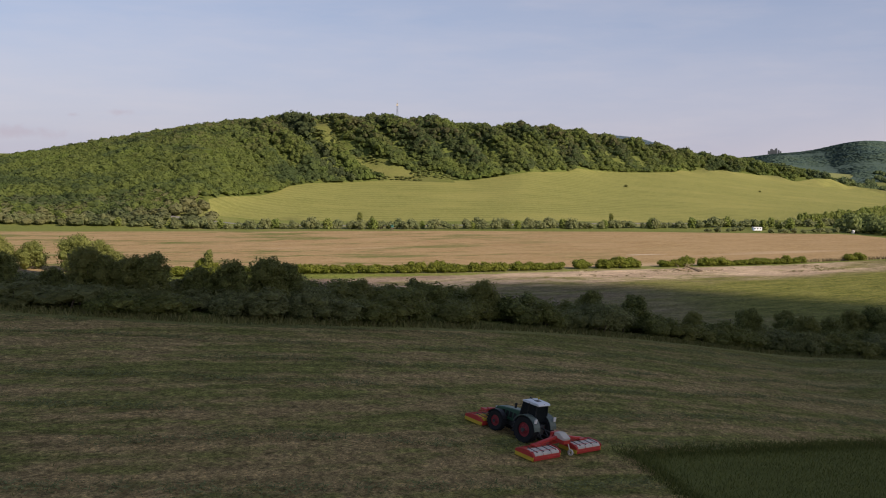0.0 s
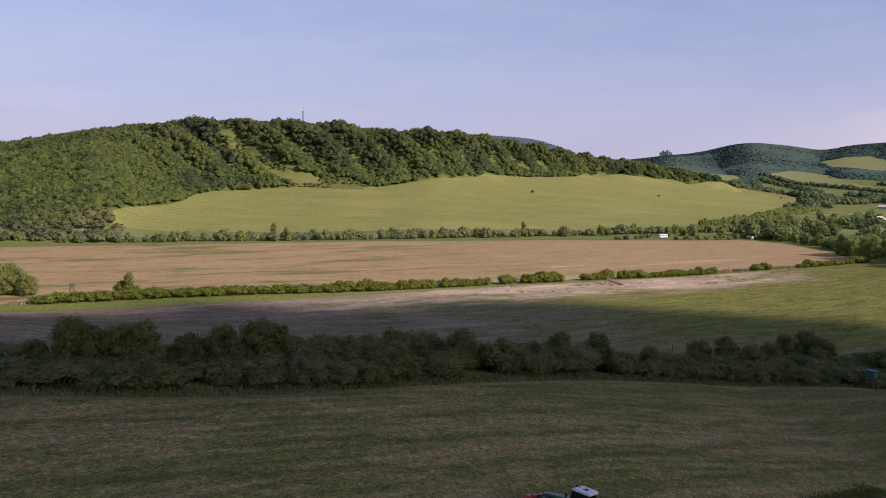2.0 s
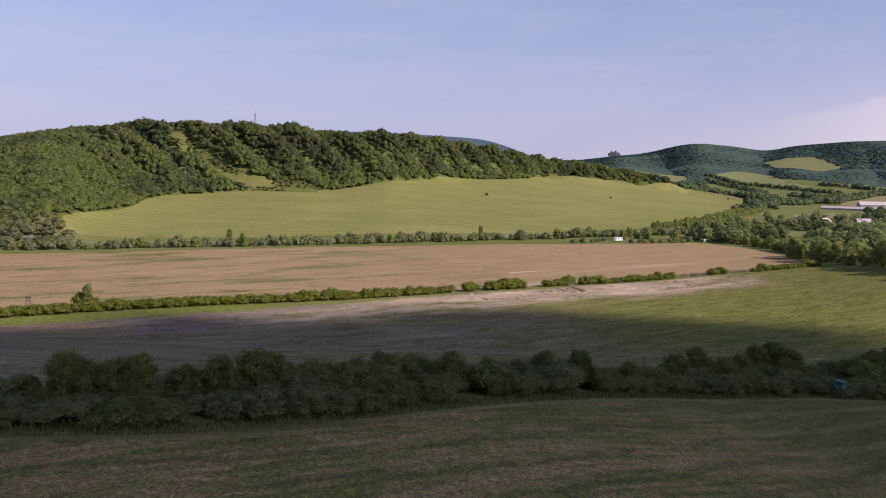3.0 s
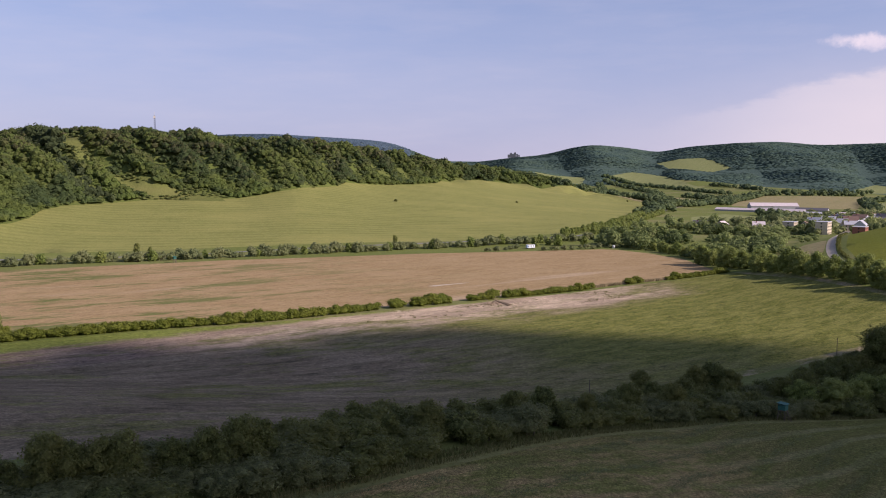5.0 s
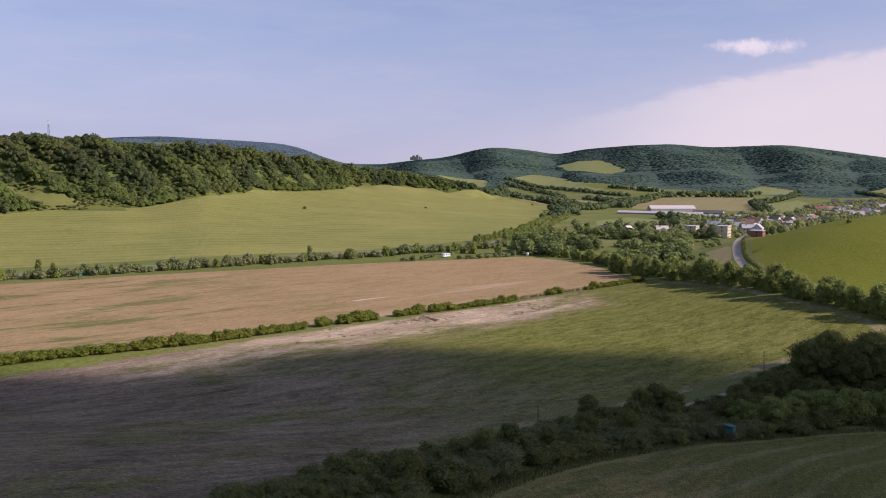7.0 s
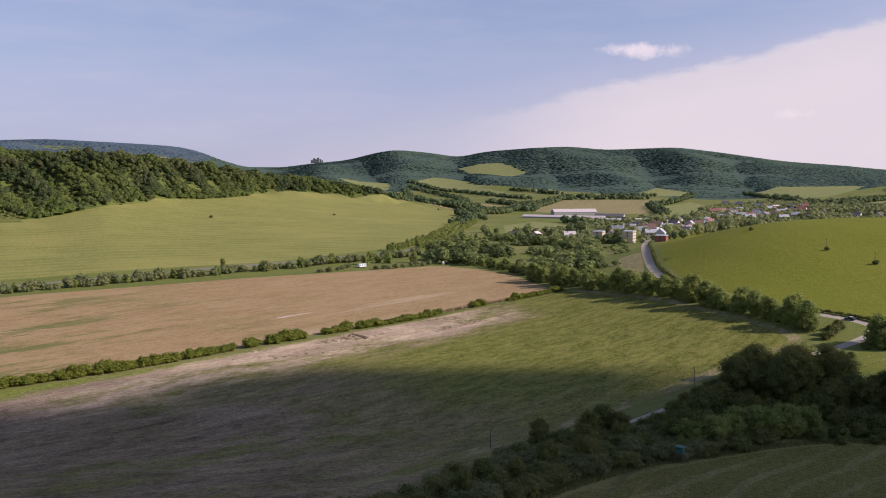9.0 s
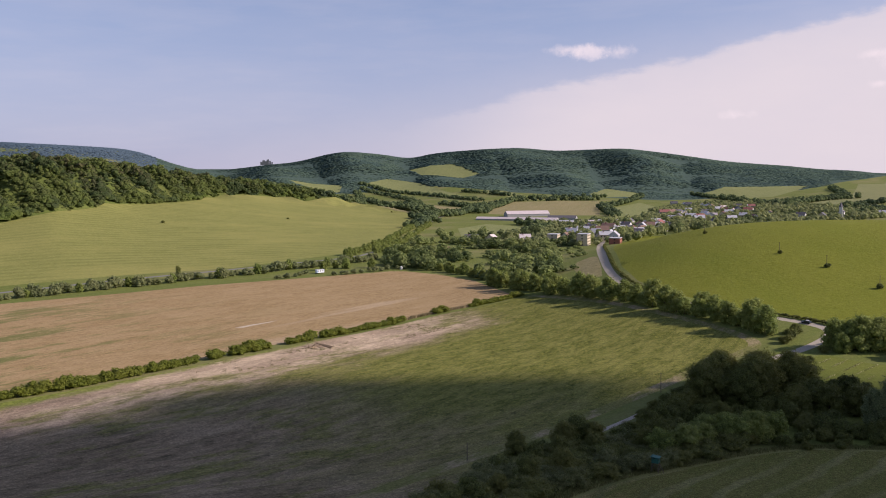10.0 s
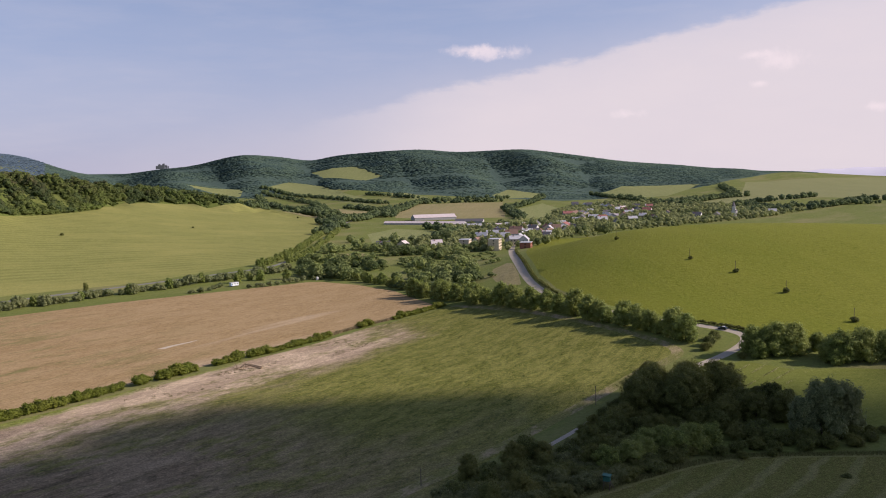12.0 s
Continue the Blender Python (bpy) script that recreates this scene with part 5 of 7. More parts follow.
for name, words_for, which, mat, seed in (("far_wood", "distant wooded hills, green tinted bluish with haze", near_hills, LEAF_FAR, 42), ("far_blue_wood", "wooded mountain far behind the ridge, coloured blue with haze", keep & ~near_hills, LEAF_HAZE, 43)):
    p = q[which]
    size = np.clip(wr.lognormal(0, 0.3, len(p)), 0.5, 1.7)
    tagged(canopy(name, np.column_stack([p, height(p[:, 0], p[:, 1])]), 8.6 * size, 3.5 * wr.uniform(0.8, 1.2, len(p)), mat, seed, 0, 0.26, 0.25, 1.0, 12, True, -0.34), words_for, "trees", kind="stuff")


# ---------------------------------------------------------------- cut and uncut grass on the hillside
def grass_material(name, a, b):
    m, nt, p = material(name, 0.9, 0, 0.1)
    geo = nt.nodes.new("ShaderNodeNewGeometry")
    nt.links.new(blend(nt, geo.outputs["Random Per Island"], a, b), p.inputs["Base Color"])
    return m


def wisps(name, label, q, long, wide, lift, mat, seed, upright=False):
    """Loose blades lying or standing on the ground, joined into one mesh."""
    r = np.random.default_rng(seed)
    n = len(q)
    a = r.uniform(0, 6.28, n)
    l, w = long * r.uniform(0.5, 1.4, n), wide * r.uniform(0.6, 1.4, n)
    z = height(q[:, 0], q[:, 1])
    ux, uy = np.cos(a), np.sin(a)
    base = np.column_stack([q, z])
    if upright:
        tip = np.column_stack([q[:, 0] + r.normal(0, 0.15, n), q[:, 1] + r.normal(0, 0.15, n), z + l])
        side = np.column_stack([-uy * w, ux * w, 0 * w])
        v = np.stack([base - side, base + side, tip + side * 0.3, tip - side * 0.3], 1)
    else:
        t = r.uniform(0.0, 0.5, n)
        e = np.column_stack([ux * l, uy * l, l * t])
        side = np.column_stack([-uy * w, ux * w, w * r.uniform(-0.5, 0.5, n)])
        up = np.array([0, 0, lift])
        v = np.stack([base - side + up, base + side + up, base + e + side * 0.5 + up, base + e - side * 0.5 + up], 1)
    ob = triangles_object(name, v.reshape(-1, 3), np.arange(4 * n).reshape(-1, 4), mat)
    return tagged(ob, label, "grass", kind="stuff")


field_view = [(-75, 40), (45, 30), (75, 75), (95, 165), (80, 169), (59, 162), (35, 145), (16, 129), (0, 116), (-13, 106), (-36, 95), (-75, 90)]
q = scatter(field_view, 0.5, 81)
q = q[~inside(OUTLINE["uncut_grass"], q[:, 0], q[:, 1])]
wisps("cut_hay", "scattered wisps of cut hay on the stubble", q, 0.18, 0.035, 0.02, grass_material("hay_wisp", (0.13, 0.12, 0.032), (0.31, 0.24, 0.10)), 82)
q = scatter(OUTLINE["uncut_grass"], 0.21, 83)
q = q[(q[:, 0] < 58) & (q[:, 1] > 46)]
fringe = along([(20.5, 55), (17.9, 64), (15.6, 71.4), (21.3, 75.6), (28.6, 81.2), (41, 91.4), (53, 101.2)], 0.006, 0.5, 89)
q = np.vstack([q, fringe + np.random.default_rng(90).normal(0, 0.75, fringe.shape)])
wisps("uncut_blades", "tall uncut dark green grass blades", q, 0.24, 0.03, 0.0, grass_material("uncut_blade", (0.066, 0.078, 0.018), (0.155, 0.162, 0.042)), 84, True)

SWATH_LINE = rounded([(-90, 52), (-60, 60), (-30.6, 70.1), (-18.3, 74.9), (-4.2, 81), (12.7, 90.4), (34, 106.4), (66.8, 129.1), (95, 149)])
rows = []
for k in range(-5, 4):
    p = along(shifted(SWATH_LINE, 8.3 * k), 0.016, 0.5, 125 + k)
    drift = np.array([noise.noise(Vector((x * 0.05, y * 0.05, 2 * k))) for x, y in p])
    clot = np.array([noise.noise(Vector((x * 0.45, y * 0.45, 3 * k))) for x, y in p])
    p = p + np.column_stack([-0.5 * drift, 0.9 * drift]) * 2.2 + np.random.default_rng(145 + k).normal(0, 0.62, p.shape)
    rows.append(p[(drift > -0.25) & (clot > -0.12) & (p[:, 0] > -70) & (p[:, 0] < 92) & (p[:, 1] > 40)])
q = np.vstack(rows)
q = q[~inside(OUTLINE["uncut_grass"], q[:, 0], q[:, 1])]
wisps("swath", "rows of cut green grass lying on the stubble", q, 0.24, 0.036, 0.06, grass_material("swath_blade", (0.095, 0.110, 0.036), (0.27, 0.275, 0.11)), 150)

q = scatter(OUTLINE["paddock"], 0.30, 152)
turn = radians(10)
across = -math.sin(turn) * q[:, 0] + math.cos(turn) * q[:, 1] + np.array([1.2 * noise.noise(Vector((x * 0.04, y * 0.04, 7))) for x, y in q])
gaps = np.array([noise.noise(Vector((x * 0.12, y * 0.12, 4))) for x, y in q])
q = q[(np.abs((across % 5.4) - 2.7) < 0.2 + 0.5 * gaps) & (gaps > -0.1) & (q[:, 0] < 246) & (q[:, 1] > 202)]
wisps("paddock_swath", "pale dried swaths of cut grass on the paddock", q, 0.42, 0.10, 0.05, grass_material("dried_swath", (0.24, 0.24, 0.08), (0.50, 0.46, 0.22)), 153)

q = np.vstack([along(shifted(HEDGE_LINE, o), 0.05, 1.0, 85 + i) for i, o in enumerate((-1.2, 0.2, 1.4))])
q = q[(q[:, 0] > -90) & (q[:, 0] < 200)]
wisps("verge_grass", "long pale grass stalks along the foot of the hedge", q, 0.5, 0.06, 0.0, grass_material("verge_stalk", (0.09, 0.10, 0.028), (0.21, 0.19, 0.075)), 86, True)

q = np.vstack([along(shifted(MIDDLE_LINE, -k), 0.9, 2.0, 160 + k) for k in range(7, 34, 2)])
clump = np.array([noise.noise(Vector((x * 0.045, y * 0.09, 5))) + 0.6 * noise.noise(Vector((x * 0.3, y * 0.3, 8))) for x, y in q])
q = q[(clump > 0.34) & (q[:, 0] > 40) & (q[:, 0] < 200)]
q = np.vstack([q + np.random.default_rng(170 + k).normal(0, 0.45, q.shape) for k in range(6)])
wisps("soil_weeds", "scattered weeds and clods on the washed soil", q, 0.3, 0.09, 0.0, grass_material("weed_leaf", (0.12, 0.11, 0.045), (0.26, 0.23, 0.10)), 171, True)

q = np.vstack([along(shifted(MIDDLE_LINE, 1), 0.03, 1.6, 87)])
q = q[((q[:, 0] > 171) & (q[:, 0] < 224)) | ((q[:, 0] > -128) & (q[:, 0] < -97))]
wisps("reed_strip", "dry pale reeds between the field-edge bushes", q, 1.2, 0.14, 0.0, grass_material("dry_reed", (0.20, 0.16, 0.09), (0.42, 0.33, 0.19)), 88, True)


# ---------------------------------------------------------------- painted and built materials
GREEN_PAINT = plain("tractor_green", (0.03, 0.10, 0.055), 0.35, 0, 0.3, 2, 0.5)
GREY_GREEN = plain("grey_green_fender", (0.11, 0.14, 0.115), 0.45, 0, 0.3, 2, 0.4)
RED_PAINT = plain("machine_red", (0.54, 0.048, 0.038), 0.4, 0, 0.35, 2, 0.5)
RIM_RED = plain("rim_red", (0.30, 0.03, 0.035), 0.45, 0, 0.35, 2, 0.4)
YELLOW_PAINT = plain("machine_yellow", (0.62, 0.42, 0.04), 0.5, 0, 0.35, 2, 0.4)
PALE_PAINT = plain("pale_cover", (0.62, 0.56, 0.47), 0.55, 0, 0.4, 3, 0.3)
ROOF_WHITE = plain("cab_roof_white", (0.72, 0.74, 0.74), 0.35, 0, 0.15, 2, 0.5)
RUBBER = plain("tyre_rubber", (0.022, 0.022, 0.022), 0.85, 0, 0.4, 3, 0.2)
STEEL = plain("dark_steel", (0.09, 0.09, 0.09), 0.5, 0.6, 0.4, 3)
LAMP = plain("lamp_lens", (0.75, 0.74, 0.70), 0.15, 0, 0.1, 5, 0.6)
BLACK = plain("black_plastic", (0.02, 0.02, 0.02), 0.5, 0, 0.2, 3)
WHITE_WALL = plain("white_plaster", (0.64, 0.62, 0.585), 0.9, 0, 0.25, 0.4)
CREAM_WALL = plain("cream_plaster", (0.60, 0.50, 0.36), 0.9, 0, 0.3, 0.4)
GREY_WALL = plain("grey_plaster", (0.42, 0.41, 0.40), 0.9, 0, 0.3, 0.4)
BRICK_WALL = plain("brick_red_wall", (0.33, 0.13, 0.09), 0.9, 0, 0.35, 0.6)
ROOF_GREY = plain("light_sheet_roof", (0.55, 0.53, 0.54), 0.45, 0.1, 0.35, 0.3)
ROOF_RED = plain("red_tile_roof", (0.33, 0.135, 0.115), 0.8, 0, 0.4, 0.5)
ROOF_DARK = plain("dark_slate_roof", (0.13, 0.12, 0.13), 0.75, 0, 0.4, 0.5)
ROOF_RUST = plain("rusty_sheet_roof", (0.26, 0.16, 0.12), 0.75, 0, 0.5, 0.5)
ROOF_PINK = plain("faded_pink_roof", (0.66, 0.56, 0.54), 0.7, 0, 0.4, 0.3)
STONE = plain("old_stone", (0.125, 0.135, 0.14), 0.95, 0, 0.5, 0.3)
TEAL_PAINT = plain("teal_board", (0.03, 0.135, 0.10), 0.6, 0, 0.4, 3)
GLASS, gnt, gb = material("window_glass", 0.08, 0, 0.6)
gb.inputs["Base Color"].default_value = (0.025, 0.03, 0.035, 1)
CLOUD_WHITE = plain("cloud_white", (0.85, 0.85, 0.85), 1.0, 0, 0.1, 0.01, 0.0)


def ring(bm, centre, axis, r_out, width, r_in, sides=28):
    """A tyre: a ring with rounded shoulders about the axis x."""
    prof = [(r_in, -width * 0.42), (r_out * 0.93, -width * 0.5), (r_out, -width * 0.36), (r_out, width * 0.36), (r_out * 0.93, width * 0.5), (r_in, width * 0.42)]
    rows = []
    for k in range(sides):
        a = 2 * math.pi * k / sides
        rows.append([bm.verts.new((centre[0] + w, centre[1] + r * math.cos(a), centre[2] + r * math.sin(a))) for r, w in prof])
    for k in range(sides):
        for j in range(len(prof)):
            a, b = rows[k], rows[(k + 1) % sides]
            i = (j + 1) % len(prof)
            bm.faces.new((a[j], a[i], b[i], b[j]))


def wheel(parent, x, y, r, width, side):
    bm = bmesh.new()
    ring(bm, (x, y, r), 0, r * 0.985, width, r * 0.55)
    for k in range(22):
        for s in (-1, 1):
            a = 2 * math.pi * (k + 0.25 * s) / 22
            turn = Matrix.Rotation(a, 4, "X")
            add_box(bm, (x + s * width * 0.23, y + r * 0.99 * math.cos(a), r + r * 0.99 * math.sin(a)), (width * 0.5, 0.06, 0.07), turn @ Matrix.Rotation(s * 0.5, 4, "Y"))
    tyre = from_bmesh("wheel", bm, RUBBER, parent, "black lugged tractor tyre")
    bm = bmesh.new()
    turn = Matrix.Rotation(math.pi / 2, 4, "Y")
    bmesh.ops.create_cone(bm, cap_ends=True, segments=24, radius1=r * 0.57, radius2=r * 0.57, depth=width * 0.5, matrix=Matrix.Translation((x, y, r)) @ turn)
    bmesh.ops.create_cone(bm, cap_ends=True, segments=24, radius1=r * 0.34, radius2=r * 0.22, depth=0.12, matrix=Matrix.Translation((x + side * (width * 0.25 + 0.05), y, r)) @ Matrix.Rotation(math.pi / 2 * side, 4, "Y"))
    from_bmesh("rim", bm, RIM_RED, tyre, "dark red wheel rim")
    bm = bmesh.new()
    bmesh.ops.create_cone(bm, cap_ends=True, segments=16, radius1=r * 0.16, radius2=r * 0.13, depth=0.16, matrix=Matrix.Translation((x + side * (width * 0.25 + 0.14), y, r)) @ turn)
    for k in range(8):
        a = 2 * math.pi * k / 8
        add_rod(bm, (x + side * (width * 0.25), y + r * 0.27 * math.cos(a), r + r * 0.27 * math.sin(a)), (x + side * (width * 0.25 + 0.15), y + r * 0.27 * math.cos(a), r + r * 0.27 * math.sin(a)), 0.025, 6)
    from_bmesh("hub", bm, STEEL, tyre)
    return tyre


def prism(bm, outline, x0, x1):
    """A side outline (y, z) drawn out from x0 to x1."""
    a = [bm.verts.new((x0, y, z)) for y, z in outline]
    b = [bm.verts.new((x1, y, z)) for y, z in outline]
    n = len(outline)
    for i in range(n):
        bm.faces.new((a[i], a[(i + 1) % n], b[(i + 1) % n], b[i]))
    bm.faces.new(a[::-1])
    bm.faces.new(b)
    bmesh.ops.recalc_face_normals(bm, faces=bm.faces[:])


def build_tractor():
    """A large tractor facing +y, its rear axle over the origin."""
    root = new("tractor")
    for s in (-1, 1):
        wheel(root, s * 1.02, 0, 1.05, 0.72, s)
        wheel(root, s * 1.0, 3.05, 0.82, 0.6, s)
    bm = bmesh.new()
    prism(bm, [(1.15, 1.15), (1.15, 2.12), (2.2, 2.06), (3.3, 1.92), (3.75, 1.78), (3.88, 1.5), (3.85, 1.05), (2.0, 1.05)], -0.47, 0.47)
    from_bmesh("hood", bm, GREEN_PAINT, root, "dark green engine hood", 0.07)
    bm = bmesh.new()
    add_box(bm, (0, 3.9, 1.35), (0.72, 0.05, 0.6))
    for k in range(5):
        add_box(bm, (0, 3.935, 1.13 + 0.11 * k), (0.66, 0.03, 0.03))
    from_bmesh("grille", bm, BLACK, root)
    for s in (-1, 1):
        bm = bmesh.new()
        add_box(bm, (s * 0.3, 3.86, 1.68), (0.2, 0.08, 0.12))
        from_bmesh("headlight", bm, LAMP, root, "", 0.015)
        bm = bmesh.new()
        for k in range(4):
            add_box(bm, (s * 0.48, 1.7 + 0.4 * k, 1.55), (0.02, 0.28, 0.45))
        from_bmesh("side_vent", bm, BLACK, root)
    bm = bmesh.new()
    add_box(bm, (0, 1.6, 0.9), (0.62, 4.0, 0.55))
    add_box(bm, (0, 0, 1.05), (1.3, 0.42, 0.42))
    add_box(bm, (0, 3.05, 0.82), (1.4, 0.3, 0.28))
    add_box(bm, (0, -0.3, 1.1), (0.8, 0.9, 0.8))
    from_bmesh("chassis", bm, STEEL, root, "", 0.03)
    # cab: corner posts, glass, floor, roof
    bm = bmesh.new()
    posts = [(-0.78, -0.55, -0.70, -0.45), (0.78, -0.55, 0.70, -0.45), (-0.74, 1.12, -0.66, 0.95), (0.74, 1.12, 0.66, 0.95), (-0.80, 0.35, -0.72, 0.30), (0.80, 0.35, 0.72, 0.30)]
    for bx, by, tx, ty in posts:
        add_rod(bm, (bx, by, 1.45), (tx, ty, 3.1), 0.05, 6)
    add_box(bm, (0, 0.3, 1.42), (1.62, 1.75, 0.14))
    from_bmesh("cab_frame", bm, BLACK, root)
    for nm, v in (("rear_window", [(-0.74, -0.52, 1.6), (0.74, -0.52, 1.6), (0.66, -0.44, 3.06), (-0.66, -0.44, 3.06)]), ("windscreen", [(-0.70, 1.09, 1.5), (0.70, 1.09, 1.5), (0.63, 0.94, 3.06), (-0.63, 0.94, 3.06)]),
                  ("side_window", [(-0.79, -0.5, 1.52), (-0.75, 1.08, 1.52), (-0.68, 0.93, 3.06), (-0.71, -0.42, 3.06)]), ("side_window", [(0.79, -0.5, 1.52), (0.75, 1.08, 1.52), (0.68, 0.93, 3.06), (0.71, -0.42, 3.06)])):
        bm = bmesh.new()
        f = bm.faces.new([bm.verts.new(p) for p in v])
        bmesh.ops.solidify(bm, geom=[f], thickness=0.012)
        from_bmesh(nm, bm, GLASS, root)
    bm = bmesh.new()
    prism(bm, [(-0.66, 3.02), (-0.70, 3.12), (-0.5, 3.24), (0.75, 3.26), (1.05, 3.16), (1.02, 3.02)], -0.76, 0.76)
    from_bmesh("cab_roof", bm, ROOF_WHITE, root, "white cab roof", 0.05)
    bm = bmesh.new()
    add_box(bm, (0, 0.1, 3.27), (0.5, 0.35, 0.04))
    add_rod(bm, (0, -0.62, 3.18), (0, 0.9, 3.27), 0.03, 6)
    from_bmesh("roof_hatch", bm, STEEL, root, "", 0.01)
    bm = bmesh.new()
    add_rod(bm, (0.5, 0.4, 3.24), (0.5, 0.4, 3.44), 0.05, 10)
    from_bmesh("beacon", bm, YELLOW_PAINT, root, "amber beacon")
    # seat and wheel inside
    bm = bmesh.new()
    add_box(bm, (0, 0.05, 1.75), (0.55, 0.5, 0.16))
    add_box(bm, (0, -0.2, 2.15), (0.52, 0.14, 0.7))
    from_bmesh("seat", bm, BLACK, root, "", 0.04)
    # rear fenders, lamps, steps, exhaust, mirrors
    for s in (-1, 1):
        bm = bmesh.new()
        arc = [(math.cos(a) * 1.2, 1.05 + math.sin(a) * 1.2) for a in np.linspace(radians(20), radians(172), 12)]
        prism(bm, [*arc, *[(y * 0.95, 1.05 + (z - 1.05) * 0.95) for y, z in arc[::-1]]], s * 0.66, s * 1.42)
        from_bmesh("rear_fender", bm, GREY_GREEN, root, "grey-green rear fender")
        bm = bmesh.new()
        arc = [(3.05 + math.cos(a) * 0.95, 0.82 + math.sin(a) * 0.95) for a in np.linspace(radians(25), radians(155), 9)]
        prism(bm, [*arc, *[(3.05 + (y - 3.05) * 0.95, 0.82 + (z - 0.82) * 0.95) for y, z in arc[::-1]]], s * 0.78, s * 1.28)
        from_bmesh("front_fender", bm, BLACK, root)
        bm = bmesh.new()
        add_box(bm, (s * 1.22, -0.98, 1.98), (0.3, 0.1, 0.34))
        from_bmesh("rear_lamp", bm, LAMP, root, "pale rear lamp housing", 0.02)
        bm = bmesh.new()
        add_rod(bm, (s * 0.7, 1.05, 2.75), (s * 1.25, 1.15, 2.75), 0.025, 6)
        add_box(bm, (s * 1.3, 1.15, 2.65), (0.25, 0.06, 0.42))
        from_bmesh("mirror", bm, BLACK, root, "", 0.015)
        bm = bmesh.new()
        for k in range(3):
            add_box(bm, (s * 0.95, 1.25, 0.55 + 0.3 * k), (0.4, 0.3, 0.05))
        add_box(bm, (s * 0.72, 1.25, 0.9), (0.08, 0.5, 0.9))
        from_bmesh("steps", bm, STEEL, root)
    bm = bmesh.new()
    add_rod(bm, (0.62, 1.3, 1.6), (0.62, 1.3, 3.2), 0.08, 10)
    add_rod(bm, (0.62, 1.3, 2.0), (0.62, 1.3, 2.7), 0.12, 10)
    from_bmesh("exhaust", bm, STEEL, root)
    bm = bmesh.new()
    for s in (-1, 1):
        add_rod(bm, (s * 0.42, -0.5, 0.75), (s * 0.5, -1.75, 0.6), 0.06, 8)
        add_rod(bm, (s * 0.42, -0.35, 1.5), (s * 0.46, -1.2, 0.72), 0.045, 8)
        add_rod(bm, (s * 0.3, 3.9, 0.8), (s * 0.42, 4.7, 0.65), 0.06, 8)
    add_rod(bm, (0, -0.5, 1.3), (0, -1.8, 1.25), 0.05, 8)
    add_rod(bm, (0, 3.85, 1.2), (0, 4.7, 1.15), 0.05, 8)
    from_bmesh("hitch", bm, STEEL, root)
    return tagged(root, "dark green tractor with white cab roof and red rims, mowing", "tractor")


def deck(parent, x, y, wide, deep, cover_paint, cover_label):
    """One mower deck, its long side across: cover boards, curtains, cutter bar, end guards."""
    bm = bmesh.new()
    prism(bm, [(y - deep * 0.56, 0.26), (y - deep * 0.53, 0.48), (y - deep * 0.42, 0.62), (y + deep * 0.12, 0.68), (y + deep * 0.2, 0.6), (y + deep * 0.2, 0.42)], x - wide / 2, x + wide / 2)
    cover = from_bmesh("deck_cover", bm, RED_PAINT, parent, "red deck housing", 0.02)
    for k in range(3):
        mid, half = x + wide * 0.315 * (k - 1), wide * 0.145
        bm = bmesh.new()
        prism(bm, [(y - deep * 0.55, 0.42), (y - deep * 0.52, 0.56), (y - deep * 0.40, 0.68), (y + deep * 0.02, 0.72), (y + deep * 0.02, 0.66), (y - deep * 0.40, 0.6), (y - deep * 0.5, 0.46)], mid - half, mid + half)
        from_bmesh("cover_panel", bm, cover_paint, cover, cover_label, 0.015)
    for k in range(4):
        bm = bmesh.new()
        add_box(bm, (x - wide / 2 + wide * (0.14 + 0.24 * k), y - deep * 0.18, 0.705), (0.07, deep * 0.6, 0.05), Matrix.Rotation(0.08, 4, "X"))
        from_bmesh("rib", bm, STEEL, cover)
    bm = bmesh.new()
    prism(bm, [(y + deep * 0.2, 0.40), (y + deep * 0.2, 0.58), (y + deep * 0.5, 0.50), (y + deep * 0.52, 0.40)], x - wide / 2, x + wide / 2)
    from_bmesh("front_apron", bm, YELLOW_PAINT, parent, "faded yellow canvas apron", 0.015)
    for s in (-1, 1):
        bm = bmesh.new()
        prism(bm, [(y - deep * 0.54, 0.34), (y - deep * 0.54, 0.56), (y - deep * 0.2, 0.74), (y + deep * 0.25, 0.72), (y + deep * 0.55, 0.54), (y + deep * 0.58, 0.34)], x + s * wide / 2, x + s * (wide / 2 + 0.12))
        from_bmesh("end_plate", bm, RED_PAINT, parent, "red end guard", 0.02)
        bm = bmesh.new()
        add_box(bm, (x + s * (wide / 2 + 0.06), y, 0.2), (0.09, deep * 1.1, 0.3))
        from_bmesh("end_skirt", bm, YELLOW_PAINT, parent, "yellow end skirt", 0.01)
    bm = bmesh.new()
    add_box(bm, (x, y + deep * 0.54, 0.3), (wide, 0.05, 0.36))
    from_bmesh("front_curtain", bm, YELLOW_PAINT, parent, "yellow curtain", 0.01)
    bm = bmesh.new()
    add_box(bm, (x, y - deep * 0.56, 0.17), (wide, 0.05, 0.2))
    from_bmesh("rear_curtain", bm, RED_PAINT, parent, "red curtain", 0.01)
    bm = bmesh.new()
    for k in (-0.36, 0.22, 0.54):
        add_rod(bm, (x - wide / 2, y + k * deep, 0.66 if k < 0.5 else 0.52), (x + wide / 2, y + k * deep, 0.66 if k < 0.5 else 0.52), 0.045, 8)
    add_box(bm, (x, y, 0.16), (wide * 0.98, 0.3, 0.12))
    from_bmesh("frame_tube", bm, RED_PAINT, parent)


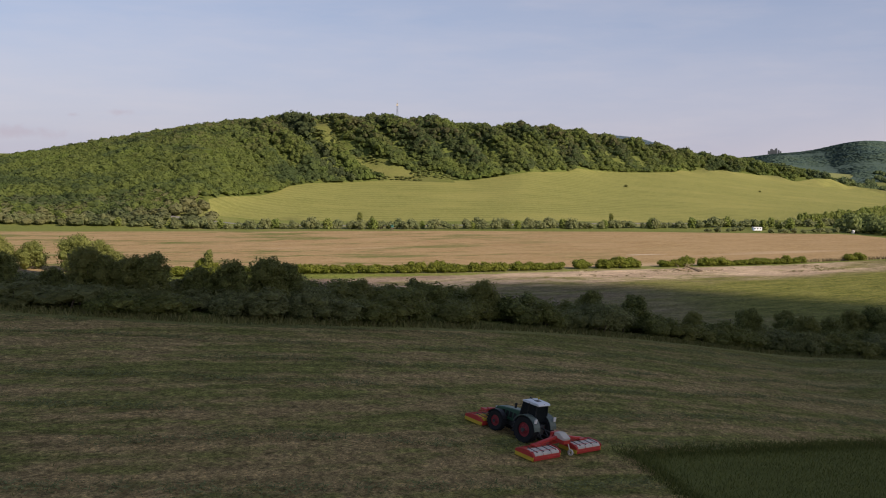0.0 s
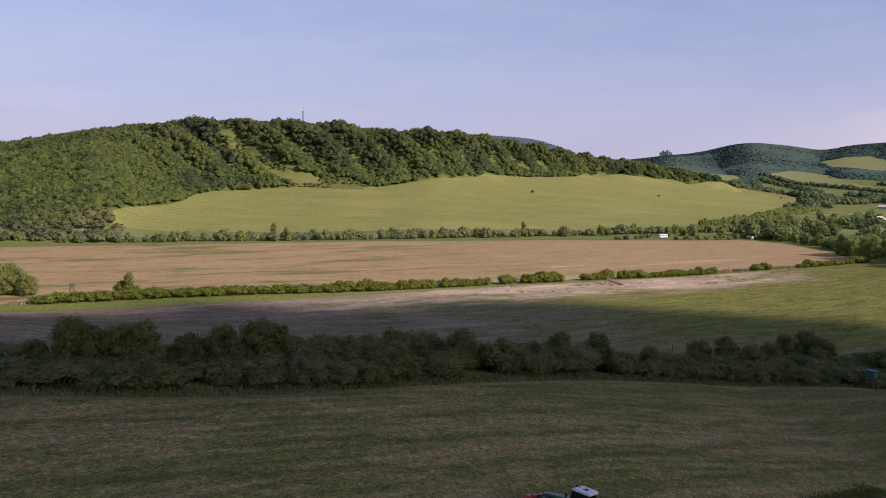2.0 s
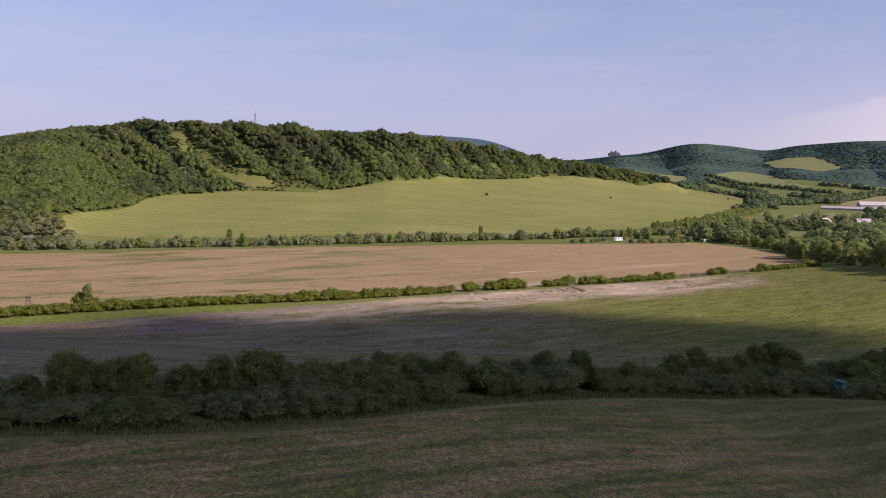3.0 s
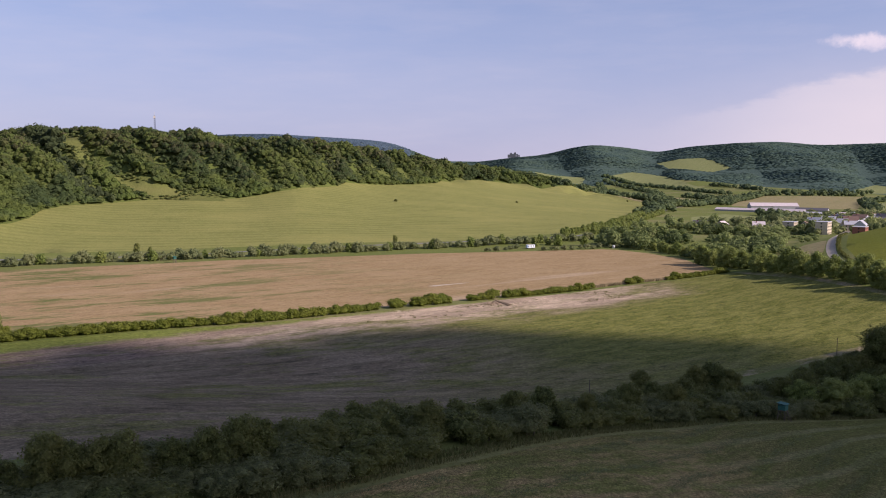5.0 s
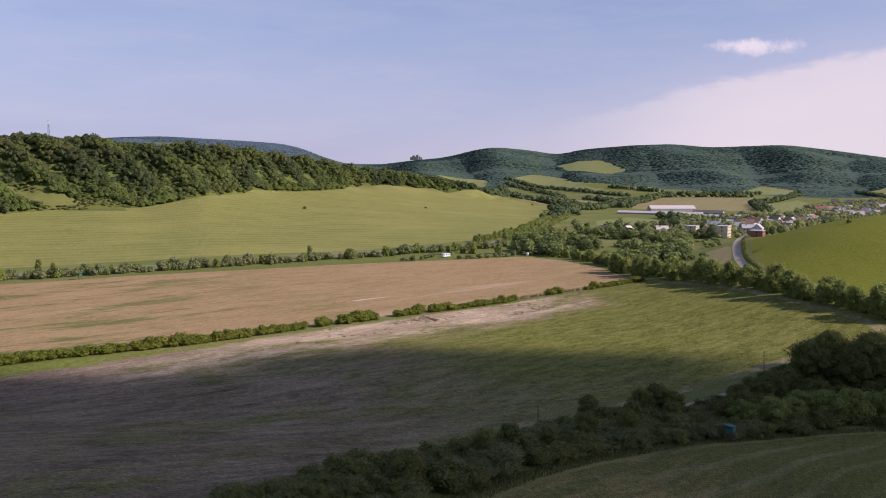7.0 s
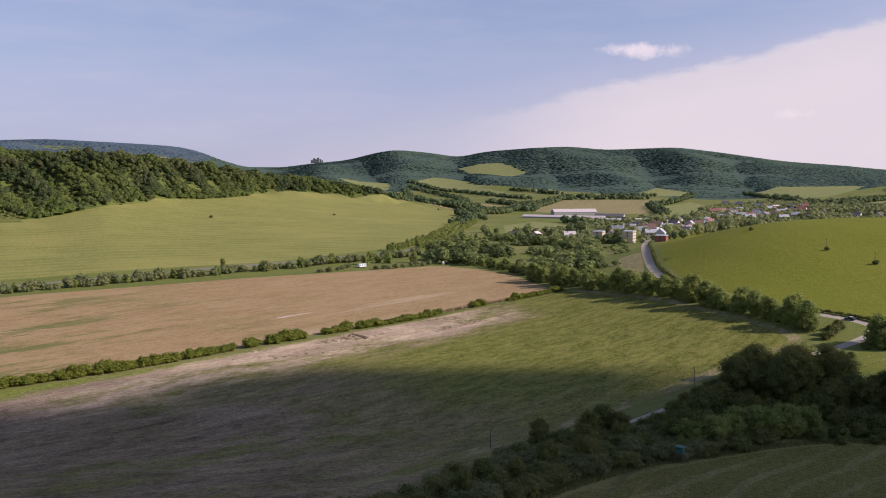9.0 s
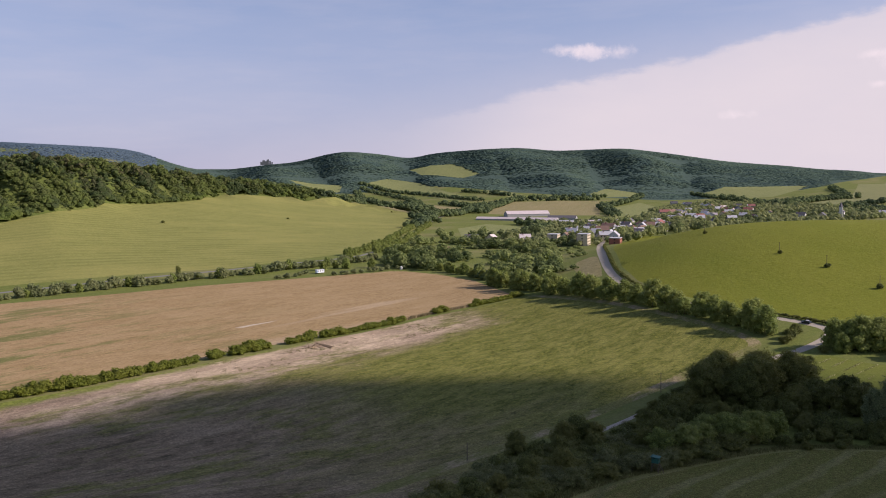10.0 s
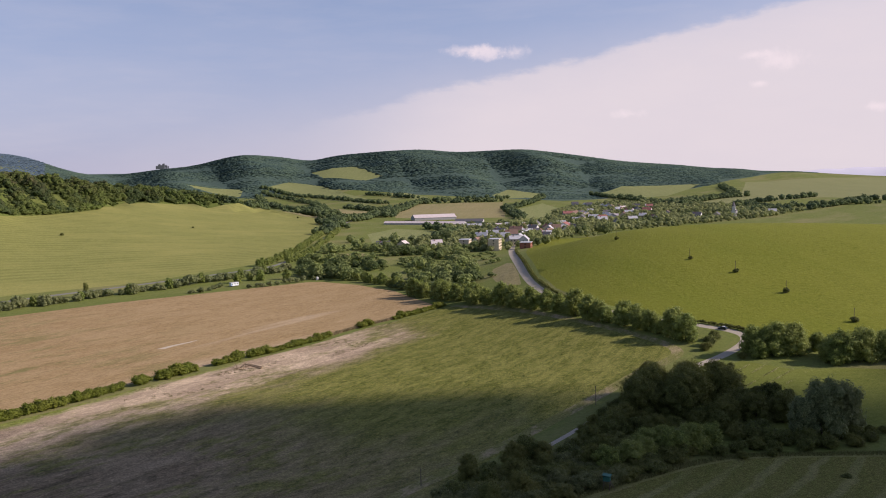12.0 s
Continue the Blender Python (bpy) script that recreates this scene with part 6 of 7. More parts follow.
def build_mowers():
    front = new("front_mower")
    deck(front, 0, 5.0, 3.0, 1.7, YELLOW_PAINT, "dirty yellow mower cover")
    bm = bmesh.new()
    add_box(bm, (0, 4.35, 0.95), (0.9, 0.14, 0.9))
    add_box(bm, (0, 4.6, 1.2), (0.5, 0.6, 0.18))
    add_box(bm, (0.2, 4.9, 1.05), (1.7, 0.7, 0.14), Matrix.Rotation(0.12, 4, "Y"))
    add_rod(bm, (-0.4, 4.35, 1.3), (-0.9, 5.2, 0.95), 0.06, 8)
    add_rod(bm, (0.4, 4.35, 1.3), (0.9, 5.2, 0.95), 0.06, 8)
    from_bmesh("headstock", bm, RED_PAINT, front, "red mounting frame", 0.02)
    tagged(front, "yellow and red front disc mower hitched ahead of the tractor", "mower")
    rear = new("rear_mower")
    for s in (-1, 1):
        deck(rear, s * 2.75, -2.8, 3.2, 1.6, PALE_PAINT, "pale worn mower cover")
        bm = bmesh.new()
        add_box(bm, (s * 1.75, -2.5, 0.98), (2.7, 0.26, 0.22), Matrix.Rotation(s * 0.16, 4, "Y"))
        add_box(bm, (s * 2.9, -2.55, 0.8), (0.7, 0.5, 0.14))
        add_rod(bm, (s * 0.4, -2.2, 1.35), (s * 2.2, -2.7, 0.85), 0.05, 8)
        from_bmesh("arm", bm, RED_PAINT, rear, "red swing arm", 0.02)
    bm = bmesh.new()
    add_box(bm, (0, -2.1, 1.0), (1.0, 0.22, 1.0))
    add_box(bm, (0, -2.75, 1.0), (0.8, 1.2, 0.3))
    add_rod(bm, (-0.5, -1.9, 0.6), (0.5, -1.9, 0.6), 0.06, 8)
    from_bmesh("headstock", bm, RED_PAINT, rear, "red centre frame", 0.03)
    bm = bmesh.new()
    prism(bm, [(-2.25, 1.2), (-2.3, 1.55), (-2.75, 1.6), (-3.35, 1.3), (-3.3, 1.1)], -0.42, 0.42)
    from_bmesh("centre_cover", bm, PALE_PAINT, rear, "pale centre cover", 0.04)
    bm = bmesh.new()
    add_rod(bm, (0.3, -3.2, 1.0), (0.35, -3.55, 0.25), 0.05, 8)
    ring(bm, (0.35, -3.6, 0.25), 0, 0.25, 0.14, 0.12, 14)
    from_bmesh("support_wheel", bm, PALE_PAINT, rear)
    tagged(rear, "red and yellow twin disc mower spread behind the tractor", "mower")
    return front, rear


def lay_on_slope(x, y, heading):
    """A pose on the ground that tilts with it, nose towards heading (degrees left of +y)."""
    e = 1.5
    nx, ny = (ground_at(x + e, y) - ground_at(x - e, y)) / (2 * e), (ground_at(x, y + e) - ground_at(x, y - e)) / (2 * e)
    up = Vector((-nx, -ny, 1)).normalized()
    ahead = Matrix.Rotation(radians(heading), 4, "Z") @ Vector((0, 1, 0))
    side = ahead.cross(up).normalized()
    ahead = up.cross(side)
    m = Matrix((side, ahead, up)).transposed().to_4x4()
    return Matrix.Translation((x, y, ground_at(x, y))) @ m


TRACTOR_POSE = lay_on_slope(TRACTOR_X, TRACTOR_Y, TRACTOR_HEADING)
for ob in (build_tractor(), *build_mowers()):
    ob.matrix_basis = TRACTOR_POSE


# ---------------------------------------------------------------- small things in the fields
def build_stand(x, y, turn, boards, words_for_boards):
    """Raised hunting hide: cabin on four legs with a ladder."""
    root = new("hunting_stand")
    for sx in (-1, 1):
        for sy in (-1, 1):
            bm = bmesh.new()
            add_rod(bm, (sx * 1.0, sy * 1.0, -0.3), (sx * 0.75, sy * 0.75, 2.6), 0.08, 8)
            from_bmesh("leg", bm, WOOD, root)
    for s in (-1, 1):
        bm = bmesh.new()
        add_rod(bm, (-0.95, s * 0.93, 0.4), (0.8, s * 0.8, 2.3), 0.05, 6)
        add_rod(bm, (s * 0.93, -0.95, 0.4), (s * 0.8, 0.8, 2.3), 0.05, 6)
        from_bmesh("brace", bm, WOOD, root)
    for nm, c, s in (("wall", (0, -0.88, 3.2), (1.8, 0.06, 1.2)), ("wall", (0, 0.88, 3.35), (1.8, 0.06, 1.5)), ("wall", (-0.88, 0, 3.2), (0.06, 1.7, 1.2)), ("wall", (0.88, 0, 3.2), (0.06, 1.7, 1.2))):
        bm = bmesh.new()
        add_box(bm, c, s)
        from_bmesh(nm, bm, boards, root, words_for_boards, 0.01)
    bm = bmesh.new()
    add_box(bm, (0, 0, 2.6), (1.9, 1.9, 0.1))
    from_bmesh("floor_board", bm, WOOD, root, "", 0.01)
    for c in ((-0.85, -0.85), (0.85, -0.85), (-0.85, 0.85), (0.85, 0.85)):
        bm = bmesh.new()
        add_rod(bm, (*c, 2.6), (*c, 4.15), 0.05, 6)
        from_bmesh("corner_post", bm, WOOD, root)
    bm = bmesh.new()
    add_box(bm, (0, 0, 4.2), (2.3, 2.3, 0.09), Matrix.Rotation(0.1, 4, "X"))
    from_bmesh("roof", bm, boards, root, "weathered board roof", 0.01)
    bm = bmesh.new()
    for s in (-0.25, 0.25):
        add_rod(bm, (s, -2.2, 0), (s, -0.95, 2.7), 0.045, 6)
    for k in range(8):
        t = (k + 0.6) / 8.5
        add_rod(bm, (-0.25, -2.2 + 1.25 * t, 2.7 * t), (0.25, -2.2 + 1.25 * t, 2.7 * t), 0.03, 6)
    from_bmesh("ladder", bm, WOOD, root)
    root.matrix_basis = pose(x, y, ground_at(x, y), 0, 0, turn)
    return tagged(root, "teal wooden hunting hide on stilts beside the hedge", "hunting stand")


build_stand(96, 171.3, 30, TEAL_PAINT, "teal painted boards").matrix_basis @= Matrix.Scale(0.9, 4)
small_hide = build_stand(-114, 354, 10, WOOD, "weathered brown boards")
road_hide = build_stand(-35, 612, 20, TEAL_PAINT, "teal painted boards")
tagged(road_hide, "small teal hunting hide among roadside bushes")
tagged(small_hide, "small wooden hunting hide among bushes on the field margin")


def build_pole(x, y, tall, lean=0.0):
    root = new("wooden_pole")
    bm = bmesh.new()
    add_rod(bm, (0, 0, -0.3), (lean, 0, tall), 0.14, 8, 0.1)
    from_bmesh("post", bm, WOOD, root)
    bm = bmesh.new()
    add_box(bm, (lean, 0, tall - 0.25), (0.9, 0.1, 0.1))
    for s in (-0.4, 0.4):
        add_rod(bm, (lean + s, 0, tall - 0.2), (lean + s, 0, tall + 0.02), 0.05, 6)
    from_bmesh("crossarm", bm, WOOD, root)
    root.matrix_basis = pose(x, y, ground_at(x, y), 0, 0, random.uniform(0, 90))
    return tagged(root, "weathered wooden pole at the field edge", "pole")


build_pole(163, 235, 6.5, 0.2)
build_pole(68, 209, 4.5, -0.1)

# poles with a bush at the foot, on the pasture
pasture_bush = Nursery("pasture_bush", "single dark bush round a pole on the pasture", "bush", "bush", LEAF_DARK, 2.2, 3.4, 0.3, 450, 2, 620, "pasture bushes")
for x, y in [(430, 455), (381, 356), (369, 317), (350, 275), (325, 227)]:
    build_pole(x, y, 6.5)
    pasture_bush.put(x + 0.6, y, random.uniform(0.8, 1.1))
for x, y in [(208, 1028), (723, 1440), (400, 1137)]:
    pasture_bush.put(x, y, random.uniform(0.9, 1.3), 1.0, "lone bush on the mown meadow")
pasture_bush.clear()


def build_hut(x, y, turn):
    """White site trailer by the road."""
    root = new("white_trailer")
    bm = bmesh.new()
    add_box(bm, (0, 0, 1.9), (7.0, 2.5, 2.5))
    from_bmesh("body", bm, plain("white_panel", (0.78, 0.80, 0.82), 0.5, 0, 0.2, 1), root, "white sheet walls", 0.05)
    bm = bmesh.new()
    add_box(bm, (0, 0, 3.2), (7.2, 2.7, 0.12))
    from_bmesh("roof", bm, ROOF_GREY, root, "", 0.02)
    for k in (-2.2, 0.0, 2.2):
        bm = bmesh.new()
        add_box(bm, (k, -1.26, 2.1), (0.9, 0.05, 0.8))
        from_bmesh("window", bm, GLASS, root)
    bm = bmesh.new()
    add_box(bm, (-3.0, -1.27, 1.75), (0.7, 0.05, 1.9))
    from_bmesh("door", bm, plain("blue_door", (0.18, 0.3, 0.5), 0.5), root, "pale blue door")
    for s in (-2.2, 2.2):
        bm = bmesh.new()
        add_rod(bm, (s, -1.1, 0.35), (s, 1.1, 0.35), 0.35, 14)
        from_bmesh("wheel", bm, RUBBER, root)
    root.matrix_basis = pose(x, y, ground_at(x, y), 0, 0, turn)
    return tagged(root, "white site trailer parked beside the brown field", "trailer")


build_hut(234, 668, 8)
tank = new("white_tank")
bm = bmesh.new()
add_rod(bm, (0, 0, 0), (0, 0, 2.2), 1.1, 16)
add_rod(bm, (0, 0, 2.2), (0, 0, 2.7), 1.1, 16, 0.3)
from_bmesh("vessel", bm, WHITE_WALL, tank)
tank.matrix_basis = pose(300, 655, ground_at(300, 655))
tagged(tank, "small white tank beside the field corner", "tank")


def build_brush():
    """Washed-up branches lying at the edge of the bare soil."""
    r = random.Random(5)
    root = new("driftwood")
    for k in range(9):
        bm = bmesh.new()
        a = Vector((r.uniform(-3, 3), r.uniform(-2, 2), 0.1))
        ang = r.gauss(0.9, 0.6)
        b = a + Vector((math.cos(ang), math.sin(ang), 0)) * r.uniform(2, 6) + Vector((0, 0, r.uniform(0.2, 1.8)))
        add_rod(bm, a, b, r.uniform(0.12, 0.28), 6, 0.05)
        add_rod(bm, a.lerp(b, 0.6), b + Vector((r.uniform(-1, 1), r.uniform(-1, 1), 0.6)), 0.08, 5, 0.03)
        from_bmesh("branch", bm, LOG, root)
    for k in range(2):
        bm = bmesh.new()
        a, b = Vector((0.5 + 1.6 * k, 1.5, 1.3 - 0.4 * k)), Vector((3.6 + 1.4 * k, -5.5 + 2 * k, 0.2))
        add_rod(bm, a, b, 0.24, 8, 0.34)
        add_rod(bm, a.lerp(b, 0.25), a + Vector((-1.2, 0.8, 0.9)), 0.12, 6, 0.05)
        from_bmesh("log", bm, LOG, root, "bare brown log")
    x, y = 105.5, 385.5
    root.matrix_basis = pose(x, y, ground_at(x, y)) @ Matrix.Scale(1.15, 4)
    return tagged(root, "heap of dead brown branches on bare soil", "driftwood")


build_brush()


def build_car(x, y, turn):
    root = new("car")
    bm = bmesh.new()
    prism(bm, [(-2.1, 0.35), (-2.1, 0.85), (-1.2, 0.95), (1.0, 0.92), (2.1, 0.72), (2.15, 0.35)], -0.85, 0.85)
    from_bmesh("body", bm, plain("dark_car_paint", (0.05, 0.055, 0.065), 0.25, 0.3, 0.1, 2, 0.5), root, "", 0.05)
    bm = bmesh.new()
    prism(bm, [(-1.7, 0.92), (-1.2, 1.42), (0.2, 1.45), (1.0, 0.92)], -0.75, 0.75)
    from_bmesh("cabin", bm, GLASS, root, "dark glass cabin", 0.05)
    bm = bmesh.new()
    add_box(bm, (0, -0.5, 1.46), (1.3, 1.3, 0.04))
    from_bmesh("roof", bm, ROOF_GREY, root, "", 0.01)
    for sx in (-0.8, 0.8):
        for sy in (-1.35, 1.35):
            bm = bmesh.new()
            add_rod(bm, (sx - 0.1, sy, 0.33), (sx + 0.1, sy, 0.33), 0.33, 14)
            from_bmesh("wheel", bm, RUBBER, root)
    root.matrix_basis = lay_on_slope(x, y, turn)
    return tagged(root, "dark car on the pale lane", "car")


build_car(278, 263, 10)


# ---------------------------------------------------------------- village
def build_house(x, y, wide, deep, tall, roof_tall, turn, wall, roof, label, storeys=1, name="house"):
    root = new(name)
    bm = bmesh.new()
    add_box(bm, (0, 0, tall / 2 - 0.5), (wide, deep, tall + 1.0))
    from_bmesh("wall", bm, wall, root)
    bm = bmesh.new()
    if roof_tall > 0.5:
        o = 0.4
        prism(bm, [(-deep / 2 - o, tall - 0.1), (0, tall + roof_tall), (deep / 2 + o, tall - 0.1), (deep / 2 + o, tall + 0.1), (0, tall + roof_tall + 0.25), (-deep / 2 - o, tall + 0.1)], -wide / 2 - o, wide / 2 + o)
        g = from_bmesh("roof", bm, roof, root)
        bm = bmesh.new()
        prism(bm, [(-deep / 2, tall), (0, tall + roof_tall), (deep / 2, tall)], -wide / 2 + 0.02, wide / 2 - 0.02)
        from_bmesh("gable", bm, wall, root)
        bm = bmesh.new()
        add_box(bm, (wide * 0.2, deep * 0.12, tall + roof_tall * 0.9), (0.7, 0.7, 1.8))
        from_bmesh("chimney", bm, BRICK_WALL, g)
    else:
        add_box(bm, (0, 0, tall + 0.2), (wide + 0.5, deep + 0.5, 0.5))
        from_bmesh("roof", bm, roof, root, "", 0.05)
    n = max(2, int(wide / 3.2))
    for lev in range(storeys):
        z = (lev + 0.55) * tall / storeys
        for k in range(n):
            px = (k + 0.5) / n * wide - wide / 2
            for s in (-1, 1):
                bm = bmesh.new()
                add_box(bm, (px, s * (deep / 2 + 0.01), z), (1.3, 0.08, 1.4))
                from_bmesh("window", bm, GLASS, root)
        for s in (-1, 1):
            bm = bmesh.new()
            add_box(bm, (s * (wide / 2 + 0.01), 0, z), (0.08, 1.3, 1.4))
            from_bmesh("window", bm, GLASS, root)
    root.matrix_basis = pose(x, y, ground_at(x, y), 0, 0, turn)
    return tagged(root, label, "house", "village houses")


for x, y, w, dp, h, storeys, wall, label in [(553, 772, 15, 11, 11, 4, CREAM_WALL, "cream four-storey block of flats with flat roof"), (556, 727, 17, 11, 12, 4, CREAM_WALL, "tall cream block of flats at the village edge"), (574, 699, 15, 11, 6, 2, BRICK_WALL, "low brick-red building beside the lane")]:
    build_house(x, y, w, dp, h, 0.3, 38, wall, ROOF_GREY, label, storeys, "apartment_block")
walls, roofs = [WHITE_WALL, CREAM_WALL, GREY_WALL, WHITE_WALL], [ROOF_GREY, ROOF_PINK, ROOF_DARK, ROOF_GREY, ROOF_RUST, ROOF_GREY, ROOF_RED]
words = {WHITE_WALL: "white", CREAM_WALL: "cream", GREY_WALL: "grey", ROOF_GREY: "pale sheet", ROOF_RED: "red tile", ROOF_DARK: "dark", ROOF_RUST: "rusty brown", ROOF_PINK: "faded pinkish"}
vr = random.Random(12)
core = [(769, 924), (792, 929), (762, 878), (743, 849), (829, 915), (799, 878), (683, 839), (633, 788), (637, 817), (588, 777), (639, 844), (665, 835), (545, 812), (524, 846), (505, 858), (612, 742), (701, 799), (690, 827), (720, 815), (874, 930), (790, 846), (735, 885), (817, 954), (851, 967), (780, 900), (655, 865), (700, 881), (600, 805), (760, 850), (840, 880), (618, 762), (660, 800), (675, 865), (715, 845), (735, 865), (750, 905), (775, 865), (805, 900), (825, 890), (860, 905), (890, 955), (800, 940), (720, 905), (690, 860)]
outskirts = [(972, 948), (1009, 1024), (1054, 1040), (1094, 1030), (1139, 1048), (1196, 1084), (1442, 1402), (1422, 1345), (1258, 1116), (1233, 1072), (1163, 877), (1296, 861), (1500, 1500), (940, 972), (993, 939), (1049, 953), (1184, 1123), (1082, 1125), (1090, 945), (1150, 905), (1330, 1240), (1390, 1300), (1460, 1432), (1120, 990), (905, 960), (1020, 990), (950, 900), (1210, 1010), (1280, 1180), (1350, 1160)]
spots = core + outskirts
for x, y in spots:
    wall, roof = vr.choice(walls), vr.choice(roofs)
    two = vr.random() < 0.4
    build_house(x, y, vr.uniform(11, 17), vr.uniform(9, 12), 7 if two else 4.8, vr.uniform(3.5, 5), vr.uniform(20, 65) + vr.choice((0, 90)), wall, roof, words[wall] + " village house with a " + words[roof] + " roof", 2 if two else 1)
for k in range(16):
    x, y = vr.uniform(1060, 1400), vr.uniform(-70, 60)
    y += 0.55 * x + 480
    wall, roof = vr.choice(walls), vr.choice(roofs)
    build_house(x, y, vr.uniform(11, 16), vr.uniform(9, 12), 5.5, vr.uniform(3, 4.5), vr.uniform(0, 180), wall, roof, words[wall] + " village house with a " + words[roof] + " roof", 1)
    spots.append((x, y))
build_house(848, 907, 30, 16, 6, 5, 35, WHITE_WALL, ROOF_RED, "long white building with a red roof", 2)
for x, y, w, dp, h, t, roof in [(796, 1205, 84, 14, 4, -58, ROOF_PINK), (905, 1280, 76, 26, 6, -22, ROOF_PINK), (806, 1117, 58, 20, 5, -60, ROOF_PINK), (878, 1150, 46, 18, 5, -50, ROOF_DARK), (800, 1050, 26, 15, 5, -50, ROOF_GREY), (826, 1030, 30, 15, 5, -40, ROOF_PINK), (850, 1008, 34, 16, 5.5, -46, ROOF_GREY)]:
    build_house(x, y, w, dp, h - 1.6, 0.2 * dp, t, GREY_WALL, roof, "long low farm shed with a " + words[roof] + " roof", 0, "farm_shed")


def build_church(x, y):
    root = new("church")
    bm = bmesh.new()
    add_box(bm, (0, 0, 4), (20, 9, 9))
    from_bmesh("nave_wall", bm, WHITE_WALL, root)
    bm = bmesh.new()
    prism(bm, [(-5, 8.4), (0, 13), (5, 8.4)], -10.3, 10.3)
    from_bmesh("nave_roof", bm, ROOF_DARK, root)
    bm = bmesh.new()
    add_box(bm, (-11, 0, 8), (5, 5, 17))
    from_bmesh("tower", bm, WHITE_WALL, root)
    bm = bmesh.new()
    add_rod(bm, (-11, 0, 16.5), (-11, 0, 25), 3.4, 4, 0.1)
    from_bmesh("spire", bm, ROOF_DARK, root)
    root.matrix_basis = pose(x, y, ground_at(x, y), 0, 0, 30)
    return tagged(root, "white village church with a pointed dark spire", "church")


build_church(1230, 890)
VILLAGE = [(500, 830), (560, 690), (640, 780), (760, 830), (1000, 830), (1250, 830), (1400, 860), (1620, 1500), (1400, 1420), (1200, 1270), (1000, 1100), (860, 1060), (760, 1080), (640, 920), (540, 880)]
q = scatter(VILLAGE, 12, 51)
houses = np.array(spots)
houses = np.vstack([houses, [(553, 772), (556, 727), (574, 699), (848, 907), (1230, 890)]])
keep = np.hypot(q[:, None, 0] - houses[:, 0], q[:, None, 1] - houses[:, 1]).min(1) > 9.5
keep &= np.hypot(q[:, None, 0] - ROAD_LINE[:, 0], q[:, None, 1] - ROAD_LINE[:, 1]).min(1) > 14
stuff("village_trees", "green garden trees between village houses", q[keep], 4.2, 7.0, LEAF_THICKET, 26, 52, 0.28, 0.4, 0.45, 0.86)
big = scatter([(560, 735), (600, 690), (640, 740), (720, 770), (800, 790), (900, 850), (980, 910), (960, 990), (860, 1010), (760, 960), (640, 880), (540, 870), (500, 800)], 19, 57)
keep = (np.hypot(big[:, None, 0] - houses[:, 0], big[:, None, 1] - houses[:, 1]).min(1) > 11) & (np.hypot(big[:, None, 0] - ROAD_LINE[:, 0], big[:, None, 1] - ROAD_LINE[:, 1]).min(1) > 13)
stuff("village_oaks", "tall green trees between village houses", big[keep], 5.0, 11.0, LEAF_THICKET, 60, 58, 0.22, 0.45, 0.4, 0.8)
# wooded lines between the far fields
lines = [[(560, 1075), (650, 1190), (760, 1340), (800, 1480), (790, 1600)], [(760, 1360), (900, 1440), (1020, 1560), (1100, 1860)], [(730, 1630), (900, 1900), (1100, 2300), (1180, 2480)],
         [(1240, 1900), (1300, 2330), (1270, 2640)], [(900, 1400), (1010, 1540), (1270, 1815), (1470, 1720)], [(1250, 1460), (1500, 1640), (1700, 1800)], [(1000, 1150), (1240, 1450)],
         [(1480, 1180), (1860, 1300), (2100, 1480), (2300, 1640)], [(1360, 870), (1500, 1060), (1800, 1060)], [(1440, 1120), (1780, 1590), (1900, 1800)], [(600, 890), (720, 985), (760, 1100)], [(1420, 860), (1720, 900), (1760, 720)]]
lines += [[(540, 1545), (598, 1583), (640, 1590), (668, 1591), (760, 1650)], [(800, 1500), (900, 1640), (1000, 1800), (1100, 2000), (1160, 2127), (1204, 2320), (1234, 2559)], [(887, 1562), (991, 1961), (1096, 2264)], [(659, 1176), (685, 1284), (805, 1349), (1079, 1660), (1334, 1854), (1462, 1845), (1579, 1818)], [(1397, 2242), (1411, 2134), (1403, 1999)], [(1473, 1238), (1594, 1275), (1705, 1279), (1810, 1252)], [(1490, 1205), (1600, 1240), (1700, 1245), (1800, 1225)], [(1300, 900), (1358, 917), (1462, 924), (1574, 870), (1631, 832)]]
q = np.vstack([along(l, 8, 5, 60 + i) for i, l in enumerate(lines)] + [along(shifted(l, 11), 9, 6, 90 + i) for i, l in enumerate(lines)])
q = q[np.random.default_rng(65).random(len(q)) < 0.78]
stuff("field_tree_lines", "wooded lines of green trees between distant fields", q, 5.8, 9.5, LEAF_LINES, 18, 61, 0.3, 0.4, 0.4, 0.88)


# ---------------------------------------------------------------- skyline marks
def build_mast(x, y):
    root = new("radio_mast")
    bm = bmesh.new()
    for k in range(3):
        a = 2.094 * k
        add_rod(bm, (math.cos(a) * 1.2, math.sin(a) * 1.2, 0), (math.cos(a) * 0.5, math.sin(a) * 0.5, 21), 0.14, 6)
    from_bmesh("lattice_leg", bm, STEEL, root)
    bm = bmesh.new()
    for k in range(10):
        z, r = 2 * k + 1, 1.15 - 0.065 * k
        for j in range(3):
            a, b = 2.094 * j, 2.094 * (j + 1)
            add_rod(bm, (math.cos(a) * r, math.sin(a) * r, z), (math.cos(b) * r, math.sin(b) * r, z + 1.8), 0.07, 5)
    from_bmesh("lattice_brace", bm, STEEL, root)
    bm = bmesh.new()
    add_box(bm, (0, 0, 19), (1.9, 1.9, 2.2))
    add_rod(bm, (0, 0, 20), (0, 0, 24), 0.1, 6)
    from_bmesh("antenna", bm, PALE_PAINT, root, "pale antenna panels")
    root.matrix_basis = pose(x, y, ground_at(x, y)) @ Matrix.Scale(1.25, 4)
    return tagged(root, "grey lattice radio mast on the wooded crest", "mast")


build_mast(-62, 1172)


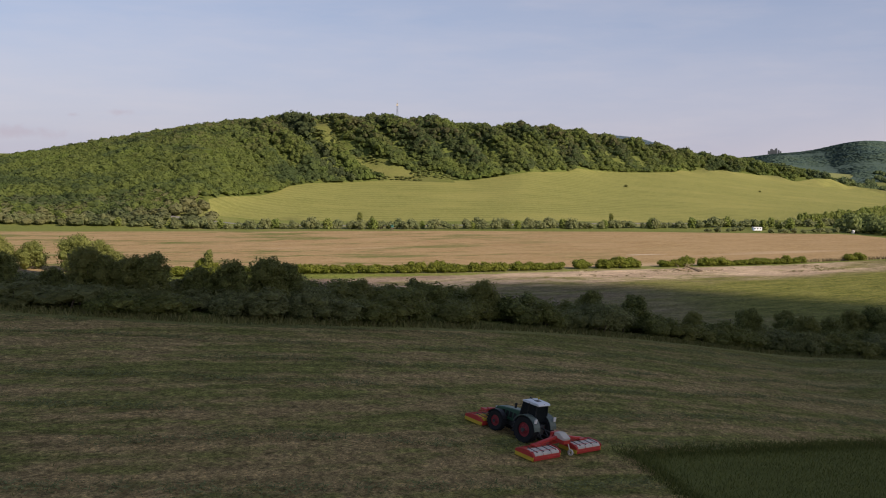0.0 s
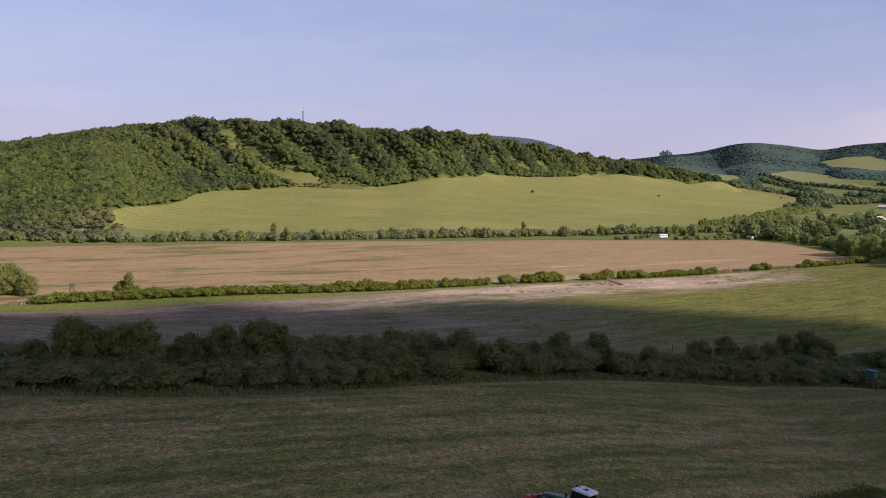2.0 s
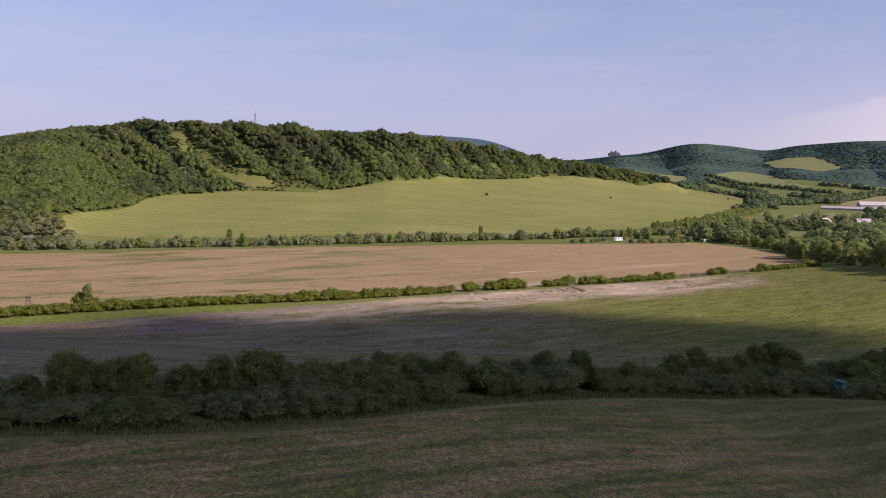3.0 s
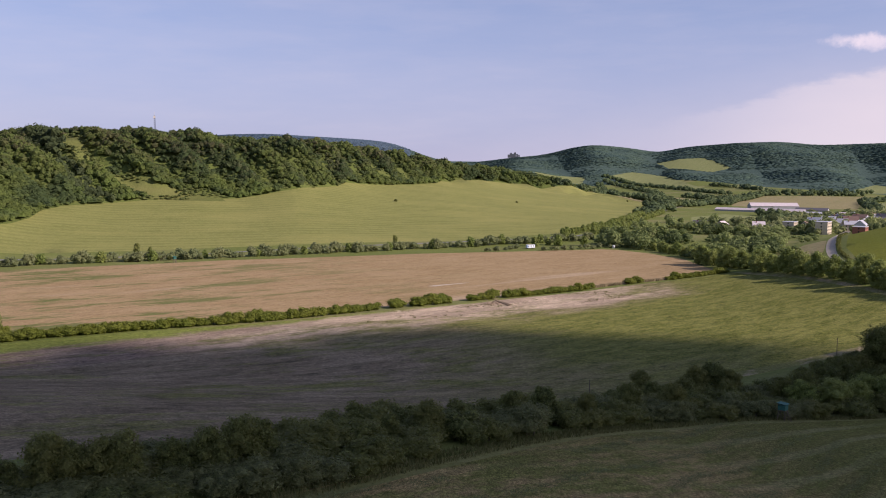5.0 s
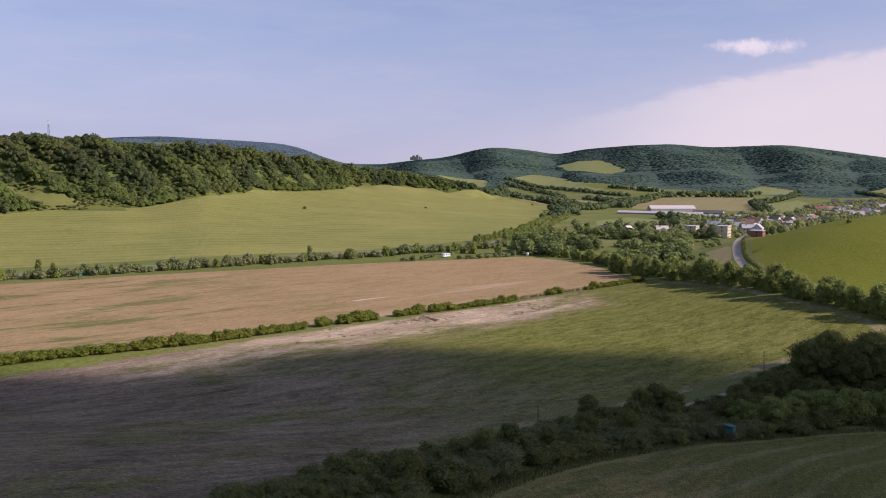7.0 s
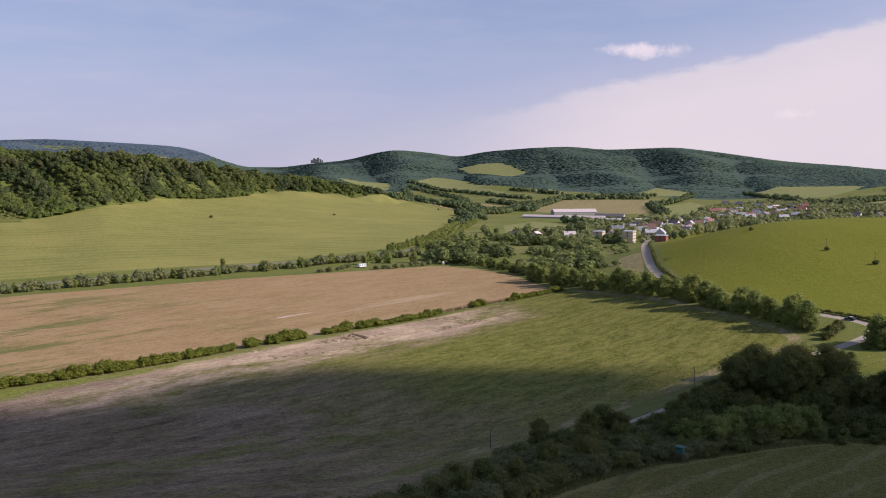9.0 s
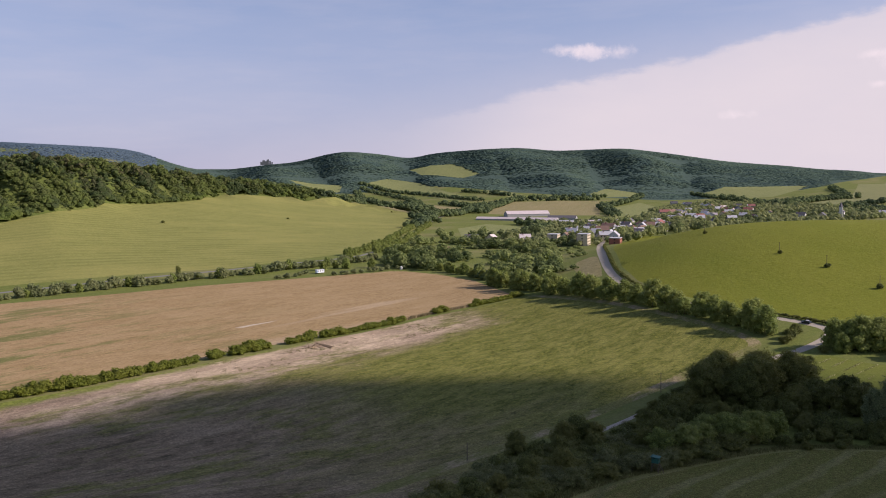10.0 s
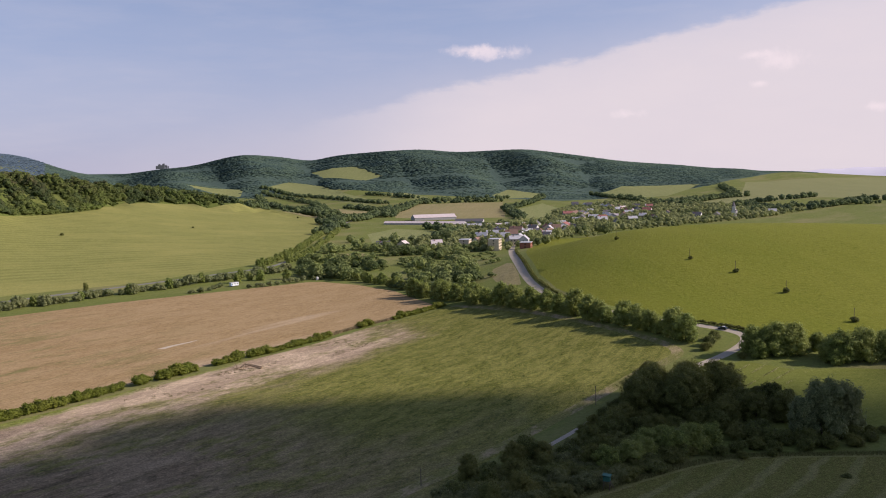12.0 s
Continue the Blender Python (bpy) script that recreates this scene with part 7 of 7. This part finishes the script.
def build_castle(x, y, s):
    """Castle ruin on a far hill."""
    root = new("castle_ruin")
    r = random.Random(3)
    for cx, w, h in ((-34, 16, 14), (-16, 20, 26), (0, 12, 19), (14, 18, 30), (32, 14, 20), (46, 10, 12)):
        bm = bmesh.new()
        add_box(bm, (cx, 0, h / 2 - 4), (w, 14, h + 8))
        for k in range(4):
            add_box(bm, (cx - w / 2 + (k + 0.5) * w / 4, 0, h + r.uniform(0, 3)), (w / 5, 12, r.uniform(1, 6)))
        from_bmesh("ruined_wall", bm, STONE, root)
    root.matrix_basis = pose(x, y, ground_at(x, y) + 6, 0, 0, -21) @ Matrix.Scale(s, 4)
    return tagged(root, "grey stone castle ruin on a wooded hilltop", "castle")


cb = radians(21.1)
build_castle(-65 + 3930 * math.sin(cb), 29 + 3930 * math.cos(cb), 0.56)


# ---------------------------------------------------------------- fair-weather cloud that shades the hillside
def build_cloud():
    shade = [(-420, 195), (-150, 270), (-60, 295), (0, 305), (45, 307), (90, 300), (112, 286), (124, 264), (130, 246), (146, 230), (166, 212), (184, 190), (198, 168), (222, 152), (248, 156), (276, 176), (296, 178), (318, 140), (316, 100), (320, 0), (200, -220), (-420, -220)]
    far = SUN * (1500 / SUN.z) - Vector((0, 0, 14))
    vs, fs, off = [], [], 0
    r = np.random.default_rng(9)
    q = scatter(shade, 26, 71)
    for x, y in q:
        v, f = lump(2, int(r.integers(1, 1000)), 0.35)
        k = r.uniform(22, 32)
        vs.append(v * (k, k, k * 0.28) + (x + far.x, y + far.y, far.z + r.uniform(-4, 4)))
        fs.append(f + off)
        off += len(v)
    ob = triangles_object("cloud", np.vstack(vs), np.vstack(fs), CLOUD_WHITE, None, True)
    tagged(ob, "white fair-weather cloud shading the hillside", "cloud", kind="structure")


build_cloud()

# low clipped hedge between lane and pasture
q = np.vstack([along(shifted(ROAD_LINE, -4.2), 1.4, 0.4, 77)])
q = q[((q[:, 1] > 345) & (q[:, 1] < 690)) | ((q[:, 1] > 246) & (q[:, 1] < 290) & (q[:, 0] > 270))]
stuff("lane_hedge", "low dark clipped hedge along the lane", q, 1.1, 1.5, LEAF_DARK, 24, 78)


# ---------------------------------------------------------------- last hills, their haze put into the colour
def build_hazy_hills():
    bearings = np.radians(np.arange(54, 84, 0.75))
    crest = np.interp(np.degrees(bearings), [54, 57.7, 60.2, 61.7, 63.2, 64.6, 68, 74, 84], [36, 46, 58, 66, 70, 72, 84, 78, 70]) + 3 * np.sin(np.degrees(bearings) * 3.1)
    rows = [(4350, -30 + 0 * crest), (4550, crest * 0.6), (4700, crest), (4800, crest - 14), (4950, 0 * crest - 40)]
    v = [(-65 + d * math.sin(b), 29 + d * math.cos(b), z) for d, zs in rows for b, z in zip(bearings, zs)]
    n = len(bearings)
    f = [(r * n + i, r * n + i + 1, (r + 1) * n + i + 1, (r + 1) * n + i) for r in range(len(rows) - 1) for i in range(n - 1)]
    # haze is painted: a pale base colour close to the sky's
    ob = mesh_object("backdrop", v, f, plain("haze_painted_hill", (0.76, 0.72, 0.79), 1.0, 0, 0.25, 0.002, 0.0), None, True)
    tagged(ob, "far hills coloured pale bluish to stand for haze", "hills", kind="structure")


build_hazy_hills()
